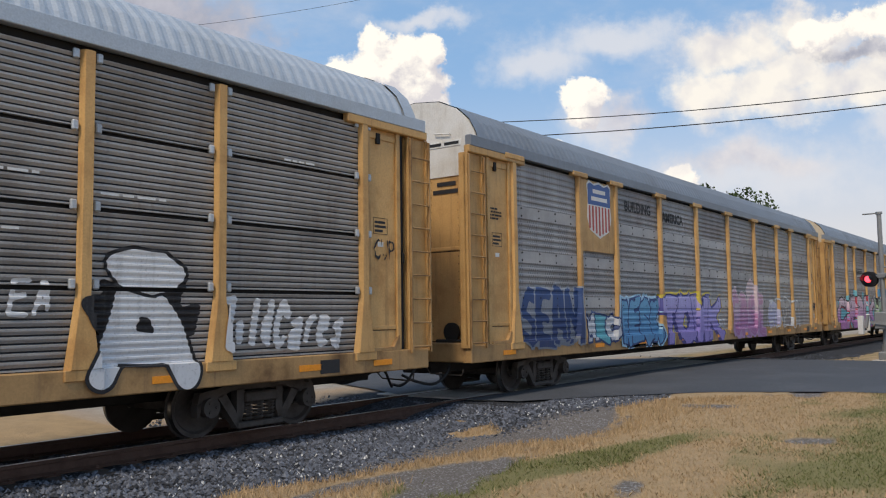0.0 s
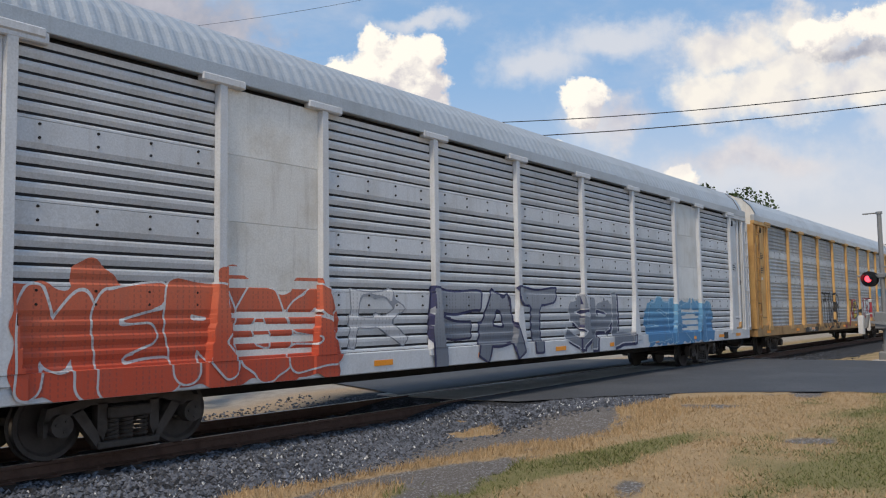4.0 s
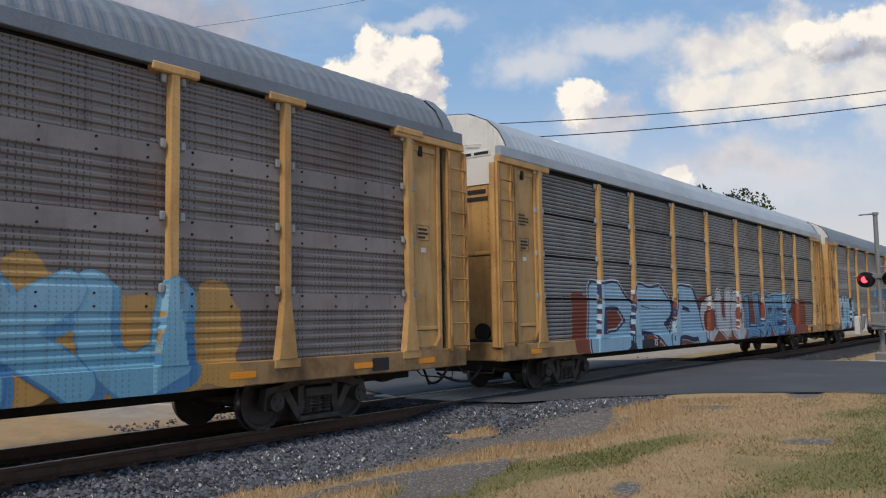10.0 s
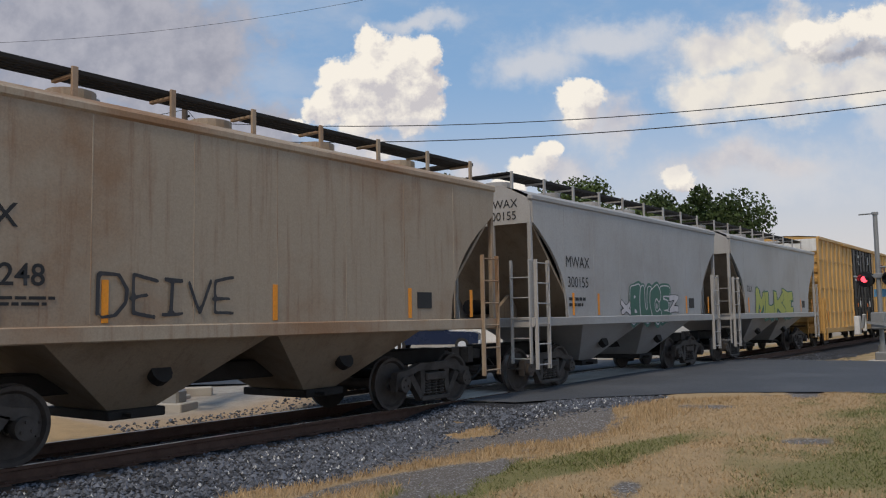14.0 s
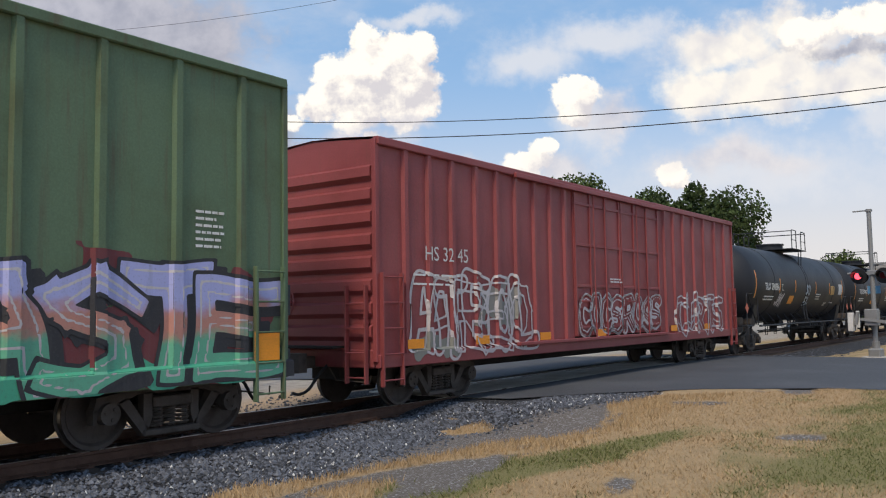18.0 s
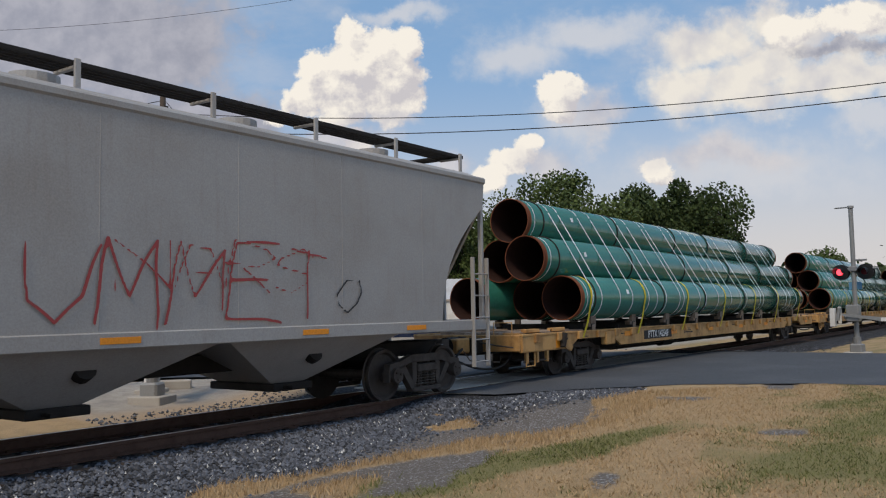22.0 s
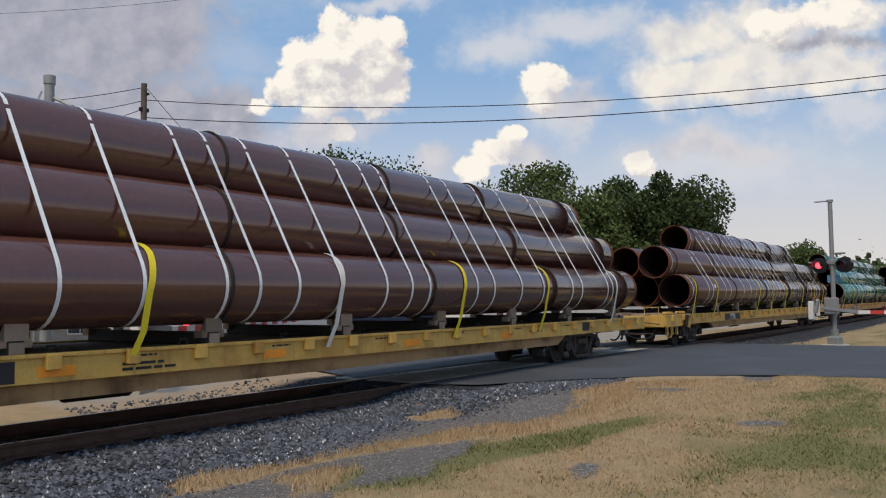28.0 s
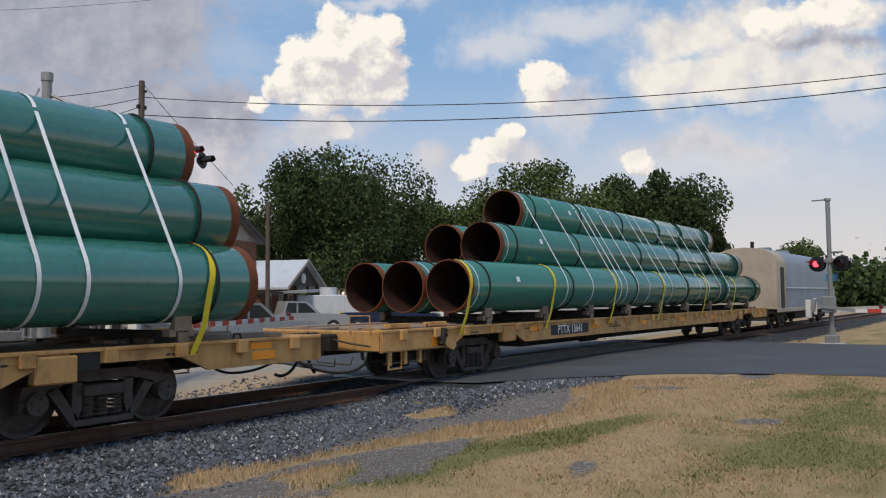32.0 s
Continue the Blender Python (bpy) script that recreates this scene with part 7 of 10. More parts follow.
    piece(RACK_E, "ACE", 18.4, 20.0, 1.3, 2.2, SP_WHITE, SP_BLACK, hw=0.09, edge=0.02, wob=0.03, seed=44, lift=0.003)
    patch(RACK_E, 13.55, 14.0, 0.8, 0.96, SP_CRIMSON, seed=45)
    patch(RACK_E, 14.42, 14.78, 0.85, 1.3, SP_CRIMSON, seed=46, rough=0.04)
    tag(RACK_E, "TTX", 18.6, 19.4, 0.82, 1.0, SP_RUST, w=0.022, seed=48)
    panel_board(RACK_E, 25.5, 0.88, 0.5, 0.3, MARK_BLACK)
    part("stencil_ring", Geo().tube([(8.3 + 0.16 * math.cos(t), -1.512, 0.9 + 0.14 * math.sin(t)) for t in [i * 0.393 for i in range(16)]], 0.008, 4, close=True), MARK_BLACK, RACK_E)
    # F
    patch(RACK_F, 1.75, 5.8, 0.8, 2.0, SP_WHITE, seed=51, rough=0.08, lobes=((2.6, 2.1, 0.3), (4.3, 2.15, 0.35)))
    piece(RACK_F, "AMS", 1.75, 5.7, 0.78, 2.2, (SP_WHITE, SP_CREAM), SP_NAVY, hw=0.2, edge=0.045, seed=51, lift=0.003, shadow=SP_BLACK, drop=(-0.1, -0.05), lap=1.15)
    patch(RACK_F, 6.55, 11.3, 1.5, 2.15, SP_LILAC, seed=52, rough=0.06)
    piece(RACK_F, "LTUM", 6.5, 11.9, 0.74, 2.2, SP_FROST, SP_NAVY, hw=0.2, edge=0.03, seed=52, halo=SP_WHITE, lift=0.003, shadow=SP_GREY, lap=1.2)
    piece(RACK_F, "DAP", 12.0, 16.2, 0.74, 2.12, SP_WHITE, SP_NAVY, hw=0.2, edge=0.04, seed=53, halo=SP_WHITE, shadow=SP_GREY, lap=1.2, block=False)
    piece(RACK_F, "KUSR", 17.2, 21.3, 0.78, 1.75, SP_GREY, SP_MINT, hw=0.15, edge=0.05, seed=54, block=False, shadow=SP_BLACK, lap=1.15)
    shield(RACK_F, 5.45, 4.0, 1.2, 1.4, (4.5, 6.25))
    # G
    patch(RACK_G, 5.4, 14.9, 0.74, 2.0, SP_OCHRE, seed=61, rough=0.05, lobes=((4.95, 2.2, 0.2), (5.3, 1.85, 0.28), (6.5, 2.2, 0.24), (7.6, 2.35, 0.28), (8.2, 2.2, 0.3), (9.8, 2.25, 0.25), (10.6, 2.2, 0.28), (12.0, 2.1, 0.28), (12.9, 2.25, 0.2), (13.6, 2.1, 0.22), (14.6, 1.9, 0.25)))
    patch(RACK_G, 15.0, 21.2, 0.74, 1.9, SP_OCHRE, seed=64, rough=0.06, lobes=((15.4, 1.95, 0.25), (18.3, 2.1, 0.28), (20.8, 1.9, 0.25)))
    piece(RACK_G, "NYST", 7.15, 13.5, 0.73, 2.25, SP_AQUA, SP_DEEP, hw=0.25, edge=0.024, seed=62, lift=0.003, shadow=SP_BLUE, drop=(0.14, -0.12), lap=1.22, halo=SP_SKY)
    piece(RACK_G, "DIKU", 14.9, 20.3, 0.73, 2.22, SP_AQUA, SP_BLUE, hw=0.24, edge=0.028, seed=63, lift=0.003, shadow=SP_BLUE, drop=(0.1, -0.1), lap=1.15, block=False)
    tag(RACK_G, "WK", 4.6, 5.4, 1.95, 2.25, SP_LIME, w=0.02, seed=65)
    tag(RACK_G, "SEVANS", 0.3, 1.9, 0.78, 1.0, SP_RUST, w=0.02, seed=66)
    g = Geo()
    for i, (a, b) in enumerate(((6.5, 8.0), (6.6, 8.1), (6.8, 8.2))):
        g.box(a, b, -1.447, -1.446, 3.82 - i * 0.13, 3.76 - i * 0.13)
    g.box(7.9, 8.5, -1.448, -1.446, 3.8, 3.55)
    for i in range(2):
        g.box(7.7, 8.75, -1.447, -1.446, 3.32 - i * 0.18, 3.2 - i * 0.18)
    part("emblem", g, SP_BLACK, RACK_G, "dark striped company emblem")
    lettering(RACK_G, "NS 171621", 6.0, 0.88, 0.26, MARK_BLACK, y=-1.545, bold=0.004)
    # H
    patch(RACK_H, 3.0, 23.4, 0.73, 2.1, SP_RUST, seed=70, rough=0.04)
    piece(RACK_H, "DRA", 3.9, 11.1, 0.6, 2.36, SP_SKY, SP_NAVY, hw=0.3, edge=0.06, seed=71, halo=SP_WHITE, lift=0.003, shadow=SP_NAVY, drop=(0.12, -0.05), lap=1.12, block=False, jump=0.0, shake=0.03)
    piece(RACK_H, "C", 11.0, 12.4, 0.78, 2.15, SP_WHITE, SP_BLACK, hw=0.17, edge=0.03, seed=72, block=False, lift=0.003)
    piece(RACK_H, "UO", 12.5, 15.2, 0.76, 2.3, SP_WHITE, SP_BLACK, hw=0.24, edge=0.03, seed=74, block=False, lift=0.003, halo=SP_WHITE)
    piece(RACK_H, "LUREK", 15.5, 21.2, 0.76, 2.2, SP_BLUE, SP_NAVY, hw=0.19, edge=0.045, seed=73, lift=0.003, halo=SP_SKY, shadow=SP_NAVY, shine=SP_SKY, lap=1.15)
    lettering(RACK_H, "2020", 10.1, 0.85, 0.14, SP_DEEP, y=-1.535)
    panel_board(RACK_H, 6.8, 0.85, 1.8, 0.22, MARK_BLACK, -1.53)
    lettering(RACK_H, "75", 7.45, 0.85, 0.24, MARK_WHITE, y=-1.536, bold=0.004)
    # I
    piece(RACK_I, "IXM", 1.75, 4.75, 0.8, 2.25, SP_SKY, SP_BLACK, hw=0.22, edge=0.06, seed=81, shadow=SP_BLACK, drop=(0.12, -0.1), lap=1.15)
    piece(RACK_I, "EL", 4.7, 5.5, 1.55, 2.15, SP_SKY, SP_BLACK, hw=0.09, edge=0.04, seed=82)
    tag(RACK_I, "AREN", 5.2, 6.2, 1.1, 1.45, SP_BLACK, w=0.02, seed=83)
    piece(RACK_I, "O", 7.0, 7.65, 1.7, 2.05, SP_GREY, SP_WHITE, hw=0.06, edge=0.02, seed=80, block=False, hollow=True)
    piece(RACK_I, "UO", 7.3, 9.1, 1.1, 1.85, SP_GREY, SP_WHITE, hw=0.13, edge=0.022, seed=84, block=False, hollow=True)
    piece(RACK_I, "TMES", 9.45, 11.8, 1.06, 1.8, SP_TEALGREY, SP_WHITE, hw=0.11, edge=0.025, seed=85, shadow=SP_NAVY, lap=1.15)
    patch(RACK_I, 13.0, 13.7, 1.1, 1.75, SP_SKY, seed=86, rough=0.1)
    tag(RACK_I, "REMS", 12.9, 13.9, 1.95, 2.2, SP_WHITE, w=0.02, seed=86)
    piece(RACK_I, "TOISO", 14.9, 19.5, 0.85, 2.05, SP_LILAC, SP_WHITE, hw=0.2, edge=0.06, seed=87, block=False, halo=SP_WHITE, shadow=SP_LILAC, lap=1.2)
    tag(RACK_I, "CON", 17.4, 18.2, 2.02, 2.25, SP_WHITE, w=0.02, seed=88)
    tag(RACK_I, "UNTM", 20.4, 21.6, 1.75, 2.0, SP_WHITE, w=0.025, seed=87)
    tag(RACK_I, "SERIL", 20.5, 21.7, 1.4, 1.66, SP_WHITE, w=0.022, seed=88)
    tag(RACK_I, "OVDU", 22.5, 23.5, 1.7, 1.95, SP_BLACK, w=0.022, seed=89)
    tag(RACK_I, "JDERS", 22.4, 23.6, 1.2, 1.6, SP_WHITE, w=0.028, seed=90)
    tag(RACK_I, "NOTE", 14.8, 16.0, 0.8, 1.0, SP_WHITE, w=0.02, seed=91)
    em = Geo()
    for i in range(3):
        x = 7.1 + i * 0.56
        em.prism([(x, 3.36), (x + 0.08, 3.28), (x + 0.42, 3.28), (x + 0.42, 3.42), (x + 0.15, 3.42), (x + 0.15, 3.66), (x + 0.42, 3.66), (x + 0.42, 3.8), (x + 0.08, 3.8), (x, 3.72)], -1.452, -1.445)
    em.box(6.95, 8.7, -1.448, -1.445, 3.1, 3.17)
    part("emblem", em, YELLOW, RACK_I, "yellow block emblem above a bar")
    # hoppers
    tag(HOP_J, "DEIVE", 2.9, 4.9, 1.66, 2.15, SP_INK, "flat", 0.022, seed=91)
    lettering(HOP_J, "TILX", 1.6, 2.75, 0.36, MARK_BLACK, y=-1.508, bold=0.004)
    lettering(HOP_J, "2248", 1.95, 2.12, 0.34, MARK_BLACK, y=-1.508, bold=0.004)
    bars(HOP_J, 2.1, 1.9, 0.7, 2, MARK_BLACK, y=-1.508)
    for hp, up, down in ((HOP_K, "MWAX", "300155"), (HOP_Q, "NDYX", "849421")):
        for k, body in enumerate((up, down)):
            part("lettering", text_mesh(body, 0.26, MARK_BLACK), None, hp, m=pose(0.02, -0.75, 3.98 - 0.26 * k, 0, 0, -90))
    lettering(HOP_K, "MWAX", 2.0, 2.78, 0.36, MARK_BLACK, y=-1.508)
    lettering(HOP_K, "300155", 2.0, 2.33, 0.34, MARK_BLACK, y=-1.508)
    bars(HOP_K, 2.0, 2.0, 0.9, 2, MARK_BLACK, y=-1.508, gap=0.13, h=0.07)
    piece(HOP_K, "BUCE", 4.8, 7.3, 1.4, 2.34, SP_DGREEN, SP_CHALK, "flat", hw=0.13, edge=0.035, seed=92, halo=SP_DGREEN, block=False, lap=1.2)
    piece(HOP_K, "X", 4.25, 4.8, 1.62, 1.95, SP_CHALK, SP_INK, "flat", hw=0.06, edge=0.02, seed=93)
    piece(HOP_K, "Z", 7.35, 7.95, 1.62, 2.1, SP_CHALK, SP_INK, "flat", hw=0.07, edge=0.02, seed=94)
    piece(HOP_L, "MUKE", 2.6, 7.2, 1.42, 2.35, SP_LIME, SP_DGREEN, "flat", hw=0.16, edge=0.04, seed=95, shadow=SP_DGREEN, lap=1.2)
    lettering(HOP_L, "TILX", 1.9, 2.4, 0.3, MARK_BLACK, y=-1.508)
    for hp in (HOP_J, HOP_K, HOP_L):
        for x in (1.75, 3.0, 5.6, 8.6, 10.4):
            reflector(hp, x, 1.85, 0.09, 0.5, -1.508)
        panel_board(hp, 9.0, 1.9, 0.4, 0.28, MARK_BLACK, -1.506)
    for k, z in enumerate((2.66, 2.2)):
        panel_board(HOP_Q, 2.05, z, 1.15, 0.32, MARK_BLACK, -1.506)
        lettering(HOP_Q, ("NDYX", "849421")[k], 2.05, z, 0.3, MARK_WHITE, y=-1.512, bold=0.003)
    bars(HOP_Q, 2.0, 1.95, 0.9, 3, MARK_BLACK, y=-1.508)
    tag(HOP_Q, "NWERS", 3.9, 6.4, 1.5, 2.05, SP_INK, "flat", 0.022, seed=96)
    tag(HOP_Q, "UMMET", 7.4, 12.3, 1.5, 2.5, SP_SCARLET, "flat", 0.018, seed=97)
    tag(HOP_Q, "NARS", 8.6, 12.0, 1.9, 2.55, SP_SCARLET, "flat", 0.012, seed=98)
    tag(HOP_Q, "O", 12.5, 13.1, 1.6, 2.1, SP_INK, "flat", 0.015, seed=99)
    for x in (1.6, 5.2, 8.7, 12.0, 14.5):
        reflector(HOP_Q, x, 1.3, 0.55, 0.08, -1.535)
    # yellow box car
    STOPS[BOX_M.name] = ()
    plum = material("emblem_plum", (0.14, 0.035, 0.06), 0.6, amount=0.4)
    em = Geo().prism([(14.35, 4.22), (15.45, 4.22), (15.45, 4.02), (15.02, 4.02), (15.02, 3.55), (14.8, 3.55), (14.8, 4.02), (14.35, 4.02)], -1.488, -1.486)
    em.prism([(15.55, 4.22), (15.8, 4.22), (16.25, 3.55), (16.0, 3.55)], -1.488, -1.486).prism([(16.0, 4.22), (16.25, 4.22), (15.8, 3.55), (15.55, 3.55)], -1.4885, -1.4865)
    part("emblem", em, plum, BOX_M, "faded plum-coloured company emblem")
    lettering(BOX_M, "RAILCAR POOLING EXPERTS", 15.2, 3.24, 0.41, MARK_BLACK, y=-1.488)
    for x, z, w, n in ((8.4, 4.5, 0.6, 3), (8.35, 4.15, 0.7, 3), (10.8, 4.45, 0.6, 6), (7.6, 3.35, 0.7, 4), (10.0, 3.2, 0.7, 4), (15.6, 2.45, 0.6, 2), (14.5, 2.5, 0.7, 1)):
        bars(BOX_M, x, z, w, n, MARK_WHITE if x < 12 else MARK_BLACK, y=-1.514 if x < 12 else -1.489)
    lettering(BOX_M, "CLOSE THIS DOOR", 8.4, 4.62, 0.1, MARK_WHITE, y=-1.516)
    for x in (8.35, 10.8):
        panel_board(BOX_M, x, 1.95, 0.26, 0.32, MARK_WHITE, -1.514)
        panel_board(BOX_M, x - 0.6, 1.9, 0.2, 0.2, material("label_orange", (0.8, 0.2, 0.03), 0.5, amount=0.2), -1.514)
        lettering(BOX_M, "ASO", x + 0.05, 2.22, 0.14, MARK_WHITE, y=-1.516)
    for x in (1.2, 4.4, 6.9, 9.9, 12.3, 15.9, 17.75):
        reflector(BOX_M, x, 1.35, 0.12, 0.5, -1.49 if not 7 < x < 12 else -1.515)
    panel_board(BOX_M, 16.8, 2.6, 0.5, 0.3, MARK_BLACK, -1.489)
    panel_board(BOX_M, 17.9, 2.5, 0.45, 0.2, ORANGE, -1.489)
    # green box car
    STOPS[BOX_N.name] = (0.73, 1.5, 2.25, 2.97, 3.75, 4.49, 5.23, 10.4, 11.4, 12.4, 13.46, 14.5)
    patch(BOX_N, 0.75, 7.6, 0.8, 1.9, SP_DRIED, kb, seed=100, rough=0.12, lobes=((1.0, 1.8, 0.3), (3.6, 2.3, 0.3), (5.8, 2.2, 0.35), (7.2, 2.0, 0.4)))
    patch(BOX_N, 9.5, 15.0, 0.8, 1.9, SP_DRIED, kb, seed=101, rough=0.12, lobes=((10.0, 2.0, 0.3), (12.5, 2.1, 0.4), (14.4, 1.9, 0.3)))
    patch(BOX_N, 1.0, 7.5, 0.77, 1.15, SP_TEAL, kb, seed=102, rough=0.06, lift=0.001)
    patch(BOX_N, 9.5, 15.1, 0.77, 1.1, SP_TEAL, kb, seed=103, rough=0.06, lift=0.001)
    piece(BOX_N, "KANEK", 1.2, 7.4, 0.8, 2.35, SP_WILD, SP_INK, kb, hw=0.17, edge=0.05, seed=101, shadow=SP_INK, drop=(0.16, -0.12), lap=1.3, shake=0.09, lift=0.004, shine=SP_CHALK)
    piece(BOX_N, "S", 4.1, 5.0, 1.7, 2.65, SP_PERI, SP_INK, kb, hw=0.14, edge=0.04, seed=105, block=False, lift=0.014)
    piece(BOX_N, "MASTE", 9.6, 15.0, 0.82, 2.2, SP_WILD, SP_INK, kb, hw=0.16, edge=0.05, seed=104, shadow=SP_INK, drop=(0.16, -0.12), lap=1.28, shake=0.09, lift=0.004, shine=SP_CHALK)
    tag(BOX_N, "NS", 3.55, 4.0, 2.62, 2.85, SP_CHALK, kb, 0.02, seed=106)
    tag(BOX_N, "GRID", 3.4, 4.15, 2.38, 2.58, SP_CHALK, kb, 0.02, seed=107)
    ring = Geo()
    for a in range(32):
        t0, t1 = a * math.pi / 16, (a + 1) * math.pi / 16
        ring.prism([(0.84 + r * 0.5 * math.cos(t), 3.68 + r * 0.55 * math.sin(t)) for r, t in ((1.06, t0), (1.06, t1), (0.9, t1), (0.9, t0))], -1.5155, -1.5145)
    for k in range(3):
        for sg in (-1, 1):
            ring.prism([(0.84 + sg * 0.04, 3.98 - k * 0.2), (0.84 + sg * 0.32, 3.76 - k * 0.2), (0.84 + sg * 0.26, 3.68 - k * 0.2), (0.84 + sg * 0.04, 3.84 - k * 0.2)], -1.5155, -1.5145)
    ring.box(0.8, 0.88, -1.516, -1.515, 3.16, 4.14)
    part("emblem", ring, MARK_WHITE, BOX_N, "white ring emblem with a plain fir shape")
    lettering(BOX_N, "IB  T", 1.45, 2.32, 0.3, MARK_WHITE, y=-1.458)
    lettering(BOX_N, "18 659", 1.6, 1.9, 0.3, MARK_WHITE, y=-1.458)
    bars(BOX_N, 9.0, 2.95, 0.8, 3, MARK_WHITE, y=-1.475)
    bars(BOX_N, 14.0, 3.0, 0.5, 6, MARK_WHITE, y=-1.458, gap=0.09)
    for x in (0.4, 14.9):
        reflector(BOX_N, x, 1.2, 0.45, 0.4, -1.535)
    # red box car
    STOPS[BOX_O.name] = (0.75, 1.42, 2.12, 2.9, 3.63, 4.36, 5.1, 5.8, 6.45, 12.3, 13.0, 13.75, 14.6, 15.5, 16.5, 17.4)
    piece(BOX_O, "ATEOL", 0.85, 5.0, 0.86, 2.3, SP_CELADON, SP_CHALK, kb, hw=0.14, edge=0.03, seed=111, block=False, hollow=True, lap=1.2)
    piece(BOX_O, "AREO", 1.3, 4.9, 0.95, 2.2, SP_CELADON, SP_CHALK, kb, hw=0.1, edge=0.022, seed=112, lap=1.15, hollow=True, lift=0.004)
    patch(BOX_O, 0.95, 2.2, 0.9, 1.2, SP_CELADON, kb, seed=115, rough=0.12)
    patch(BOX_O, 3.0, 4.4, 1.4, 2.1, SP_CELADON, kb, seed=116, rough=0.2)
    for k, (a, b) in enumerate(((7.0, 9.25), (9.4, 11.7))):
        piece(BOX_O, ("COCS", "ROSS")[k], a, b, 1.05, 2.0, SP_CHALK, SP_CHALK, "door", hw=0.13, edge=0.028, seed=113 + k, block=False, hollow=True, lap=1.2)
        piece(BOX_O, ("COCS", "ROSS")[k], a, b, 1.05, 2.0, SP_CHALK, SP_CHALK, "door", hw=0.04, edge=0.016, seed=113 + k, block=False, hollow=True, lap=1.2)
    piece(BOX_O, "CURTS", 13.0, 17.0, 0.9, 2.05, SP_CELADON, SP_CHALK, kb, hw=0.1, edge=0.025, seed=114, hollow=True, block=False, lap=1.2)
    tag(BOX_O, "CRTS", 13.2, 16.8, 1.0, 1.9, SP_CHALK, kb, 0.03, seed=117)
    lettering(BOX_O, "HS 32 45", 1.9, 2.65, 0.36, MARK_WHITE, y=-1.516)
    bars(BOX_O, 1.7, 2.3, 1.6, 2, MARK_WHITE, y=-1.516, gap=0.16)
    bars(BOX_O, 9.0, 2.4, 0.7, 2, MARK_WHITE, y=-1.52)
    for x in (0.95, 3.0, 5.4, 8.1, 12.7, 15.4):
        reflector(BOX_O, x, 1.1, 0.45, 0.16, -1.518)
    # tank cars
    tag(TANK_1, "JMK", -4.6, -3.6, 1.7, 2.2, SP_CHALK, "tank", 0.04, 121, lean=0.3)
    tag(TANK_1, "SO", -0.25, 0.55, 2.15, 2.6, SP_CHALKBLUE, "tank", 0.045, 122)
    tag(TANK_1, "EL", -0.2, 0.6, 1.72, 2.12, SP_CHALKBLUE, "tank", 0.045, 123)


paint_train()


# ---- setting: ground, track, road ----
def ground_height(x, y):
    """Grass at rail height near the camera, falling to the foot of the ballast; level beyond the track."""
    road = max(0.0, min(1.0, min((x - 11.2) / 2.2, (33.0 - x) / 2.5, (8.0 - y) / 3.0)))
    if -0.2 < y < 0.2:
        base = -0.26
    base = -0.26
    if y < -2.4:
        k = min(1.0, (-2.4 - y) / 4.0)
        base = -0.30 + 0.26 * k * k * (3 - 2 * k)
    elif y < -1.3:
        base = -0.2 - 0.1 * (-1.3 - y) / 1.1
    elif y < 1.3:
        base = -0.2
    elif y < 2.6:
        base = -0.2 - 0.06 * (y - 1.3) / 1.3
    else:
        k = min(1.0, (y - 2.6) / 3.0)
        base = -0.26 + 0.2 * k - 0.2 * max(0.0, min(1.0, (y - 6.0) / 5.0))
    flat = -0.03
    return base + (flat - base) * road * road * (3 - 2 * road)


STRAWS = ((5.98, -3.62, 0.66, -0.21, 0.41, 0.48), (6.35, -4.75, 0.38, -0.23, 0.38, 0.35), (8.77, -4.21, 0.83, -0.33, 0.45, 0.31), (7.52, -3.95, 0.98, -0.16, 0.20, 0.17),
          (11.46, -2.52, 0.41, -0.51, 0.57, 0.39), (9.99, -4.83, 0.28, -0.48, 0.44, 0.25), (12.67, -5.06, 0.90, -0.41, 1.58, 0.68), (16.75, -4.82, 0.47, -0.87, 2.04, 0.68),
          (16.89, -7.22, 0.68, -1.23, 2.01, 0.38))
DIRTS = ((11.96, -3.82, 0.38, -0.66, 0.99, 0.55), (7.53, -4.76, 0.45, -0.26, 0.30, 0.23), (5.38, -4.46, 0.30, -0.19, 0.12, 0.14), (6.88, -4.06, 0.49, -0.06, 0.17, 0.15),
         (7.58, -6.96, 0.09, -0.15, 0.29, 0.13), (11.34, -7.60, 0.15, -0.24, 0.24, 0.06), (17.82, -6.09, 0.69, -0.28, 0.85, 0.21), (9.46, -4.67, 0.13, -0.22, 0.24, 0.15),
         (14.68, -5.32, 0.24, -0.42, 0.34, 0.12))
GREENS = ((6.65, -5.53, 0.69, -0.16, 0.57, 0.43), (7.94, -5.81, 0.59, -0.23, 0.42, 0.25), (9.11, -6.04, 0.75, -0.17, 0.43, 0.21), (10.36, -6.20, 0.76, -0.16, 0.44, 0.19),
          (12.90, -8.28, 0.42, -0.72, 3.23, 0.54), (9.68, -8.81, 0.33, -0.54, 1.28, 0.21))


def ballast_edge(x):
    """The y to which the crushed stone reaches on the near side."""
    if x < 10.6:
        return -2.35 - 0.25 * min(6.5, 10.6 - x)
    return -2.35 - 0.36 * min(5.0, x - 10.6)


def gravel(x, y):
    """How much the ground is crushed stone, 0 to 1."""
    n = 0.35 * noise.noise((x * 1.1, y * 1.7, 3.0)) + 0.25 * noise.noise((x * 3.5, y * 4.5, 6.0))
    g = (y - ballast_edge(x)) / 0.8 + 0.5 if y < 0 else (2.6 - y) / 1.0
    return max(0.0, min(1.0, g + n))


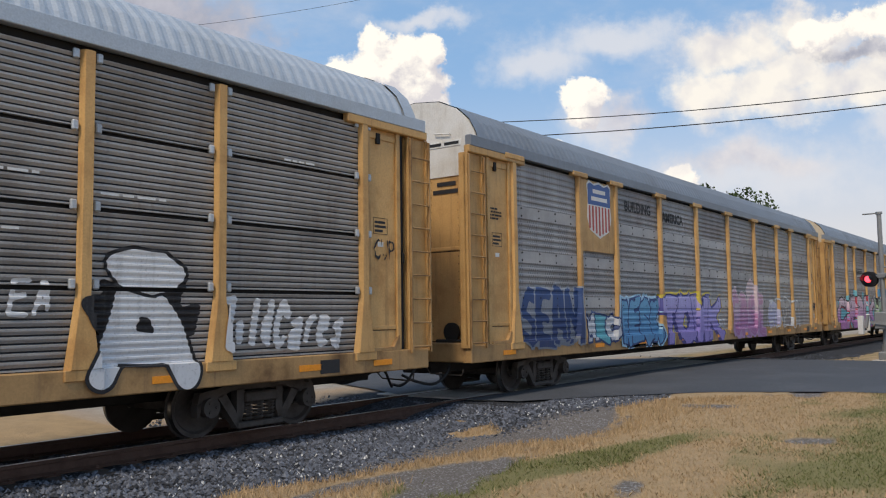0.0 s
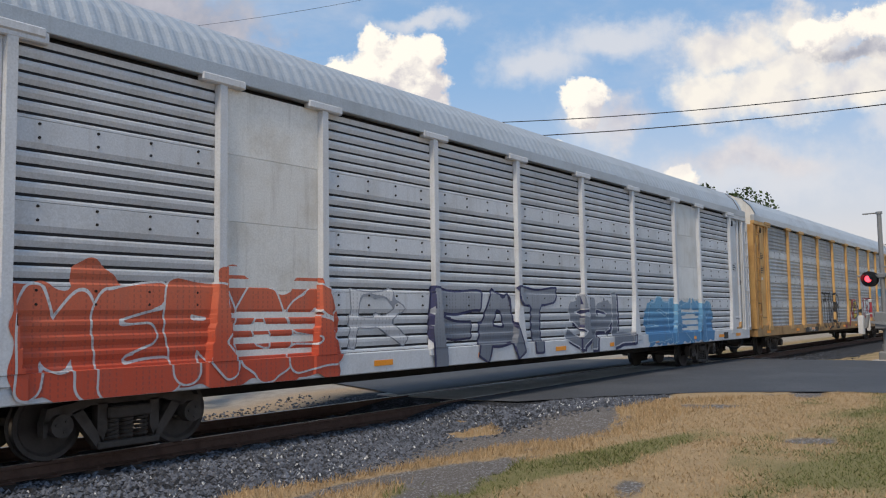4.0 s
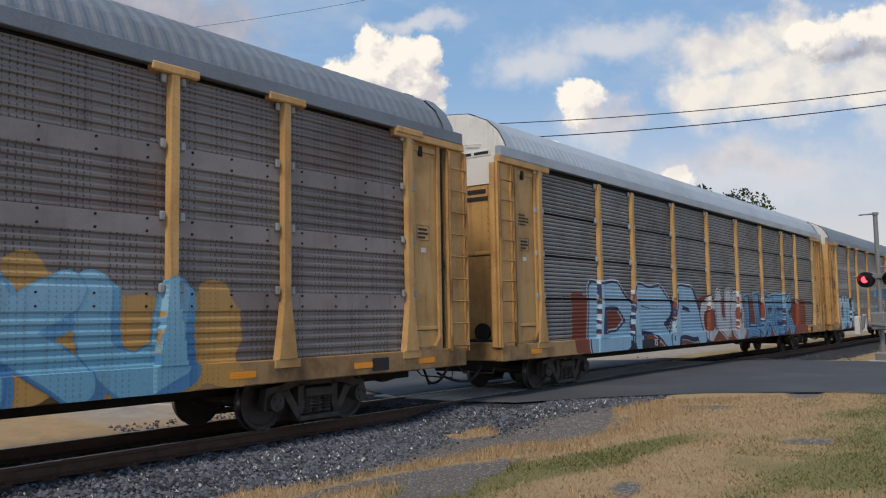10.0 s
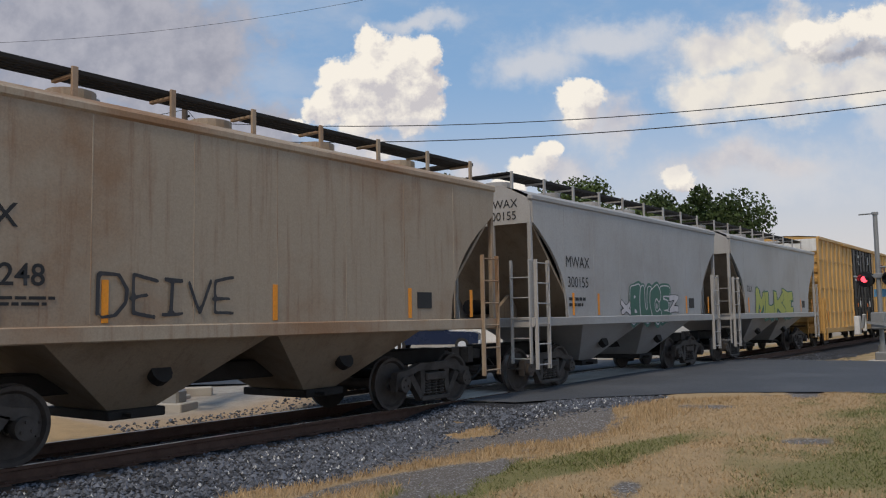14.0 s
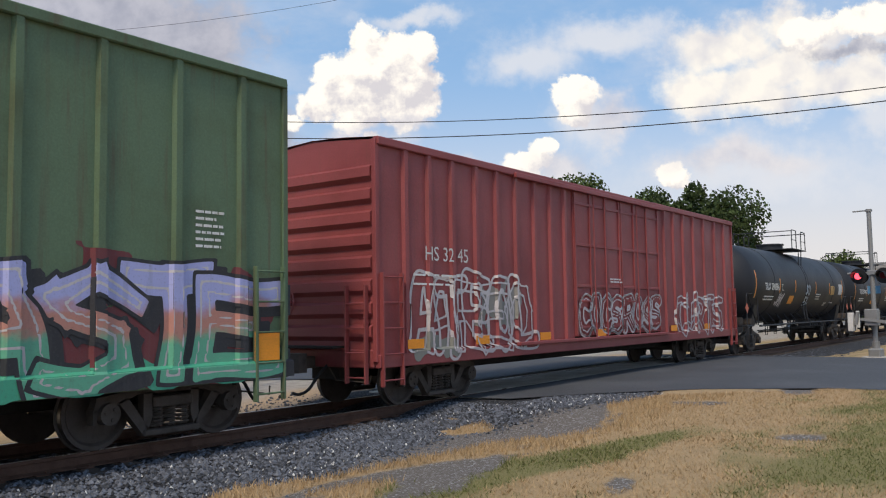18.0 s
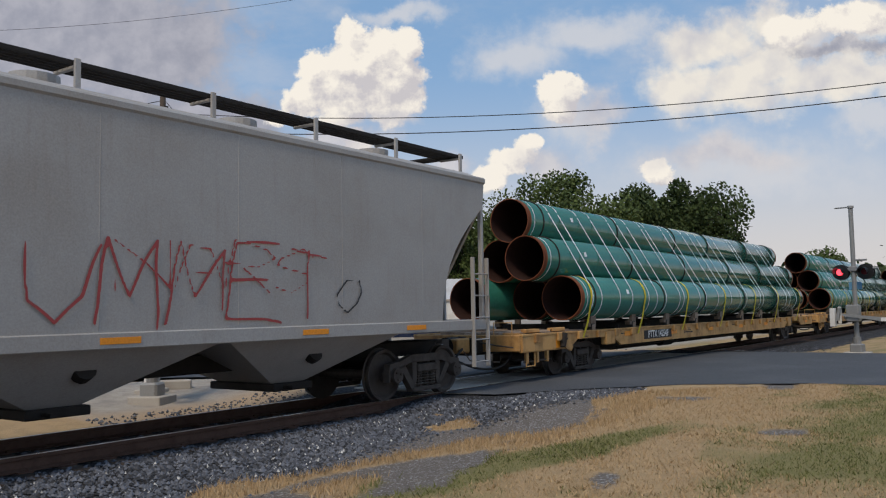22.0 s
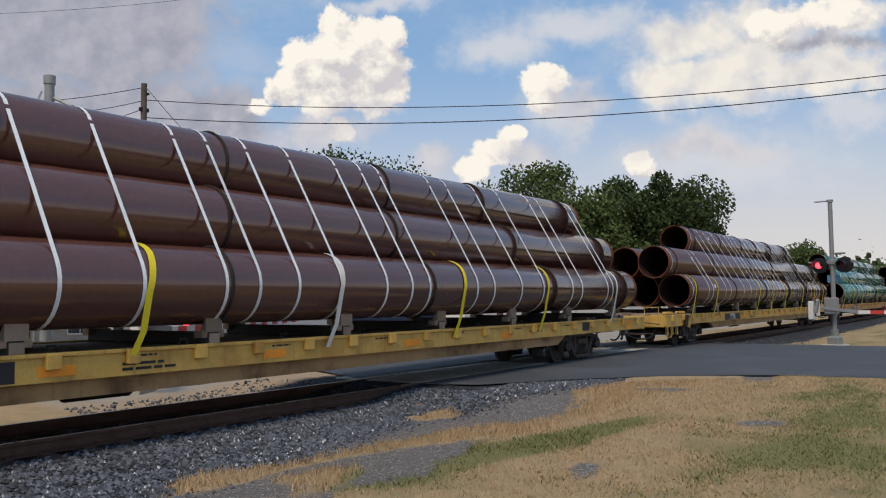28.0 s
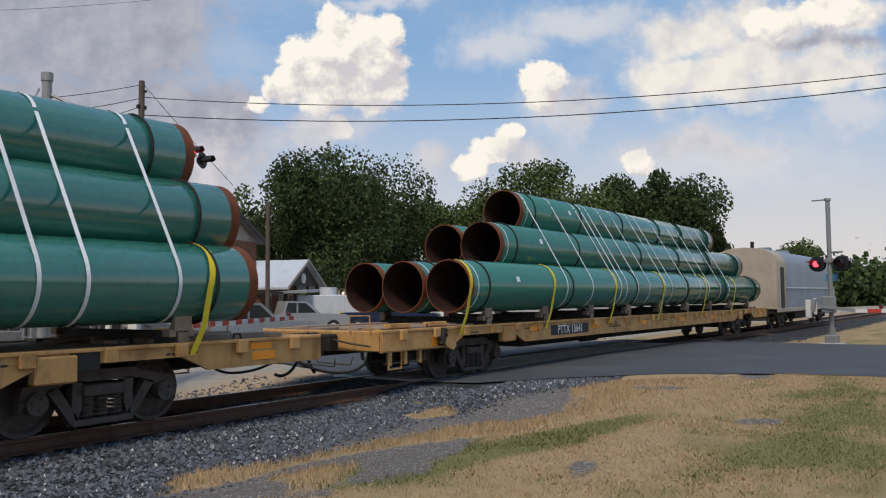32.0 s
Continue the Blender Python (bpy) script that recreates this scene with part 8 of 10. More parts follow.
def within(patch, x, y):
    """Squared distance from a patch's middle, in its own half axes."""
    px, py, ax, ay, bx, by = patch
    det = ax * by - ay * bx
    dx, dy = x - px, y - py
    return ((dx * by - dy * bx) / det) ** 2 + ((ax * dy - ay * dx) / det) ** 2


def cover(x, y):
    """How much of the ground is grown over with grass, 0 to 1."""
    n = noise.noise((x * 0.7, y * 1.6, 4.0)) + 0.6 * noise.noise((x * 2.3, y * 4.0, 8.0)) + 0.35 * noise.noise((x * 6.0, y * 8.0, 2.0))
    c = (-y - 5.2 + 0.1 * max(-1.0, min(9.0, x - 6.5))) / 0.7
    for p in STRAWS:
        e = within(p, x, y)
        if e < 5:
            c = max(c, -0.9) + 2.1 * math.exp(-e * 0.62)
    for p in DIRTS:
        e = within(p, x, y)
        if e < 5:
            c = min(c, 1.1) - 1.8 * math.exp(-e * 0.9)
    if y > 1.5:
        c = (y - 1.9) / 0.5 if (x < 8.5 or x > 34) else -1.0
    if x > 30.5 and y < 0:
        c = (-y - 2.6) / 0.8
    return max(0.0, min(1.0, c + 0.95 * n + 0.35 * noise.noise((x * 9.0, y * 9.0, 7.0))))


def greenness(x, y):
    n = noise.noise((x * 0.5 + 9, y * 1.3, 5.0)) + 0.5 * noise.noise((x * 2.0, y * 3.0, 1.0))
    g = -0.2 + 0.35 * max(0.0, min(1.0, (-5.9 - y) / 1.6))
    for p, much in zip(GREENS, (1.7, 1.35, 1.15, 0.95, 0.6, 0.45)):
        e = within(p, x, y)
        if e < 5:
            g += much * math.exp(-e * 0.5)
    if x > 28:
        g += 0.55
    return max(0.0, min(1.0, g + 0.6 * n))


def ground_material():
    m = bpy.data.materials.new("dry_grass_and_gravel")
    m.use_nodes = True
    k = Nodes(m.node_tree)
    co = k.n("ShaderNodeTexCoord").outputs["Object"]
    xyz = k.n("ShaderNodeSeparateXYZ", {0: co}).outputs
    at = k.n("ShaderNodeAttribute")
    at.attribute_name = "cover"
    gr = k.n("ShaderNodeAttribute")
    gr.attribute_name = "green"
    mid = k.noise(co, 3.2, 5.0, 0.65)
    fine = k.noise(co, 75.0, 4.0, 0.75)
    fibre = k.noise(co, 190.0, 2.0, 0.7)
    straw = k.mix(k.ramp(mid, 0.3, 0.7), rgb(0.42, 0.29, 0.158), rgb(0.275, 0.197, 0.112))
    straw = k.mix(k.ramp(fibre, 0.3, 0.75), straw, rgb(0.47, 0.34, 0.2))
    green = k.mix(k.ramp(fine, 0.3, 0.7), rgb(0.115, 0.135, 0.045), rgb(0.22, 0.2, 0.085))
    grass = k.mix(k.math("MULTIPLY", k.ramp(gr.outputs["Fac"], 0.1, 0.9), 0.8), straw, green)
    vor = k.n("ShaderNodeTexVoronoi", {"Vector": co, "Scale": 26.0})
    pick = k.n("ShaderNodeSeparateColor", {0: vor.outputs["Color"]}).outputs[0]
    stone = k.mix(k.ramp(pick, 0.15, 1.0), rgb(0.03, 0.035, 0.046), rgb(0.15, 0.16, 0.18))
    # near-black towards the cell edges: shade between stones painted into the colour
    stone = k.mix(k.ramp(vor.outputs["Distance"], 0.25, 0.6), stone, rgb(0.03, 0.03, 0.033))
    dirt = k.mix(k.ramp(fine, 0.35, 0.75), rgb(0.125, 0.11, 0.1), rgb(0.21, 0.188, 0.172))
    grit = k.n("ShaderNodeTexVoronoi", {"Vector": co, "Scale": 48.0})
    gp = k.n("ShaderNodeSeparateColor", {0: grit.outputs["Color"]}).outputs[0]
    dirt = k.mix(k.ramp(gp, 0.8, 0.95), dirt, rgb(0.34, 0.34, 0.34))
    dirt = k.mix(k.ramp(xyz[1], 1.0, 2.0), dirt, k.mix(k.ramp(fine, 0.35, 0.75), rgb(0.36, 0.26, 0.17), rgb(0.5, 0.4, 0.29)))
    ro = k.n("ShaderNodeAttribute")
    ro.attribute_name = "gravel"
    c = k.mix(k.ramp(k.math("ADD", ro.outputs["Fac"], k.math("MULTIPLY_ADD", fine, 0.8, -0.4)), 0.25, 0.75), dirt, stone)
    c = k.mix(k.ramp(k.math("ADD", at.outputs["Fac"], k.math("MULTIPLY_ADD", fine, 1.4, -0.7)), 0.2, 0.75), c, grass)
    lot = k.math("MULTIPLY", k.ramp(xyz[1], 3.0, 4.0), k.ramp(xyz[0], 8.2, 9.6))
    c = k.mix(lot, c, k.mix(k.ramp(mid, 0.35, 0.7), rgb(0.4, 0.36, 0.31), rgb(0.29, 0.265, 0.235)))
    tone = k.math("MULTIPLY_ADD", fine, 0.6, 0.7)
    c = k.mix(1.0, c, k.n("ShaderNodeCombineColor", {0: tone, 1: tone, 2: tone}).outputs[0], "MULTIPLY")
    h = k.math("ADD", k.math("MULTIPLY", fine, 0.6), k.math("MULTIPLY", vor.outputs["Distance"], -0.5))
    b = k.n("ShaderNodeBump", {"Strength": 0.7, "Distance": 0.03, "Height": h})
    s = k.n("ShaderNodeBsdfPrincipled", {"Base Color": c, "Roughness": 0.95, "Normal": b.outputs[0], "Specular IOR Level": 0.12})
    k.n("ShaderNodeOutputMaterial", {0: s.outputs[0]})
    return m


def span(*stretches):
    out = []
    for a, b, d in stretches:
        n = max(1, round((b - a) / d))
        out += [a + (b - a) * i / n for i in range(n)]
    return out + [stretches[-1][1]]


def build_ground():
    xs = span((-2500, -300, 1100), (-300, -20, 70), (-20, 2, 1.0), (2, 20, 0.14), (20, 60, 1.0), (60, 300, 40), (300, 2500, 1100))
    ys = span((-2500, -300, 1100), (-300, -14, 70), (-14, -10, 0.5), (-10, -1, 0.12), (-1, 9, 0.25), (9, 15, 1.5), (15, 60, 8), (60, 300, 60), (300, 2500, 1100))
    v, cv, gv, rv = [], [], [], []
    for y in ys:
        for x in xs:
            near = 2 <= x <= 20 and -10 <= y <= -1
            c = cover(x, y)
            rough = 0.02 * noise.noise((x * 0.9, y * 0.9, 0)) if abs(y) > 2.4 and (x < 12 or x > 34) else 0
            v.append((x, y, ground_height(x, y) + rough + (0.025 * c if near else 0)))
            cv.append(c)
            rv.append(gravel(x, y) if abs(x) < 80 and abs(y) < 12 else 0.0)
            gv.append(greenness(x, y) if abs(x) < 80 else 0.25)
    n = len(xs)
    f = [(j * n + i, j * n + i + 1, (j + 1) * n + i + 1, (j + 1) * n + i) for j in range(len(ys) - 1) for i in range(n - 1)]
    me = Geo().add(v, f).mesh("ground", [ground_material()], True)
    me.attributes.new("cover", "FLOAT", "POINT").data.foreach_set("value", cv)
    me.attributes.new("gravel", "FLOAT", "POINT").data.foreach_set("value", rv)
    me.attributes.new("green", "FLOAT", "POINT").data.foreach_set("value", gv)
    thing("ground", "dry straw-coloured grass and bare dirt beside the railway", "ground", kind="structure", data=me)


build_ground()
ASPHALT = material("worn_asphalt", (0.066, 0.07, 0.079), 0.8, stain=(1.5, 1.48, 1.45), amount=0.8, scale=0.5, grain=90.0, bump=0.4)
CONCRETE = material("pale_concrete", (0.42, 0.39, 0.35), 0.85, stain=(0.72, 0.68, 0.62), amount=0.6, scale=1.2, grain=60.0, bump=0.3)
RAIL = material("rusty_rail", (0.11, 0.06, 0.042), 0.75, 0.3, stain=(0.6, 0.5, 0.45), amount=0.5, scale=6.0, bump=0.3)
RAIL_TOP = material("polished_rail_head", (0.55, 0.54, 0.53), 0.3, 1.0, amount=0.2)
TIE = material("creosoted_tie", (0.055, 0.042, 0.034), 0.9, stain=(1.9, 1.7, 1.5), amount=0.5, scale=3.0, grain=30.0, bump=0.5, vary=0.3)
STONE_PALE = material("pale_stone", (0.48, 0.48, 0.47), 0.8, stain=(0.6, 0.6, 0.6), amount=0.5, scale=10.0, vary=0.4, island=True)
STONE = material("ballast_stone", (0.088, 0.096, 0.116), 0.8, stain=(0.45, 0.45, 0.48), amount=0.6, scale=14.0, vary=0.8, bump=0.4, island=True)


def build_road():
    """Two-lane road over the crossing, slightly flared where it meets the rails."""
    left = [(18.6, -120), (18.5, -9), (18.2, -6.5), (17.0, -4.4), (15.2, -2.9), (13.6, -2.0), (13.4, -0.9)]
    right = [(29.6, -120), (29.7, -9), (29.8, -6.5), (29.8, -4.4), (29.6, -2.9), (29.5, -2.0), (29.4, -0.9)]
    g = Geo()
    v = []
    for a, b in zip(left, right):
        v += [(a[0], a[1], 0.004), ((a[0] + b[0]) / 2, (a[1] + b[1]) / 2, 0.045), (b[0], b[1], 0.004)]
    n = len(left)
    f = [(3 * i + j, 3 * i + j + 1, 3 * i + 4 + j, 3 * i + 3 + j) for i in range(n - 1) for j in (0, 1)]
    g.add(v, f)
    far_l = [(13.6, 0.9), (14.4, 2.4), (15.6, 5.0), (14.6, 9.0), (8.0, 18.0), (-2.0, 40.0), (-40.0, 140.0)]
    far_r = [(29.3, 0.9), (28.4, 2.4), (26.6, 5.0), (23.4, 9.0), (18.6, 18.0), (9.5, 40.0), (-28.0, 140.0)]
    v = []
    for a, b in zip(far_l, far_r):
        z = 0.004 - 0.22 * max(0.0, min(1.0, (a[1] - 5.0) / 8.0))
        v += [(a[0], a[1], z), ((a[0] + b[0]) / 2, (a[1] + b[1]) / 2, z + 0.04), (b[0], b[1], z)]
    g.add(v, [(3 * i + j, 3 * i + j + 1, 3 * i + 4 + j, 3 * i + 3 + j) for i in range(len(far_l) - 1) for j in (0, 1)])
    road = thing("road", "worn grey asphalt road crossing the railway", "road", kind="structure", data=g.mesh("road", [ASPHALT]))
    # crossing panels between and beside the rails
    for x in [13.6 + 2.45 * i for i in range(6)]:
        for y0, y1 in ((-1.5, -0.84), (-0.66, 0.0), (0.004, 0.66), (0.84, 1.5)):
            part("crossing_panel", shared(("crossing_panel", y0), lambda: Geo().cbox(0, 2.42, y0, y1, -0.15, 0.0, 0.012), [CONCRETE]), None, road, m=pose(x, 0, 0))


build_road()


def rail_profile():
    return [(-0.07, -0.18), (0.07, -0.18), (0.07, -0.165), (0.012, -0.14), (0.012, -0.05), (0.036, -0.04), (0.036, -0.006), (0.028, 0.0), (-0.028, 0.0), (-0.036, -0.006), (-0.036, -0.04), (-0.012, -0.05), (-0.012, -0.14), (-0.07, -0.165)]


def build_track():
    track = thing("railway_track", "single railway track with rusty rails on wooden ties", "railway track", kind="structure")
    for s in (-1, 1):
        g = Geo().prism([(y + s * 0.753, z) for y, z in rail_profile()], -400, 900, plane="yz")
        part("rail", g, RAIL, track)
        part("rail_head", Geo().box(-400, 900, s * 0.753 - 0.027, s * 0.753 + 0.027, 0.0005, 0.003), RAIL_TOP, track)
    rng = random.Random(5)
    for i in range(70):
        x = -8 + 0.53 * i
        if 13.0 < x < 28.6:
            continue
        part("tie", shared("tie", lambda: Geo().cbox(-0.115, 0.115, -1.3, 1.3, -0.36, -0.182, 0.015), [TIE]), None, track, m=pose(x, rng.uniform(-0.04, 0.04), 0, 0, 0, rng.uniform(-0.6, 0.6)))
        for s in (-1, 1):
            part("tie_plate", shared(("tie_plate", s), lambda: Geo().cbox(-0.09, 0.09, s * 0.753 - 0.16, s * 0.753 + 0.16, -0.182, -0.166, 0.004)
                                     .cyl((0.05, s * 0.753 - 0.1, -0.17), (0.05, s * 0.753 - 0.1, -0.14), 0.016, 6).cyl((-0.05, s * 0.753 + 0.1, -0.17), (-0.05, s * 0.753 + 0.1, -0.14), 0.016, 6), [RAIL]), None, track, m=pose(x, 0, 0))
    g = Geo()
    for i in range(120):
        for k in (-1, 1):
            x = (29.4 + 0.53 * i) if k > 0 else (-9 - 0.53 * i)
            if x > 29:
                g.cbox(x - 0.115, x + 0.115, -1.3, 1.3, -0.36, -0.182, 0.015)
    tagged(part("far_ties", g, TIE, track), kind="stuff")


build_track()


def build_ballast():
    rng = random.Random(11)
    g = Geo()
    for i in range(34000):
        x = rng.uniform(1.5, 17.0) if rng.random() < 0.88 else rng.uniform(-6, 40)
        y = rng.uniform(ballast_edge(x) - 0.2, -1.2) + rng.gauss(0, 0.22) if rng.random() < 0.84 else rng.uniform(-1.3, 3.2)
        if 13.0 < x < 30 and -2.4 < y < 3.2 or -0.95 < y < -0.6 or 0.6 < y < 0.95 or y > -1.2 and i % 3 == 0 and x > 13:
            continue
        if y < -4.8 or cover(x, y) > 0.5:
            continue
        r = rng.choice((0.016, 0.02, 0.026, 0.03, 0.042)) * (0.8 if y < -2.8 else 1.0)
        z = ground_height(x, y) + r * 0.25
        a = rng.uniform(0, 6.28)
        q = [rng.uniform(0.7, 1.25) for _ in range(6)]
        ca, sa = math.cos(a), math.sin(a)
        v = [(r * q[0], 0, 0), (0, r * q[1], 0), (-r * q[2], 0, 0), (0, -r * q[3], 0), (r * 0.3 * (q[4] - 1), 0, r * 0.75 * q[4]), (0, 0, -r * 0.6)]
        v = [(x + vx * ca - vy * sa, y + vx * sa + vy * ca, z + vz) for vx, vy, vz in v]
        g.add(v, [(0, 1, 4), (1, 2, 4), (2, 3, 4), (3, 0, 4), (1, 0, 5), (2, 1, 5), (3, 2, 5), (0, 3, 5)])
    light = Geo()
    for i in range(700):
        x = rng.uniform(2.0, 16.0)
        y = rng.uniform(ballast_edge(x) - 0.1, -1.3)
        if 13.0 < x and y > -2.4:
            continue
        r, z = rng.uniform(0.014, 0.034), ground_height(x, y)
        light.add([(x + r, y, z), (x, y + r, z), (x - r, y, z), (x, y - r, z), (x, y, z + r * 1.3)], [(0, 1, 4), (1, 2, 4), (2, 3, 4), (3, 0, 4)])
    thing("pale_stones", "scattered whitish stones among grey ballast", "stones", kind="stuff", data=light.mesh("pale_stones", [STONE_PALE]))
    thing("ballast", "grey crushed-stone ballast along the track", "ballast", kind="stuff", data=g.mesh("ballast", [STONE]))


build_ballast()
BLADE = material("dry_grass_blade", (0.42, 0.298, 0.17), 0.9, stain=(0.72, 0.7, 0.62), amount=0.6, scale=0.7, vary=0.3, bump=0.0, island=True, spec=0.1)
BLADE_GREEN = material("green_grass_blade", (0.15, 0.155, 0.06), 0.9, stain=(0.8, 0.8, 0.6), amount=0.5, scale=0.7, vary=0.3, bump=0.0, island=True, spec=0.1)


def build_grass():
    rng = random.Random(21)
    for name, mat, count, tag in (("dry_grass", BLADE, 52000, "short dry straw-coloured grass"), ("green_grass", BLADE_GREEN, 15000, "patches of green grass in dry turf")):
        v, f = [], []
        made = 0
        while made < count:
            k = rng.random()
            x, y = (3.0 + 15.5 * k, rng.uniform(-9.5, -2.4)) if rng.random() < 0.94 else (rng.uniform(-10.0, 18.5), rng.uniform(-18.0, -3.0))
            if x > 18.2 or cover(x, y) < rng.uniform(0.35, 0.75) or (x > 14.5 and y > -3.6 - (x - 14.5) * 0.8):
                continue
            if (name == "green_grass") != (greenness(x, y) > rng.uniform(0.25, 0.8)):
                continue
            z = ground_height(x, y) + 0.015
            h, a = rng.uniform(0.015, 0.055) * (1.9 if y > -5.4 else 1.0), rng.uniform(0, 6.28)
            w = rng.uniform(0.004, 0.009)
            lx, ly = rng.gauss(0, 0.03), rng.gauss(0, 0.03)
            o = len(v)
            v += [(x - w * math.cos(a), y - w * math.sin(a), z), (x + w * math.cos(a), y + w * math.sin(a), z), (x + lx, y + ly, z + h)]
            f.append((o, o + 1, o + 2))
            made += 1
        me = bpy.data.meshes.new(name)
        me.from_pydata(v, [], f)
        me.materials.append(mat)
        thing(name, tag, "grass", kind="stuff", data=me)


build_grass()

# ---- crossing signals ----
ALU = material("aluminium_mast", (0.3, 0.3, 0.295), 0.5, 0.4, stain=(0.75, 0.72, 0.68), amount=0.4, scale=3.0)
SIGNAL_BLACK = material("signal_black", (0.012, 0.012, 0.013), 0.5, amount=0.2)
RED_LIT = glow("lit_red_lens", (1.0, 0.06, 0.09), 3.0)
RED_DARK = material("dark_red_lens", (0.12, 0.01, 0.015), 0.2, amount=0.1)
GATE_RED, GATE_WHITE = material("gate_red", (0.6, 0.06, 0.04), 0.5, amount=0.3), material("gate_white", (0.75, 0.73, 0.7), 0.5, amount=0.3)
SIGN_BLUE = material("sign_blue", (0.12, 0.3, 0.5), 0.5, amount=0.3)


def flasher(parent, m, lit, back=True):
    """Round flashing lamp with hood and black target, facing -x in its own space."""
    g = Geo()
    if back:
        g.cyl((0.02, 0, 0), (0.04, 0, 0), 0.25, 24)
    g.cyl((-0.02, 0, 0), (0.16, 0, 0), 0.12, 16)
    hood = Geo()
    v = []
    for x in (-0.34, 0.0):
        v += [(x + (0.1 if k in (0, 10) else 0) * (x < -0.1), 0.135 * math.cos(a), 0.135 * math.sin(a)) for k, a in enumerate([math.pi * (-0.1 + 1.2 * i / 10) for i in range(11)])]
    hood.add(v, [(i, i + 1, 12 + i, 11 + i) for i in range(10)])
    p = part("flashing_lamp", g, SIGNAL_BLACK, parent, m=m)
    part("hood", hood, SIGNAL_BLACK, p)
    part("lens", Geo().cyl((-0.035, 0, 0), (-0.02, 0, 0), 0.105, 20), RED_LIT if lit else RED_DARK, p)
    return p


def gate(x, y, zg, facing, lit, label, arm_len, arm_side, height=4.7):
    """Crossing gate: mast, base, gate mechanism, lowered striped arm and flashing lamps."""
    g = thing("crossing_gate", label, "crossing gate", pose(x, y, zg, 0, 0, facing), "crossing gates")
    part("mast", Geo().cyl((0, 0, 0), (0, 0, height), 0.075, 16, r2=0.07), ALU, g, smooth=40)
    part("base", Geo().cbox(-0.19, 0.19, -0.19, 0.19, 0.0, 0.3, 0.04).cyl((0, 0, 0.3), (0, 0, 0.52), 0.12, 12), ALU, g)
    part("foundation", Geo().cbox(-0.35, 0.35, -0.35, 0.35, -0.3, 0.04, 0.02), CONCRETE, g)
    part("gate_mechanism", Geo().cbox(0.08, 0.36, -0.2, 0.2, 1.02, 1.56, 0.03), ALU, g)
    part("mechanism_clamp", Geo().cbox(-0.12, 0.14, -0.14, 0.14, 1.12, 1.24, 0.02).cbox(-0.12, 0.14, -0.14, 0.14, 1.36, 1.48, 0.02), ALU, g)
    s = arm_side
    part("gate_bracket", Geo().prism([(s * -0.3, 1.2), (s * -0.3, 1.28), (s * 0.85, 1.16), (s * 0.85, 1.04)], 0.37, 0.41, plane="yz")
         .prism([(s * -0.5, 1.05), (s * -0.4, 1.48), (s * -0.33, 1.48), (s * -0.4, 1.05)], 0.33, 0.45, plane="yz"), ALU, g)
    part("counterweight", Geo().cbox(0.3, 0.5, s * -0.66, s * -0.5, 0.85, 1.45, 0.02).cbox(-0.2, -0.1, s * -0.6, s * -0.5, 0.95, 1.5, 0.02), GATE_WHITE, g)
    n = int(arm_len / 0.4)
    for i in range(n):
        part("arm_stripe", Geo().prism([(s * (0.8 + 0.4 * i), 1.03), (s * (1.2 + 0.4 * i), 1.03), (s * (1.2 + 0.4 * i), 1.15), (s * (0.8 + 0.4 * i), 1.15)], 0.33, 0.37, plane="yz"), GATE_RED if i % 2 else GATE_WHITE, g)
    for i in (2, n // 2, n - 1):
        part("arm_lamp", Geo().cyl((0.3, s * (0.8 + 0.4 * i), 1.22), (0.4, s * (0.8 + 0.4 * i), 1.22), 0.06, 10), RED_LIT if (i == 2) == lit[0] else RED_DARK, g)
    part("lamp_crossarm", Geo().cyl((0, -0.75, 2.72), (0, 0.75, 2.72), 0.035, 10).cbox(-0.12, 0.12, -0.12, 0.12, 2.64, 2.8, 0.02).cyl((0, 0, 3.0), (0.02, 0.42, 3.0), 0.03, 8), ALU, g)
    for k, yy in enumerate((-0.38, 0.38)):
        flasher(g, pose(-0.12, yy, 2.62), lit[k])
        flasher(g, pose(0.14, yy, 2.62, 0, 0, 180), lit[1 - k])
    part("mast_cap", Geo().cyl((0, 0, height), (0, 0, height + 0.08), 0.1, 12).cbox(-0.04, 0.04, -0.5, 0.1, height + 0.02, height + 0.06, 0.01), ALU, g)
    part("notice_plate", Geo().cbox(-0.1, -0.09, -0.2, 0.2, 2.05, 2.3, 0.003), SIGN_BLUE, g)
    return g


gate(30.2, -5.45, -0.02, 180 - 8, (False, True), "aluminium crossing gate with lit red flasher beside the road", 8.8, 1)
gate(10.6, 4.2, -0.05, -65, (True, False), "aluminium crossing gate with its striped arm lowered beyond the track", 8.0, 1, 4.6)


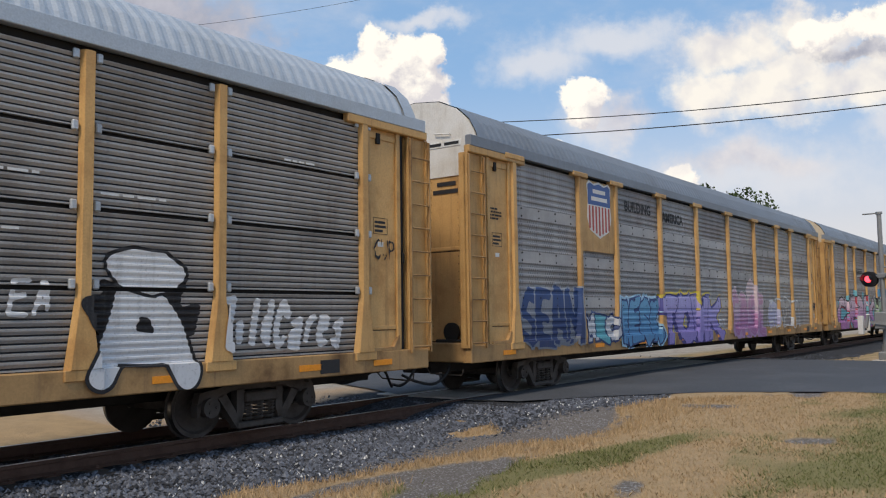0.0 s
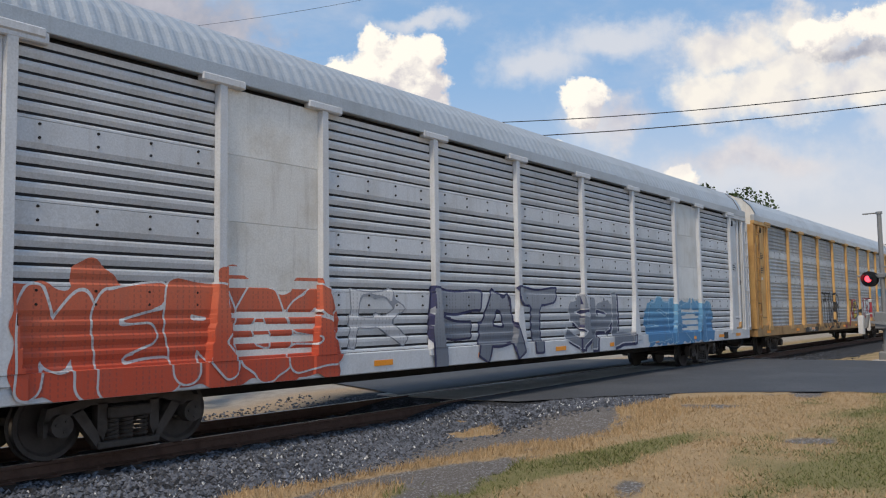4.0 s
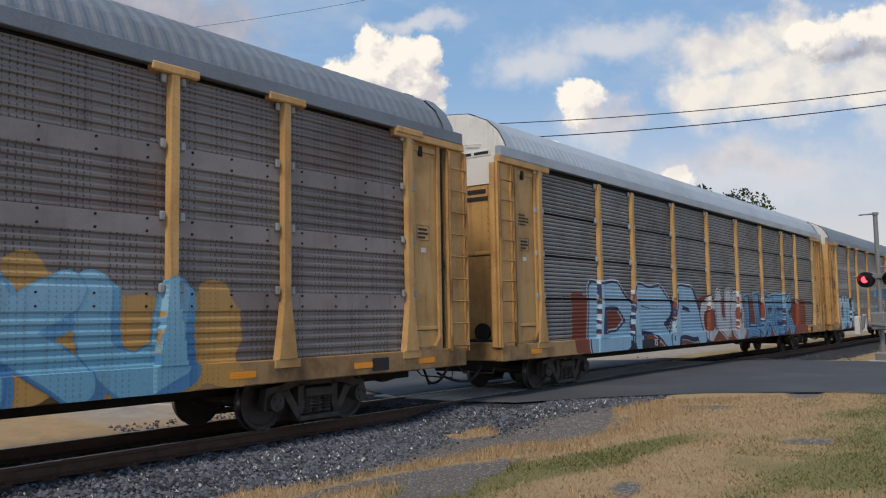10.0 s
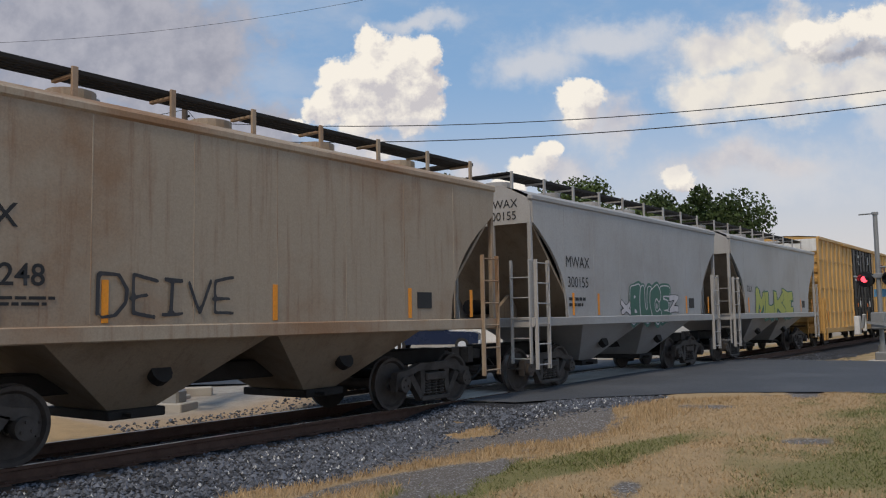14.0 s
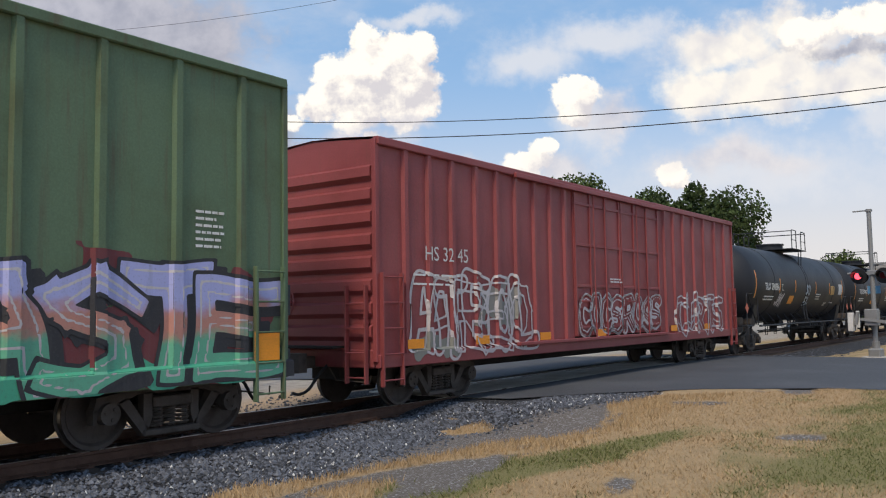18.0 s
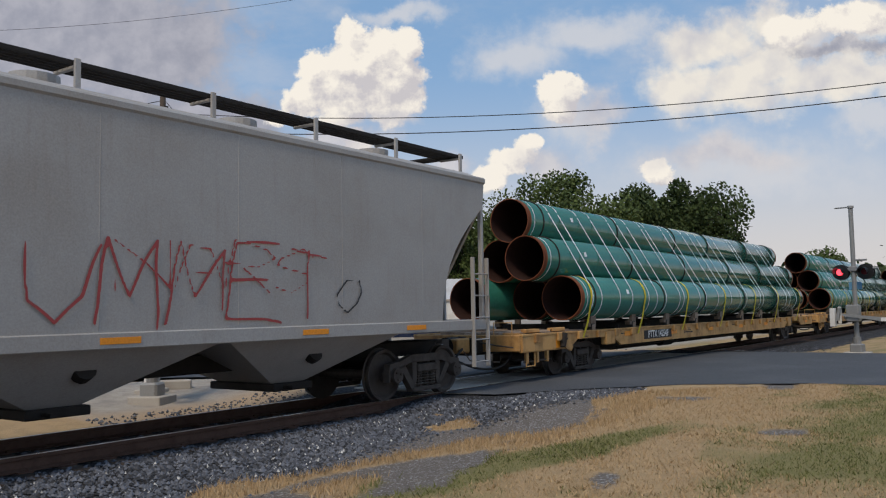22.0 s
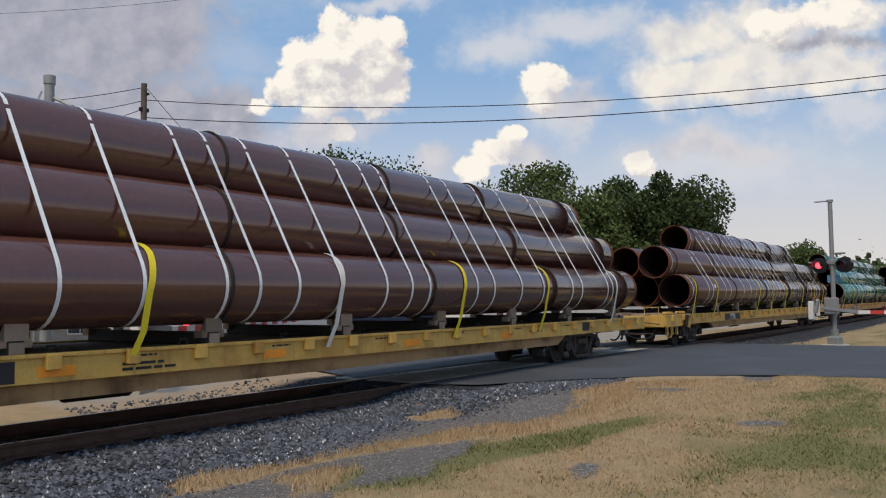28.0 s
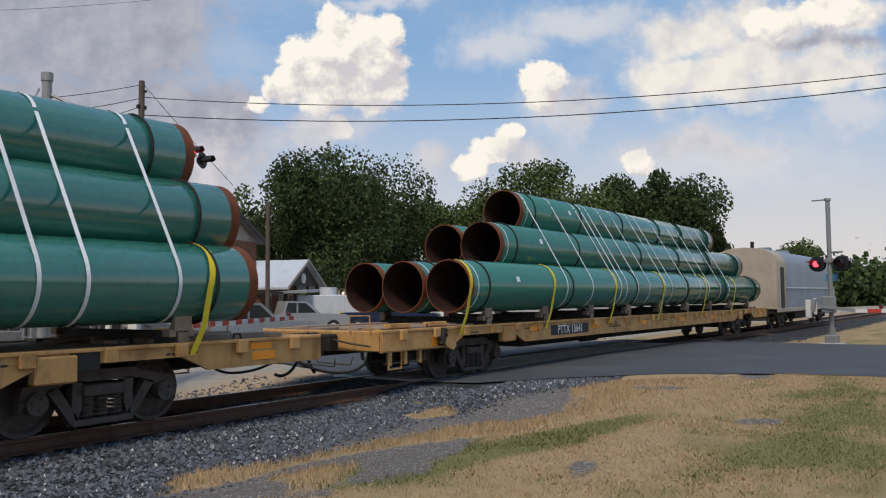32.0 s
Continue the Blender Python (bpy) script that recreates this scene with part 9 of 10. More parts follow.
def cantilever(x, y, ax, ay):
    """Cantilever signal: tall mast, truss arm reaching over the road, ladder and flashing lamps at the tip."""
    c = thing("cantilever_signal", "galvanised cantilever signal mast with truss arm and red flashers", "railway signal", pose(x, y, 0.32) @ Matrix.Scale(0.8, 4))
    part("mast", Geo().cyl((0, 0, -0.6), (0, 0, 8.1), 0.155, 18, r2=0.14).cyl((0, 0, 8.1), (0, 0, 8.35), 0.17, 14), ALU, c, smooth=40)
    part("foundation", Geo().cbox(-0.5, 0.5, -0.5, 0.5, -0.8, -0.35, 0.03), CONCRETE, c)
    e = Vector((ax, ay, 5.75))
    t0, b0 = Vector((0, 0, 7.75)), Vector((0, 0, 6.35))
    side = Vector((-(e.y), e.x, 0)).normalized() * 0.28
    for s in (-1, 1):
        part("lower_chord", Geo().tube([b0 + side * s, e + side * s * 0.6], 0.045, 8), ALU, c)
    part("upper_chord", Geo().tube([t0, Vector((ax, ay, 6.05))], 0.045, 8), ALU, c)
    for i in range(1, 7):
        k = i / 7
        lo, hi = b0.lerp(e, k), t0.lerp(Vector((ax, ay, 6.05)), k)
        lo2 = b0.lerp(e, (i - 0.7) / 7)
        for s in (-1, 1):
            part("web_bar", Geo().tube([lo + side * s, hi], 0.018, 5), ALU, c)
            part("web_bar", Geo().tube([lo2 + side * s, hi], 0.014, 5), ALU, c)
    part("signal_box", Geo().cbox(0.14, 0.42, -0.25, 0.25, 6.75, 7.3, 0.03), ALU, c)
    part("mast_ladder", Geo().tube([(-0.55, -0.35, 0.3), (-0.55, -0.35, 7.5), (-0.3, -0.1, 7.8)], 0.03, 6).tube([(-0.55, 0.05, 0.3), (-0.55, 0.05, 7.3)], 0.025, 6), ALU, c)
    for i in range(18):
        part("rung", shared("cant_rung", lambda: Geo().cyl((-0.55, -0.35, 0), (-0.55, 0.05, 0), 0.015, 6), [ALU]), None, c, m=pose(0, 0, 0.6 + 0.4 * i))
    head = e + Vector((0, 0, 0.05))
    part("lamp_bracket", Geo().tube([head + Vector((0, 0, 0.6)), head + Vector((0, 0, -0.25))], 0.06, 8).tube([head + Vector((-0.6, 0.5, 0.1)), head + Vector((0.6, -0.5, 0.1))], 0.04, 8).cyl(head + Vector((0, 0, 0.6)), head + Vector((0, 0, 0.85)), 0.13, 10), ALU, c)
    for k, (dx, dy, dz) in enumerate(((0.5, -0.42, 0.25), (0.75, -0.62, -0.02), (-0.5, 0.42, 0.1), (-0.1, 0.1, -0.2))):
        flasher(c, Matrix.Translation(head + Vector((dx, dy, dz))) @ pose(0, 0, 0, 0, 0, (108, 108, -72, -90)[k]), k == 0, back=k < 2)


cantilever(11.2, 8.3, 2.15, -2.85)

# ---- poles and wires ----
POLE = material("weathered_pole", (0.11, 0.085, 0.068), 0.9, stain=(0.6, 0.58, 0.55), amount=0.6, scale=2.0, grain=30.0, bump=0.5)
WIRE = material("wire_black", (0.012, 0.012, 0.013), 0.6, amount=0.1)


def pole(x, y, h, r=0.15, cross=True):
    p = thing("utility_pole", "weathered wooden utility pole with wires", "utility pole", pose(x, y, 0), "utility poles")
    part("shaft", Geo().cyl((0, 0, -0.5), (0, 0, h), r, 12, r2=r * 0.75), POLE, p, smooth=40)
    if cross:
        part("insulator_rack", Geo().cbox(-0.2, 0.2, -0.06, 0.06, h - 1.1, h - 0.95, 0.01).cyl((0.12, -0.12, h - 0.4), (0.12, 0.12, h - 0.4), 0.05, 8), GRIME, p)
        part("splice_box", Geo().cbox(0.35, 1.1, -0.42, -0.2, h - 1.95, h - 1.62, 0.04), GRIME, p)
    return p


pole(20.4, 17.25, 10.1)
pole(29.0, 19.2, 6.3, 0.12, False)
pole(60.5, 38.0, 6.0, 0.1, False)


def wire(a, b, sag, r=0.013, label="black overhead cable strung between poles"):
    pts = []
    a, b = Vector(a), Vector(b)
    for i in range(25):
        k = i / 24
        p = a.lerp(b, k)
        p.z -= sag * 4 * k * (1 - k)
        pts.append(p)
    thing("overhead_wire", label, "wire", group="overhead wires", data=Geo().tube(pts, r, 5).mesh("overhead_wire", [WIRE], True))


WIRES = (
    ((20.66, 17.47, 9.54), (31.16, -8.92, 8.83), 0.71, 0.016),
    ((20.69, 17.50, 8.85), (31.18, -8.90, 8.40), 0.68, 0.018),
    ((20.64, 17.44, 10.05), (14.23, 21.10, 8.70), 0.25, 0.014),
    ((20.58, 17.63, 9.17), (13.95, 21.65, 7.39), 0.50, 0.014),
    ((20.56, 17.62, 9.50), (14.24, 21.10, 8.52), 0.40, 0.014),
    ((20.69, 17.50, 8.79), (13.98, 21.68, 6.79), 0.40, 0.014),
    ((20.66, 17.41, 9.98), (24.64, 16.81, 6.45), 0.05, 0.012),
    ((17.25, 31.67, 14.82), (30.85, 13.19, 17.15), 0.6, 0.009))
for a, b, sag, r in WIRES:
    wire(a, b, sag, r)

# ---- buildings ----
BRICK = material("brick_face", (0.27, 0.12, 0.075), 0.9, stain=(0.7, 0.6, 0.55), amount=0.5, scale=2.0, grain=50.0, bump=0.3, vary=0.25)
MORTAR = material("mortar", (0.36, 0.32, 0.28), 0.95, amount=0.4, scale=4.0)
METAL_ROOF = material("grey_metal_roof", (0.33, 0.34, 0.36), 0.5, 0.3, stain=(0.75, 0.72, 0.7), amount=0.5, scale=0.6, streak=0.15)
WHITE_ROOF = material("white_metal_roof", (0.62, 0.64, 0.68), 0.45, 0.2, amount=0.3, scale=0.8)
STUCCO = material("gable_board", (0.42, 0.37, 0.32), 0.85, amount=0.4, scale=1.5)
TRIM = material("dark_trim", (0.07, 0.06, 0.052), 0.7, amount=0.3)
PANE = glass("window_glass")


def window_on(parent, x, z, w, h):
    """Window in the xz plane of a wall whose face is y = 0."""
    wn = part("window", Geo().cbox(x - w / 2 - 0.06, x + w / 2 + 0.06, -0.05, 0.0, z - h / 2 - 0.06, z + h / 2 + 0.06, 0.01), WHITE, parent)
    part("pane", Geo().box(x - w / 2, x + w / 2, -0.058, -0.05, z - h / 2, z + h / 2), PANE, wn)
    part("mullion", Geo().cbox(x - 0.025, x + 0.025, -0.07, -0.05, z - h / 2, z + h / 2, 0.005), WHITE, wn)
    return wn


def brick_building():
    """Long brick shop with an awning and a gabled metal roof; its front faces -y in its own space."""
    b = thing("brick_building", "red brick shop with grey metal gable roof and awning", "building", pose(24.78, 21.23, -0.45, 0, 0, -70.3))
    L, D, H, P = 26.0, 8.76, 5.25, 7.1
    # x runs from -L (far left) to 0 (gable corner)
    part("wall_core", Geo().prism([(0.04, 0), (D - 0.04, 0), (D - 0.04, H), (0.04, H)], -L, -0.04, plane="yz"), MORTAR, b)
    n = int(H / 0.075)
    gg = Geo()
    rows = 0
    rng = random.Random(3)
    # brick courses: front wall and gable end wall as joined geometry
    for i in range(int(H / 0.08)):
        z = 0.005 + i * 0.08
        x = -L + (0.11 if i % 2 else 0)
        while x < -0.02:
            w = 0.2
            if not (1.3 > z) :
                gg.box(x, min(x + w, 0), 0.0 - rng.random() * 0.004, 0.03, z, z + 0.068)
            x += 0.212
            if x < -14:
                x += 0
        y = 0.0 + (0.11 if i % 2 else 0)
        while y < D - 0.02:
            if z > 1.3:
                gg.box(-0.03, 0.0 + rng.random() * 0.004, y, min(y + 0.2, D), z, z + 0.068)
            y += 0.212
    tagged(part("brickwork", gg, material("brick_island", (0.27, 0.12, 0.075), 0.9, stain=(0.7, 0.6, 0.55), amount=0.5, scale=2.0, vary=0.25, island=True), b), kind="stuff")
    gable = Geo().prism([(-0.05, H), (D + 0.05, H), (D / 2, P + 0.05)], -0.14, -0.02, plane="yz")
    part("gable_wall", gable, STUCCO, b)
    part("gable_sign", Geo().cbox(-0.02, 0.03, D / 2 - 0.9, D / 2 + 0.6, H + 0.25, H + 1.05, 0.01), material("pale_blue_sign", (0.4, 0.5, 0.62), 0.6, amount=0.3), b)
    for s in (0, 1):
        y0, y1 = (-0.55, D / 2) if s == 0 else (D + 0.55, D / 2)
        z0 = H - 0.12
        part("roof", Geo().prism([(y0, z0), (y1, P + 0.1), (y1, P + 0.2), (y0, z0 + 0.1)], -L - 0.3, 0.4, plane="yz"), METAL_ROOF, b)
        part("barge_board", Geo().prism([(y0, z0 - 0.12), (y1, P - 0.02), (y1, P + 0.22), (y0, z0 + 0.12)], 0.4, 0.46, plane="yz"), TRIM, b)
    for i in range(40):
        x = -L + 0.3 + i * (L / 40)
        part("roof_seam", shared("roof_seam", lambda: Geo().prism([(-0.55, H + 0.0), (D / 2, P + 0.22), (D / 2, P + 0.25), (-0.55, H + 0.03)], -0.02, 0.02, plane="yz"), [METAL_ROOF]), None, b, m=pose(x, 0, -0.015))
    part("awning", Geo().prism([(-1.9, 2.3), (0.0, 2.5), (0.0, 2.6), (-1.9, 2.42)], -L, 1.6, plane="yz").prism([(0.0, 2.36), (D, 2.36), (D, 2.48), (0.0, 2.48)], 0.0, 1.6, plane="yz"), TRIM, b)
    for x in (-26, -22, -18, -14, -10, -6, -2.4, 1.4):
        part("awning_post", Geo().cbox(x - 0.06, x + 0.06, -1.8, -1.68, 0, 2.32, 0.01), TRIM, b)
    for x in (-17.5, -13.0, -8.6, -4.6):
        window_on(b, x, 3.0, 1.5, 0.6)
    for x in (-12, -8.4, -4.6, -1.5):
        window_on(b, x, 1.45, 1.3, 1.5)
    for x in (-10.2, -2.9):
        part("door", Geo().cbox(x - 0.5, x + 0.5, -0.05, 0.02, 0, 2.1, 0.01), TRIM, b)
    e = part("end_wall_fittings", Geo().cbox(0.0, 0.05, 0.02, D - 0.02, 0.0, 0.3, 0.01), CONCRETE, b)
    for y, w in ((2.4, 0.9), (4.9, 1.5), (7.2, 0.7)):
        wn = part("window", Geo().cbox(0.0, 0.05, y - w / 2 - 0.06, y + w / 2 + 0.06, 2.6, 3.32, 0.01), WHITE, b)
        part("pane", Geo().box(0.05, 0.058, y - w / 2, y + w / 2, 2.66, 3.26), PANE, wn)
    part("air_conditioner", Geo().cbox(-1.5, -0.8, -0.3, 0.02, 2.75, 3.3, 0.02), WHITE, b)
    for y in (1.6, 3.8, 6.0):
        part("shopfront", Geo().cbox(0.0, 0.05, y - 0.8, y + 0.8, 0.2, 2.2, 0.01), MATS["window_glass"], b)


brick_building()


def small_house():
    """Low white-roofed house with a porch and gable facing the crossing."""
    h = thing("porch_house", "small house with white metal roof and wooden porch", "house", pose(38.78, 26.13, -0.26, 0, 0, 20))
    W, D, H, P = 5.2, 12.0, 2.7, 4.2
    part("wall", Geo().cbox(-W / 2, W / 2, 1.6, D, 0, H, 0.02), BRICK, h)
    part("gable", Geo().prism([(-W / 2, H), (W / 2, H), (0, P)], 0.0, 0.1), TRIM, h)
    for s in (-1, 1):
        part("roof", Geo().prism([(s * (W / 2 + 0.45), H - 0.25), (0, P), (0, P + 0.12), (s * (W / 2 + 0.45), H - 0.12)], -0.35, D + 0.3), WHITE_ROOF, h)
    part("roof_edge", Geo().prism([(-W / 2 - 0.45, H - 0.28), (0, P - 0.03), (W / 2 + 0.45, H - 0.28), (W / 2 + 0.45, H - 0.08), (0, P + 0.15), (-W / 2 - 0.45, H - 0.08)], -0.42, -0.36), STUCCO, h)
    for x in (-2.4, -0.9, 0.9, 2.4):
        part("porch_post", Geo().cbox(x - 0.08, x + 0.08, 0.0, 0.16, 0, H, 0.01), TRIM, h)
    part("porch_floor", Geo().cbox(-W / 2, W / 2, 0, 1.6, 0, 0.2, 0.02), TIMBER, h)
    for x in (-1.5, 0.3, 1.6):
        wn = part("window", Geo().cbox(x - 0.35, x + 0.35, 1.55, 1.62, 0.9, 2.2, 0.01), WHITE, h)
        part("pane", Geo().box(x - 0.28, x + 0.28, 1.53, 1.545, 0.97, 2.13), PANE, wn)
    part("gable_sign", Geo().cyl((0, -0.06, 3.15), (0, 0.0, 3.15), 0.32, 16), GATE_WHITE, h)
    part("porch_roof", Geo().prism([(-4.6, 2.2), (-1.0, 2.35), (-1.0, 2.45), (-4.6, 2.32)], -2.2, -0.4), METAL_ROOF, h)


small_house()


def white_store():
    """Low white shop with a flat parapet, a window, a red notice and wall lamps."""
    h = thing("white_store", "low white shop with red notice and lit wall lamps", "shop", pose(46.7, 30.2, -0.26, 0, 0, -57))
    part("wall", Geo().cbox(0.0, 9.0, 0.0, 3.0, 0.0, 2.5, 0.03), WHITE, h)
    part("parapet", Geo().cbox(-0.08, 9.08, -0.1, 0.1, 2.45, 2.62, 0.02), STUCCO, h)
    part("roof", Geo().prism([(0.1, 2.5), (3.1, 2.5), (3.1, 4.2)], 3.0, 9.1, plane="yz"), WHITE_ROOF, h)
    for x in (1.9, 5.6):
        wn = part("window", Geo().cbox(x - 0.75, x + 0.75, -0.05, 0.02, 1.1, 2.1, 0.01), TRIM, h)
        for k in (-1, 1):
            part("pane", Geo().box(x + k * 0.37 - 0.33, x + k * 0.37 + 0.33, -0.058, -0.05, 1.16, 2.04), PANE, wn)
    part("notice", Geo().cbox(3.1, 3.8, -0.04, 0.0, 1.1, 2.2, 0.01), material("faded_red_notice", (0.3, 0.05, 0.06), 0.6, amount=0.4), h)
    part("notice", Geo().cbox(0.1, 0.8, -0.04, 0.0, 1.2, 2.3, 0.01), material("faded_pink_notice", (0.4, 0.2, 0.24), 0.6, amount=0.5), h)
    for x in (0.4, 3.3):
        part("wall_lamp", Geo().cbox(x - 0.06, x + 0.06, -0.16, 0.0, 2.2, 2.32, 0.02), LAMP_WARM, h)
    part("air_conditioner", Geo().cbox(0.6, 1.6, 0.3, 1.1, 2.5, 2.95, 0.03), METAL_ROOF, h)


LAMP_WARM = glow("warm_wall_lamp", (1.0, 0.85, 0.6), 2.0)
white_store()


def pickup(x, y, rot, paint, label, cab=1):
    c = thing("pickup_truck", label, "pickup truck", pose(x, y, -0.24, 0, 0, rot), "parked vehicles")
    low = [(-2.6, 0.45), (-2.62, 0.95), (-2.4, 1.05), (-1.0, 1.1), (2.6, 1.1), (2.65, 0.5), (2.1, 0.42), (-2.1, 0.42)]
    part("body", Geo().prism(low, -0.92, 0.92), paint, c)
    part("cab", Geo().prism([(-1.1, 1.08), (-0.35, 1.72), (0.75, 1.76), (0.95, 1.1)], -0.82, 0.82), paint, c)
    for s in (-1, 1):
        part("side_glass", Geo().prism([(-0.85, 1.14), (-0.3, 1.64), (0.12, 1.66), (0.12, 1.14)], s * 0.825, s * 0.83), PANE, c)
        part("side_glass", Geo().prism([(0.2, 1.14), (0.2, 1.66), (0.66, 1.68), (0.8, 1.14)], s * 0.825, s * 0.83), PANE, c)
    part("windscreen", Geo().add([(-1.12, -0.74, 1.1), (-1.12, 0.74, 1.1), (-0.4, 0.68, 1.69), (-0.4, -0.68, 1.69)], [(0, 1, 2, 3)]), PANE, c)
    part("bed_inside", Geo().box(1.0, 2.55, -0.8, 0.8, 1.1, 1.105), MARK_BLACK, c)
    for wx in (-1.75, 1.65):
        for s in (-1, 1):
            w = part("wheel", Geo().cyl((wx, s * 0.7, 0.38), (wx, s * 0.95, 0.38), 0.38, 20), RUBBER, c, smooth=40)
            part("rim", Geo().cyl((wx, s * 0.95, 0.38), (wx, s * 0.965, 0.38), 0.22, 14), PANEL_WHITE, w)
    part("tail_lamp", Geo().cbox(2.64, 2.67, -0.88, -0.72, 0.75, 1.02, 0.01), RED_DARK, c)
    part("bumper", Geo().cbox(-2.72, -2.6, -0.9, 0.9, 0.42, 0.62, 0.03), PANEL_WHITE, c)
    return c


SILVER = material("silver_car_paint", (0.45, 0.46, 0.48), 0.3, 0.4, amount=0.15, bump=0.0)
BLUE_CAR = material("dark_blue_car_paint", (0.012, 0.02, 0.05), 0.25, amount=0.15, bump=0.0)
pickup(20.9, 12.2, 165, SILVER, "silver pickup truck parked beside the brick shop")
pickup(32.7, 20.9, 150, SILVER, "silver pickup truck parked by the porch house")
pickup(36.6, 17.6, 120, BLUE_CAR, "dark blue pickup truck parked by the porch house")


def lot_tank():
    t = thing("service_tank", "grey steel tank skid with a capped hatch", "tank", pose(37.4, 22.7, -0.26, 0, 0, -45))
    part("box", Geo().cbox(-1.9, 1.9, -0.9, 0.9, 0.9, 2.1, 0.05), PANEL_WHITE, t)
    part("hatch", Geo().cyl((-0.1, 0, 2.1), (-0.1, 0, 2.55), 0.5, 16), PANEL_WHITE, t)
    part("skid", Geo().cbox(-2.0, 2.0, -0.8, -0.6, 0.0, 0.9, 0.03).cbox(-2.0, 2.0, 0.6, 0.8, 0.0, 0.9, 0.03), GRIME, t)


lot_tank()


def bollard(x, y, h=1.1):
    b = thing("bollard", "yellow painted steel bollard post", "bollard", pose(x, y, -0.26), "bollards")
    part("post", Geo().cyl((0, 0, -0.2), (0, 0, h), 0.07, 12), WEB, b, smooth=40)


bollard(35.4, 20.2, 1.2)
bollard(30.6, 19.2, 0.9)

def junction_box(x, y):
    b = thing("junction_box", "small white junction box on a concrete block", "junction box", pose(x, y, ground_height(x, y), 0, 0, 25))
    part("block", Geo().cbox(-0.3, 0.3, -0.25, 0.25, -0.1, 0.08, 0.02), CONCRETE, b)
    part("housing", Geo().cbox(-0.13, 0.13, -0.12, 0.12, 0.08, 0.42, 0.015), GATE_WHITE, b)
    part("lid", Geo().cbox(-0.145, 0.145, -0.135, 0.135, 0.42, 0.46, 0.01), GATE_WHITE, b)


junction_box(11.44, 5.38)


def concrete_block(x, y, l, w, h, rot):
    thing("concrete_block", "worn concrete block lying on the gravel", "concrete block", pose(x, y, ground_height(x, y) - 0.03, 0, 0, rot), "concrete blocks",
          data=Geo().cbox(-l / 2, l / 2, -w / 2, w / 2, 0, h, 0.03).mesh("concrete_block", [CONCRETE]))


for block in ((9.91, 6.19, 0.7, 0.4, 0.2, 20), (12.05, 5.55, 0.9, 0.25, 0.22, -40), (10.71, 7.09, 0.5, 0.35, 0.16, 60)):
    concrete_block(*block)

# ---- trees ----
LEAF = [material("leaf_dark", (0.045, 0.068, 0.02), 0.7, stain=(0.6, 0.65, 0.5), amount=0.5, scale=0.35, vary=0.35, bump=0.0, island=True, spec=0.25),
        material("leaf_mid", (0.075, 0.105, 0.03), 0.7, stain=(0.6, 0.65, 0.5), amount=0.5, scale=0.35, vary=0.35, bump=0.0, island=True, spec=0.25)]
BARK = material("bark", (0.09, 0.07, 0.055), 0.95, stain=(0.6, 0.55, 0.5), amount=0.6, scale=3.0, grain=20.0, bump=0.8)


def tree(x, y, h, w, seed, leaves=5200, size=0.34, label="broad-crowned deciduous tree in full leaf", leaf=0):
    rng = random.Random(seed)
    t = thing("tree", label, "tree", pose(x, y, -0.1), "trees behind the railway")
    trunk = Geo()
    th = h * 0.35
    trunk.cyl((0, 0, 0), (0.1, 0.05, th), 0.028 * h, 10, r2=0.017 * h)
    clumps = []
    for i in range(11):
        a = i * 2.4 + rng.uniform(-0.4, 0.4)
        k = rng.uniform(0.25, 1.0)
        e = Vector((math.cos(a) * w * 0.42 * k, math.sin(a) * w * 0.42 * k, th + (h - th) * rng.uniform(0.2, 0.88 - 0.3 * k)))
        s = Vector((0.1, 0.05, th * rng.uniform(0.7, 1.0)))
        mid = s.lerp(e, 0.5) + Vector((0, 0, 0.08 * h))
        trunk.tube([s, mid, e], 0.008 * h, 5)
        clumps.append((e, w * rng.uniform(0.13, 0.24)))
    for i in range(46):
        a, k = rng.uniform(0, 6.28), math.sqrt(rng.random())
        top = math.sqrt(max(0.0, 1 - k * k))
        z = th * 0.75 + (h * 0.94 - th * 0.75) * (rng.uniform(0.08, 1.0) * (0.25 + 0.75 * top))
        clumps.append((Vector((math.cos(a) * w * 0.46 * k, math.sin(a) * w * 0.46 * k, z)), w * rng.uniform(0.07, 0.15)))
    part("trunk", trunk, BARK, t, smooth=50)
    v, f = [], []
    total = sum(r ** 2 for _, r in clumps)
    for c, r in clumps:
        for _ in range(int(leaves * 2.1 * r * r / total)):
            d = Vector((rng.gauss(0, 1), rng.gauss(0, 1), rng.gauss(0, 0.75)))
            d = d.normalized() * r * rng.uniform(0.15, 1.0) ** 0.5 * 1.06
            p = c + d
            n = Vector((rng.gauss(0, 1), rng.gauss(0, 1), rng.gauss(0.5, 0.7))).normalized()
            a = n.orthogonal().normalized()
            b = n.cross(a)
            s = size * rng.uniform(0.5, 1.25)
            o = len(v)
            v += [p + a * s * 0.5, p + b * s * 0.32, p - a * s * 0.5, p - b * s * 0.32]
            f.append((o, o + 1, o + 2, o + 3))
    me = bpy.data.meshes.new("crown")
    me.from_pydata([tuple(q) for q in v], [], f)
    me.materials.append(LEAF[leaf])
    part("crown", me, None, t)
    return t


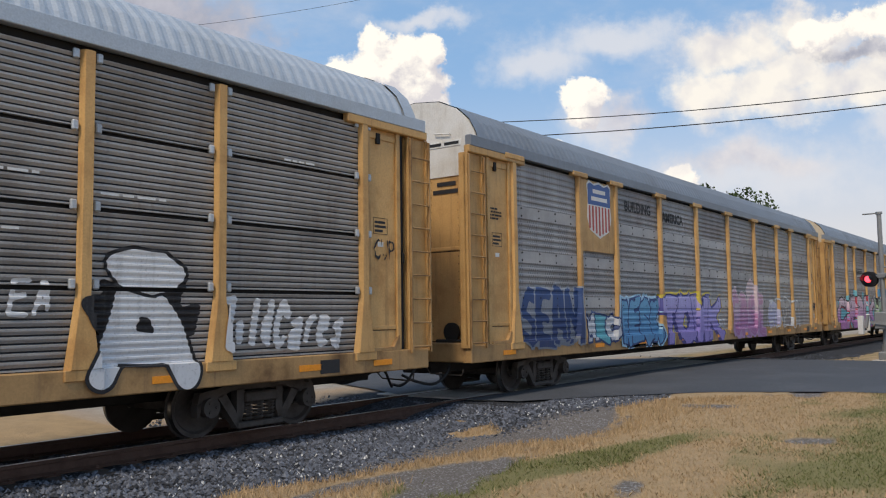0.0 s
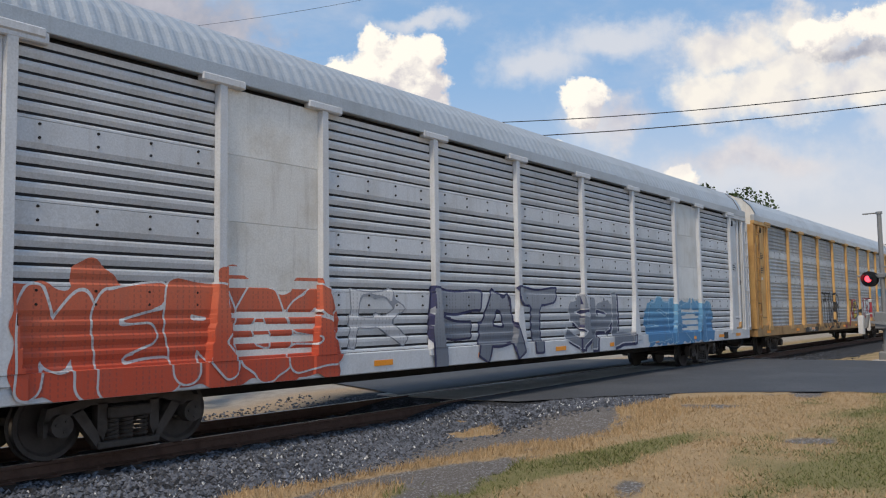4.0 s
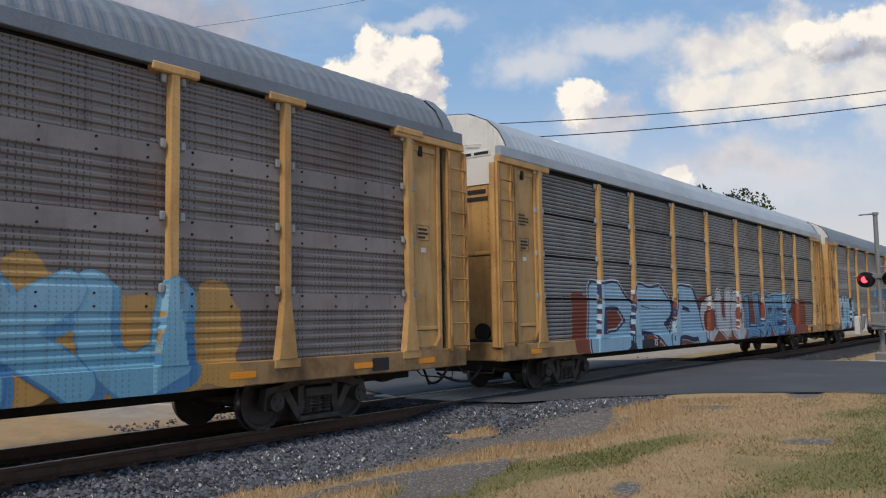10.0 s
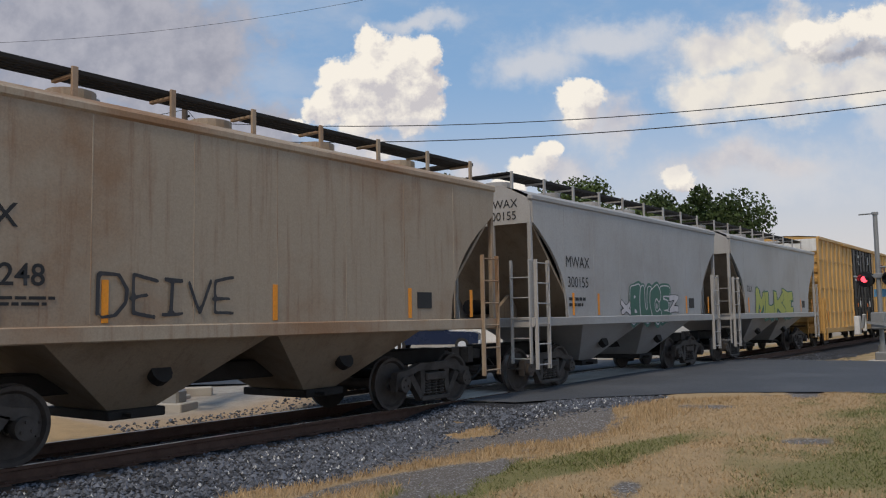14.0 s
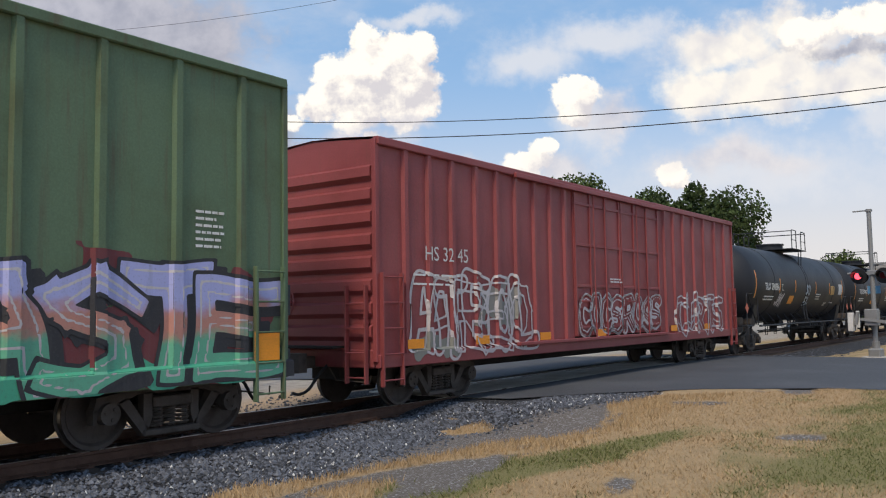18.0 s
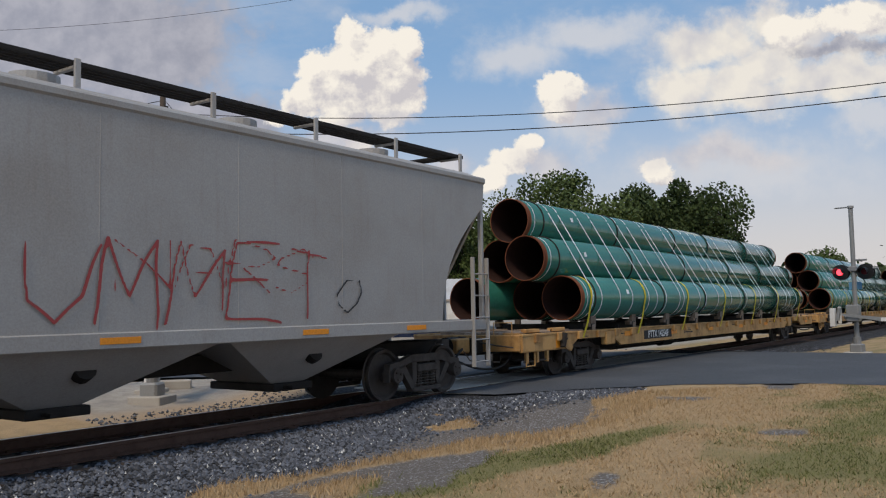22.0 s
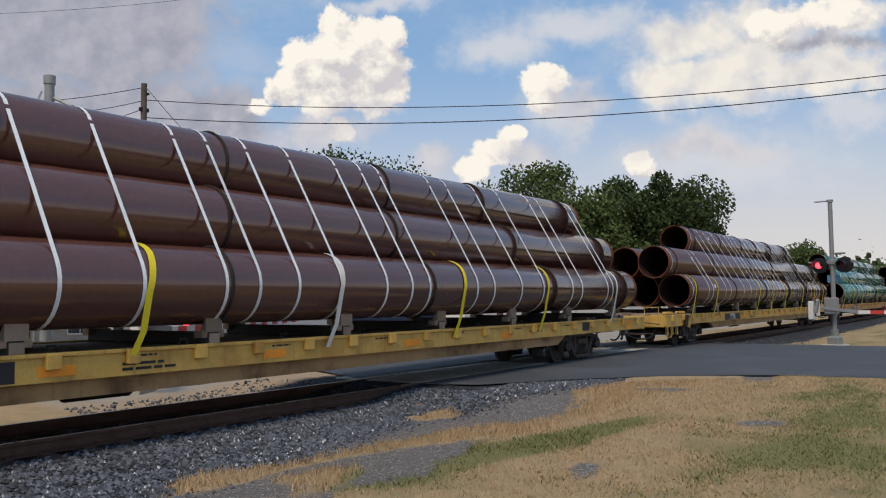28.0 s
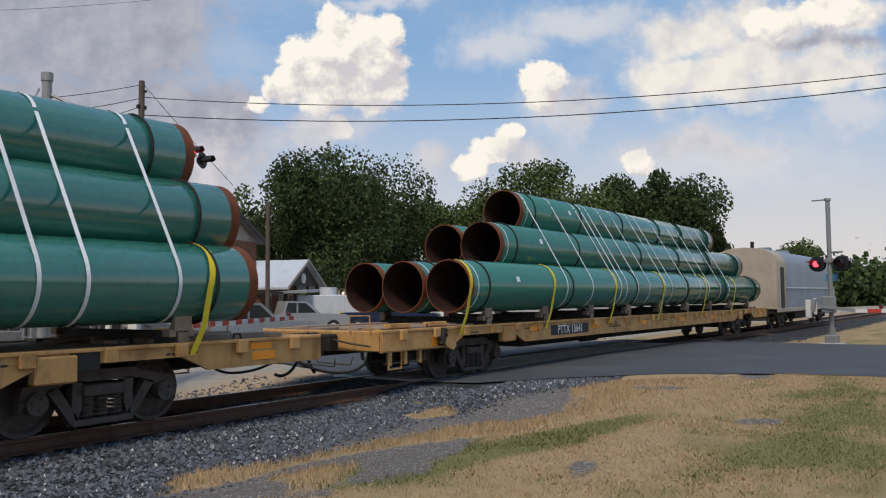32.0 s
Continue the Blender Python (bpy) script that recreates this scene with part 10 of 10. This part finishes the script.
for k, (x, y, h, w, n, lf) in enumerate((
        (49.0, 33.5, 14.0, 14.5, 9500, 0), (57.0, 38.5, 12.5, 12.0, 5000, 0), (45.0, 41.0, 11.5, 11.0, 4000, 1), (66.0, 35.0, 12.0, 9.0, 4000, 1), (72.0, 36.5, 10.2, 8.0, 3000, 1),
        (58.0, 18.6, 12.4, 12.5, 8000, 1), (62.8, 12.4, 11.9, 10.0, 8000, 0), (62.5, 15.6, 10.2, 9.0, 4500, 0), (66.0, 9.6, 7.4, 5.0, 2000, 0), (55.5, 22.0, 9.6, 7.5, 4000, 1),
        (24.5, 38.5, 10.4, 9.0, 2000, 1), (36.0, 40.0, 9.0, 8.0, 2600, 0), (107.8, 11.4, 8.6, 7.0, 2200, 1))):
    tree(x, y, h, w, 40 + k, int(n * 2.2), 0.3 if x < 100 else 0.36, leaf=lf)


def woodland():
    """Far belt of trees along the horizon."""
    rng = random.Random(77)
    v, f = [], []
    for i in range(330):
        near = i >= 150
        a = radians(rng.uniform(-14, 12) if near else rng.uniform(-12, 75))
        d = rng.uniform(135, 165) if near else rng.uniform(180, 260)
        cx, cy, hh = d * math.cos(a), -10 + d * math.sin(a), rng.uniform(4.2, 6.4) if near else rng.uniform(6, 10)
        for _ in range(420 if near else 150):
            p = Vector((cx + rng.gauss(0, 3.5), cy + rng.gauss(0, 3.5), abs(rng.gauss(0.5, 0.28)) * hh))
            n = Vector((rng.gauss(0, 1), rng.gauss(0, 1), rng.gauss(0.4, 0.7))).normalized()
            s1 = n.orthogonal().normalized() * (rng.uniform(0.25, 0.55) if near else rng.uniform(0.5, 1.2))
            s2 = n.cross(s1) * 0.8
            o = len(v)
            v += [p + s1, p + s2, p - s1, p - s2]
            f.append((o, o + 1, o + 2, o + 3))
    me = bpy.data.meshes.new("far_woods")
    me.from_pydata([tuple(q) for q in v], [], f)
    me.materials.append(LEAF[0])
    thing("far_woods", "dark belt of distant trees on the horizon", "trees", kind="stuff", data=me)


woodland()


# ---- what moves ----
def motions():
    """The train runs towards -x; every wheelset turns while its car passes."""
    marks = [float(i) for i in range(33)]
    for car, u in MOVERS:
        walk(car, [(t, pose(u - run(t), 0, 0)) for t in marks])
    start = {car: u for car, u in MOVERS}
    for w, car, along, x, r in WHEELSETS:
        def turned(t):
            return Matrix.Translation((x, 0, r)) @ Matrix.Rotation(-run(t) / r, 4, "Y")
        seen = [i for i in range(0, 961) if 2.0 < start[car] + along - run(i / 30) < 40.0]
        rows = []
        if not seen or seen[0] > 0:
            rows.append((0.0, turned(seen[0] / 30 if seen else 0.0)))
        rows += [(i / 30, turned(i / 30)) for i in seen]
        if not seen or seen[-1] < 960:
            rows.append((SECONDS, turned(seen[-1] / 30 if seen else 0.0)))
        walk(w, rows)


motions()
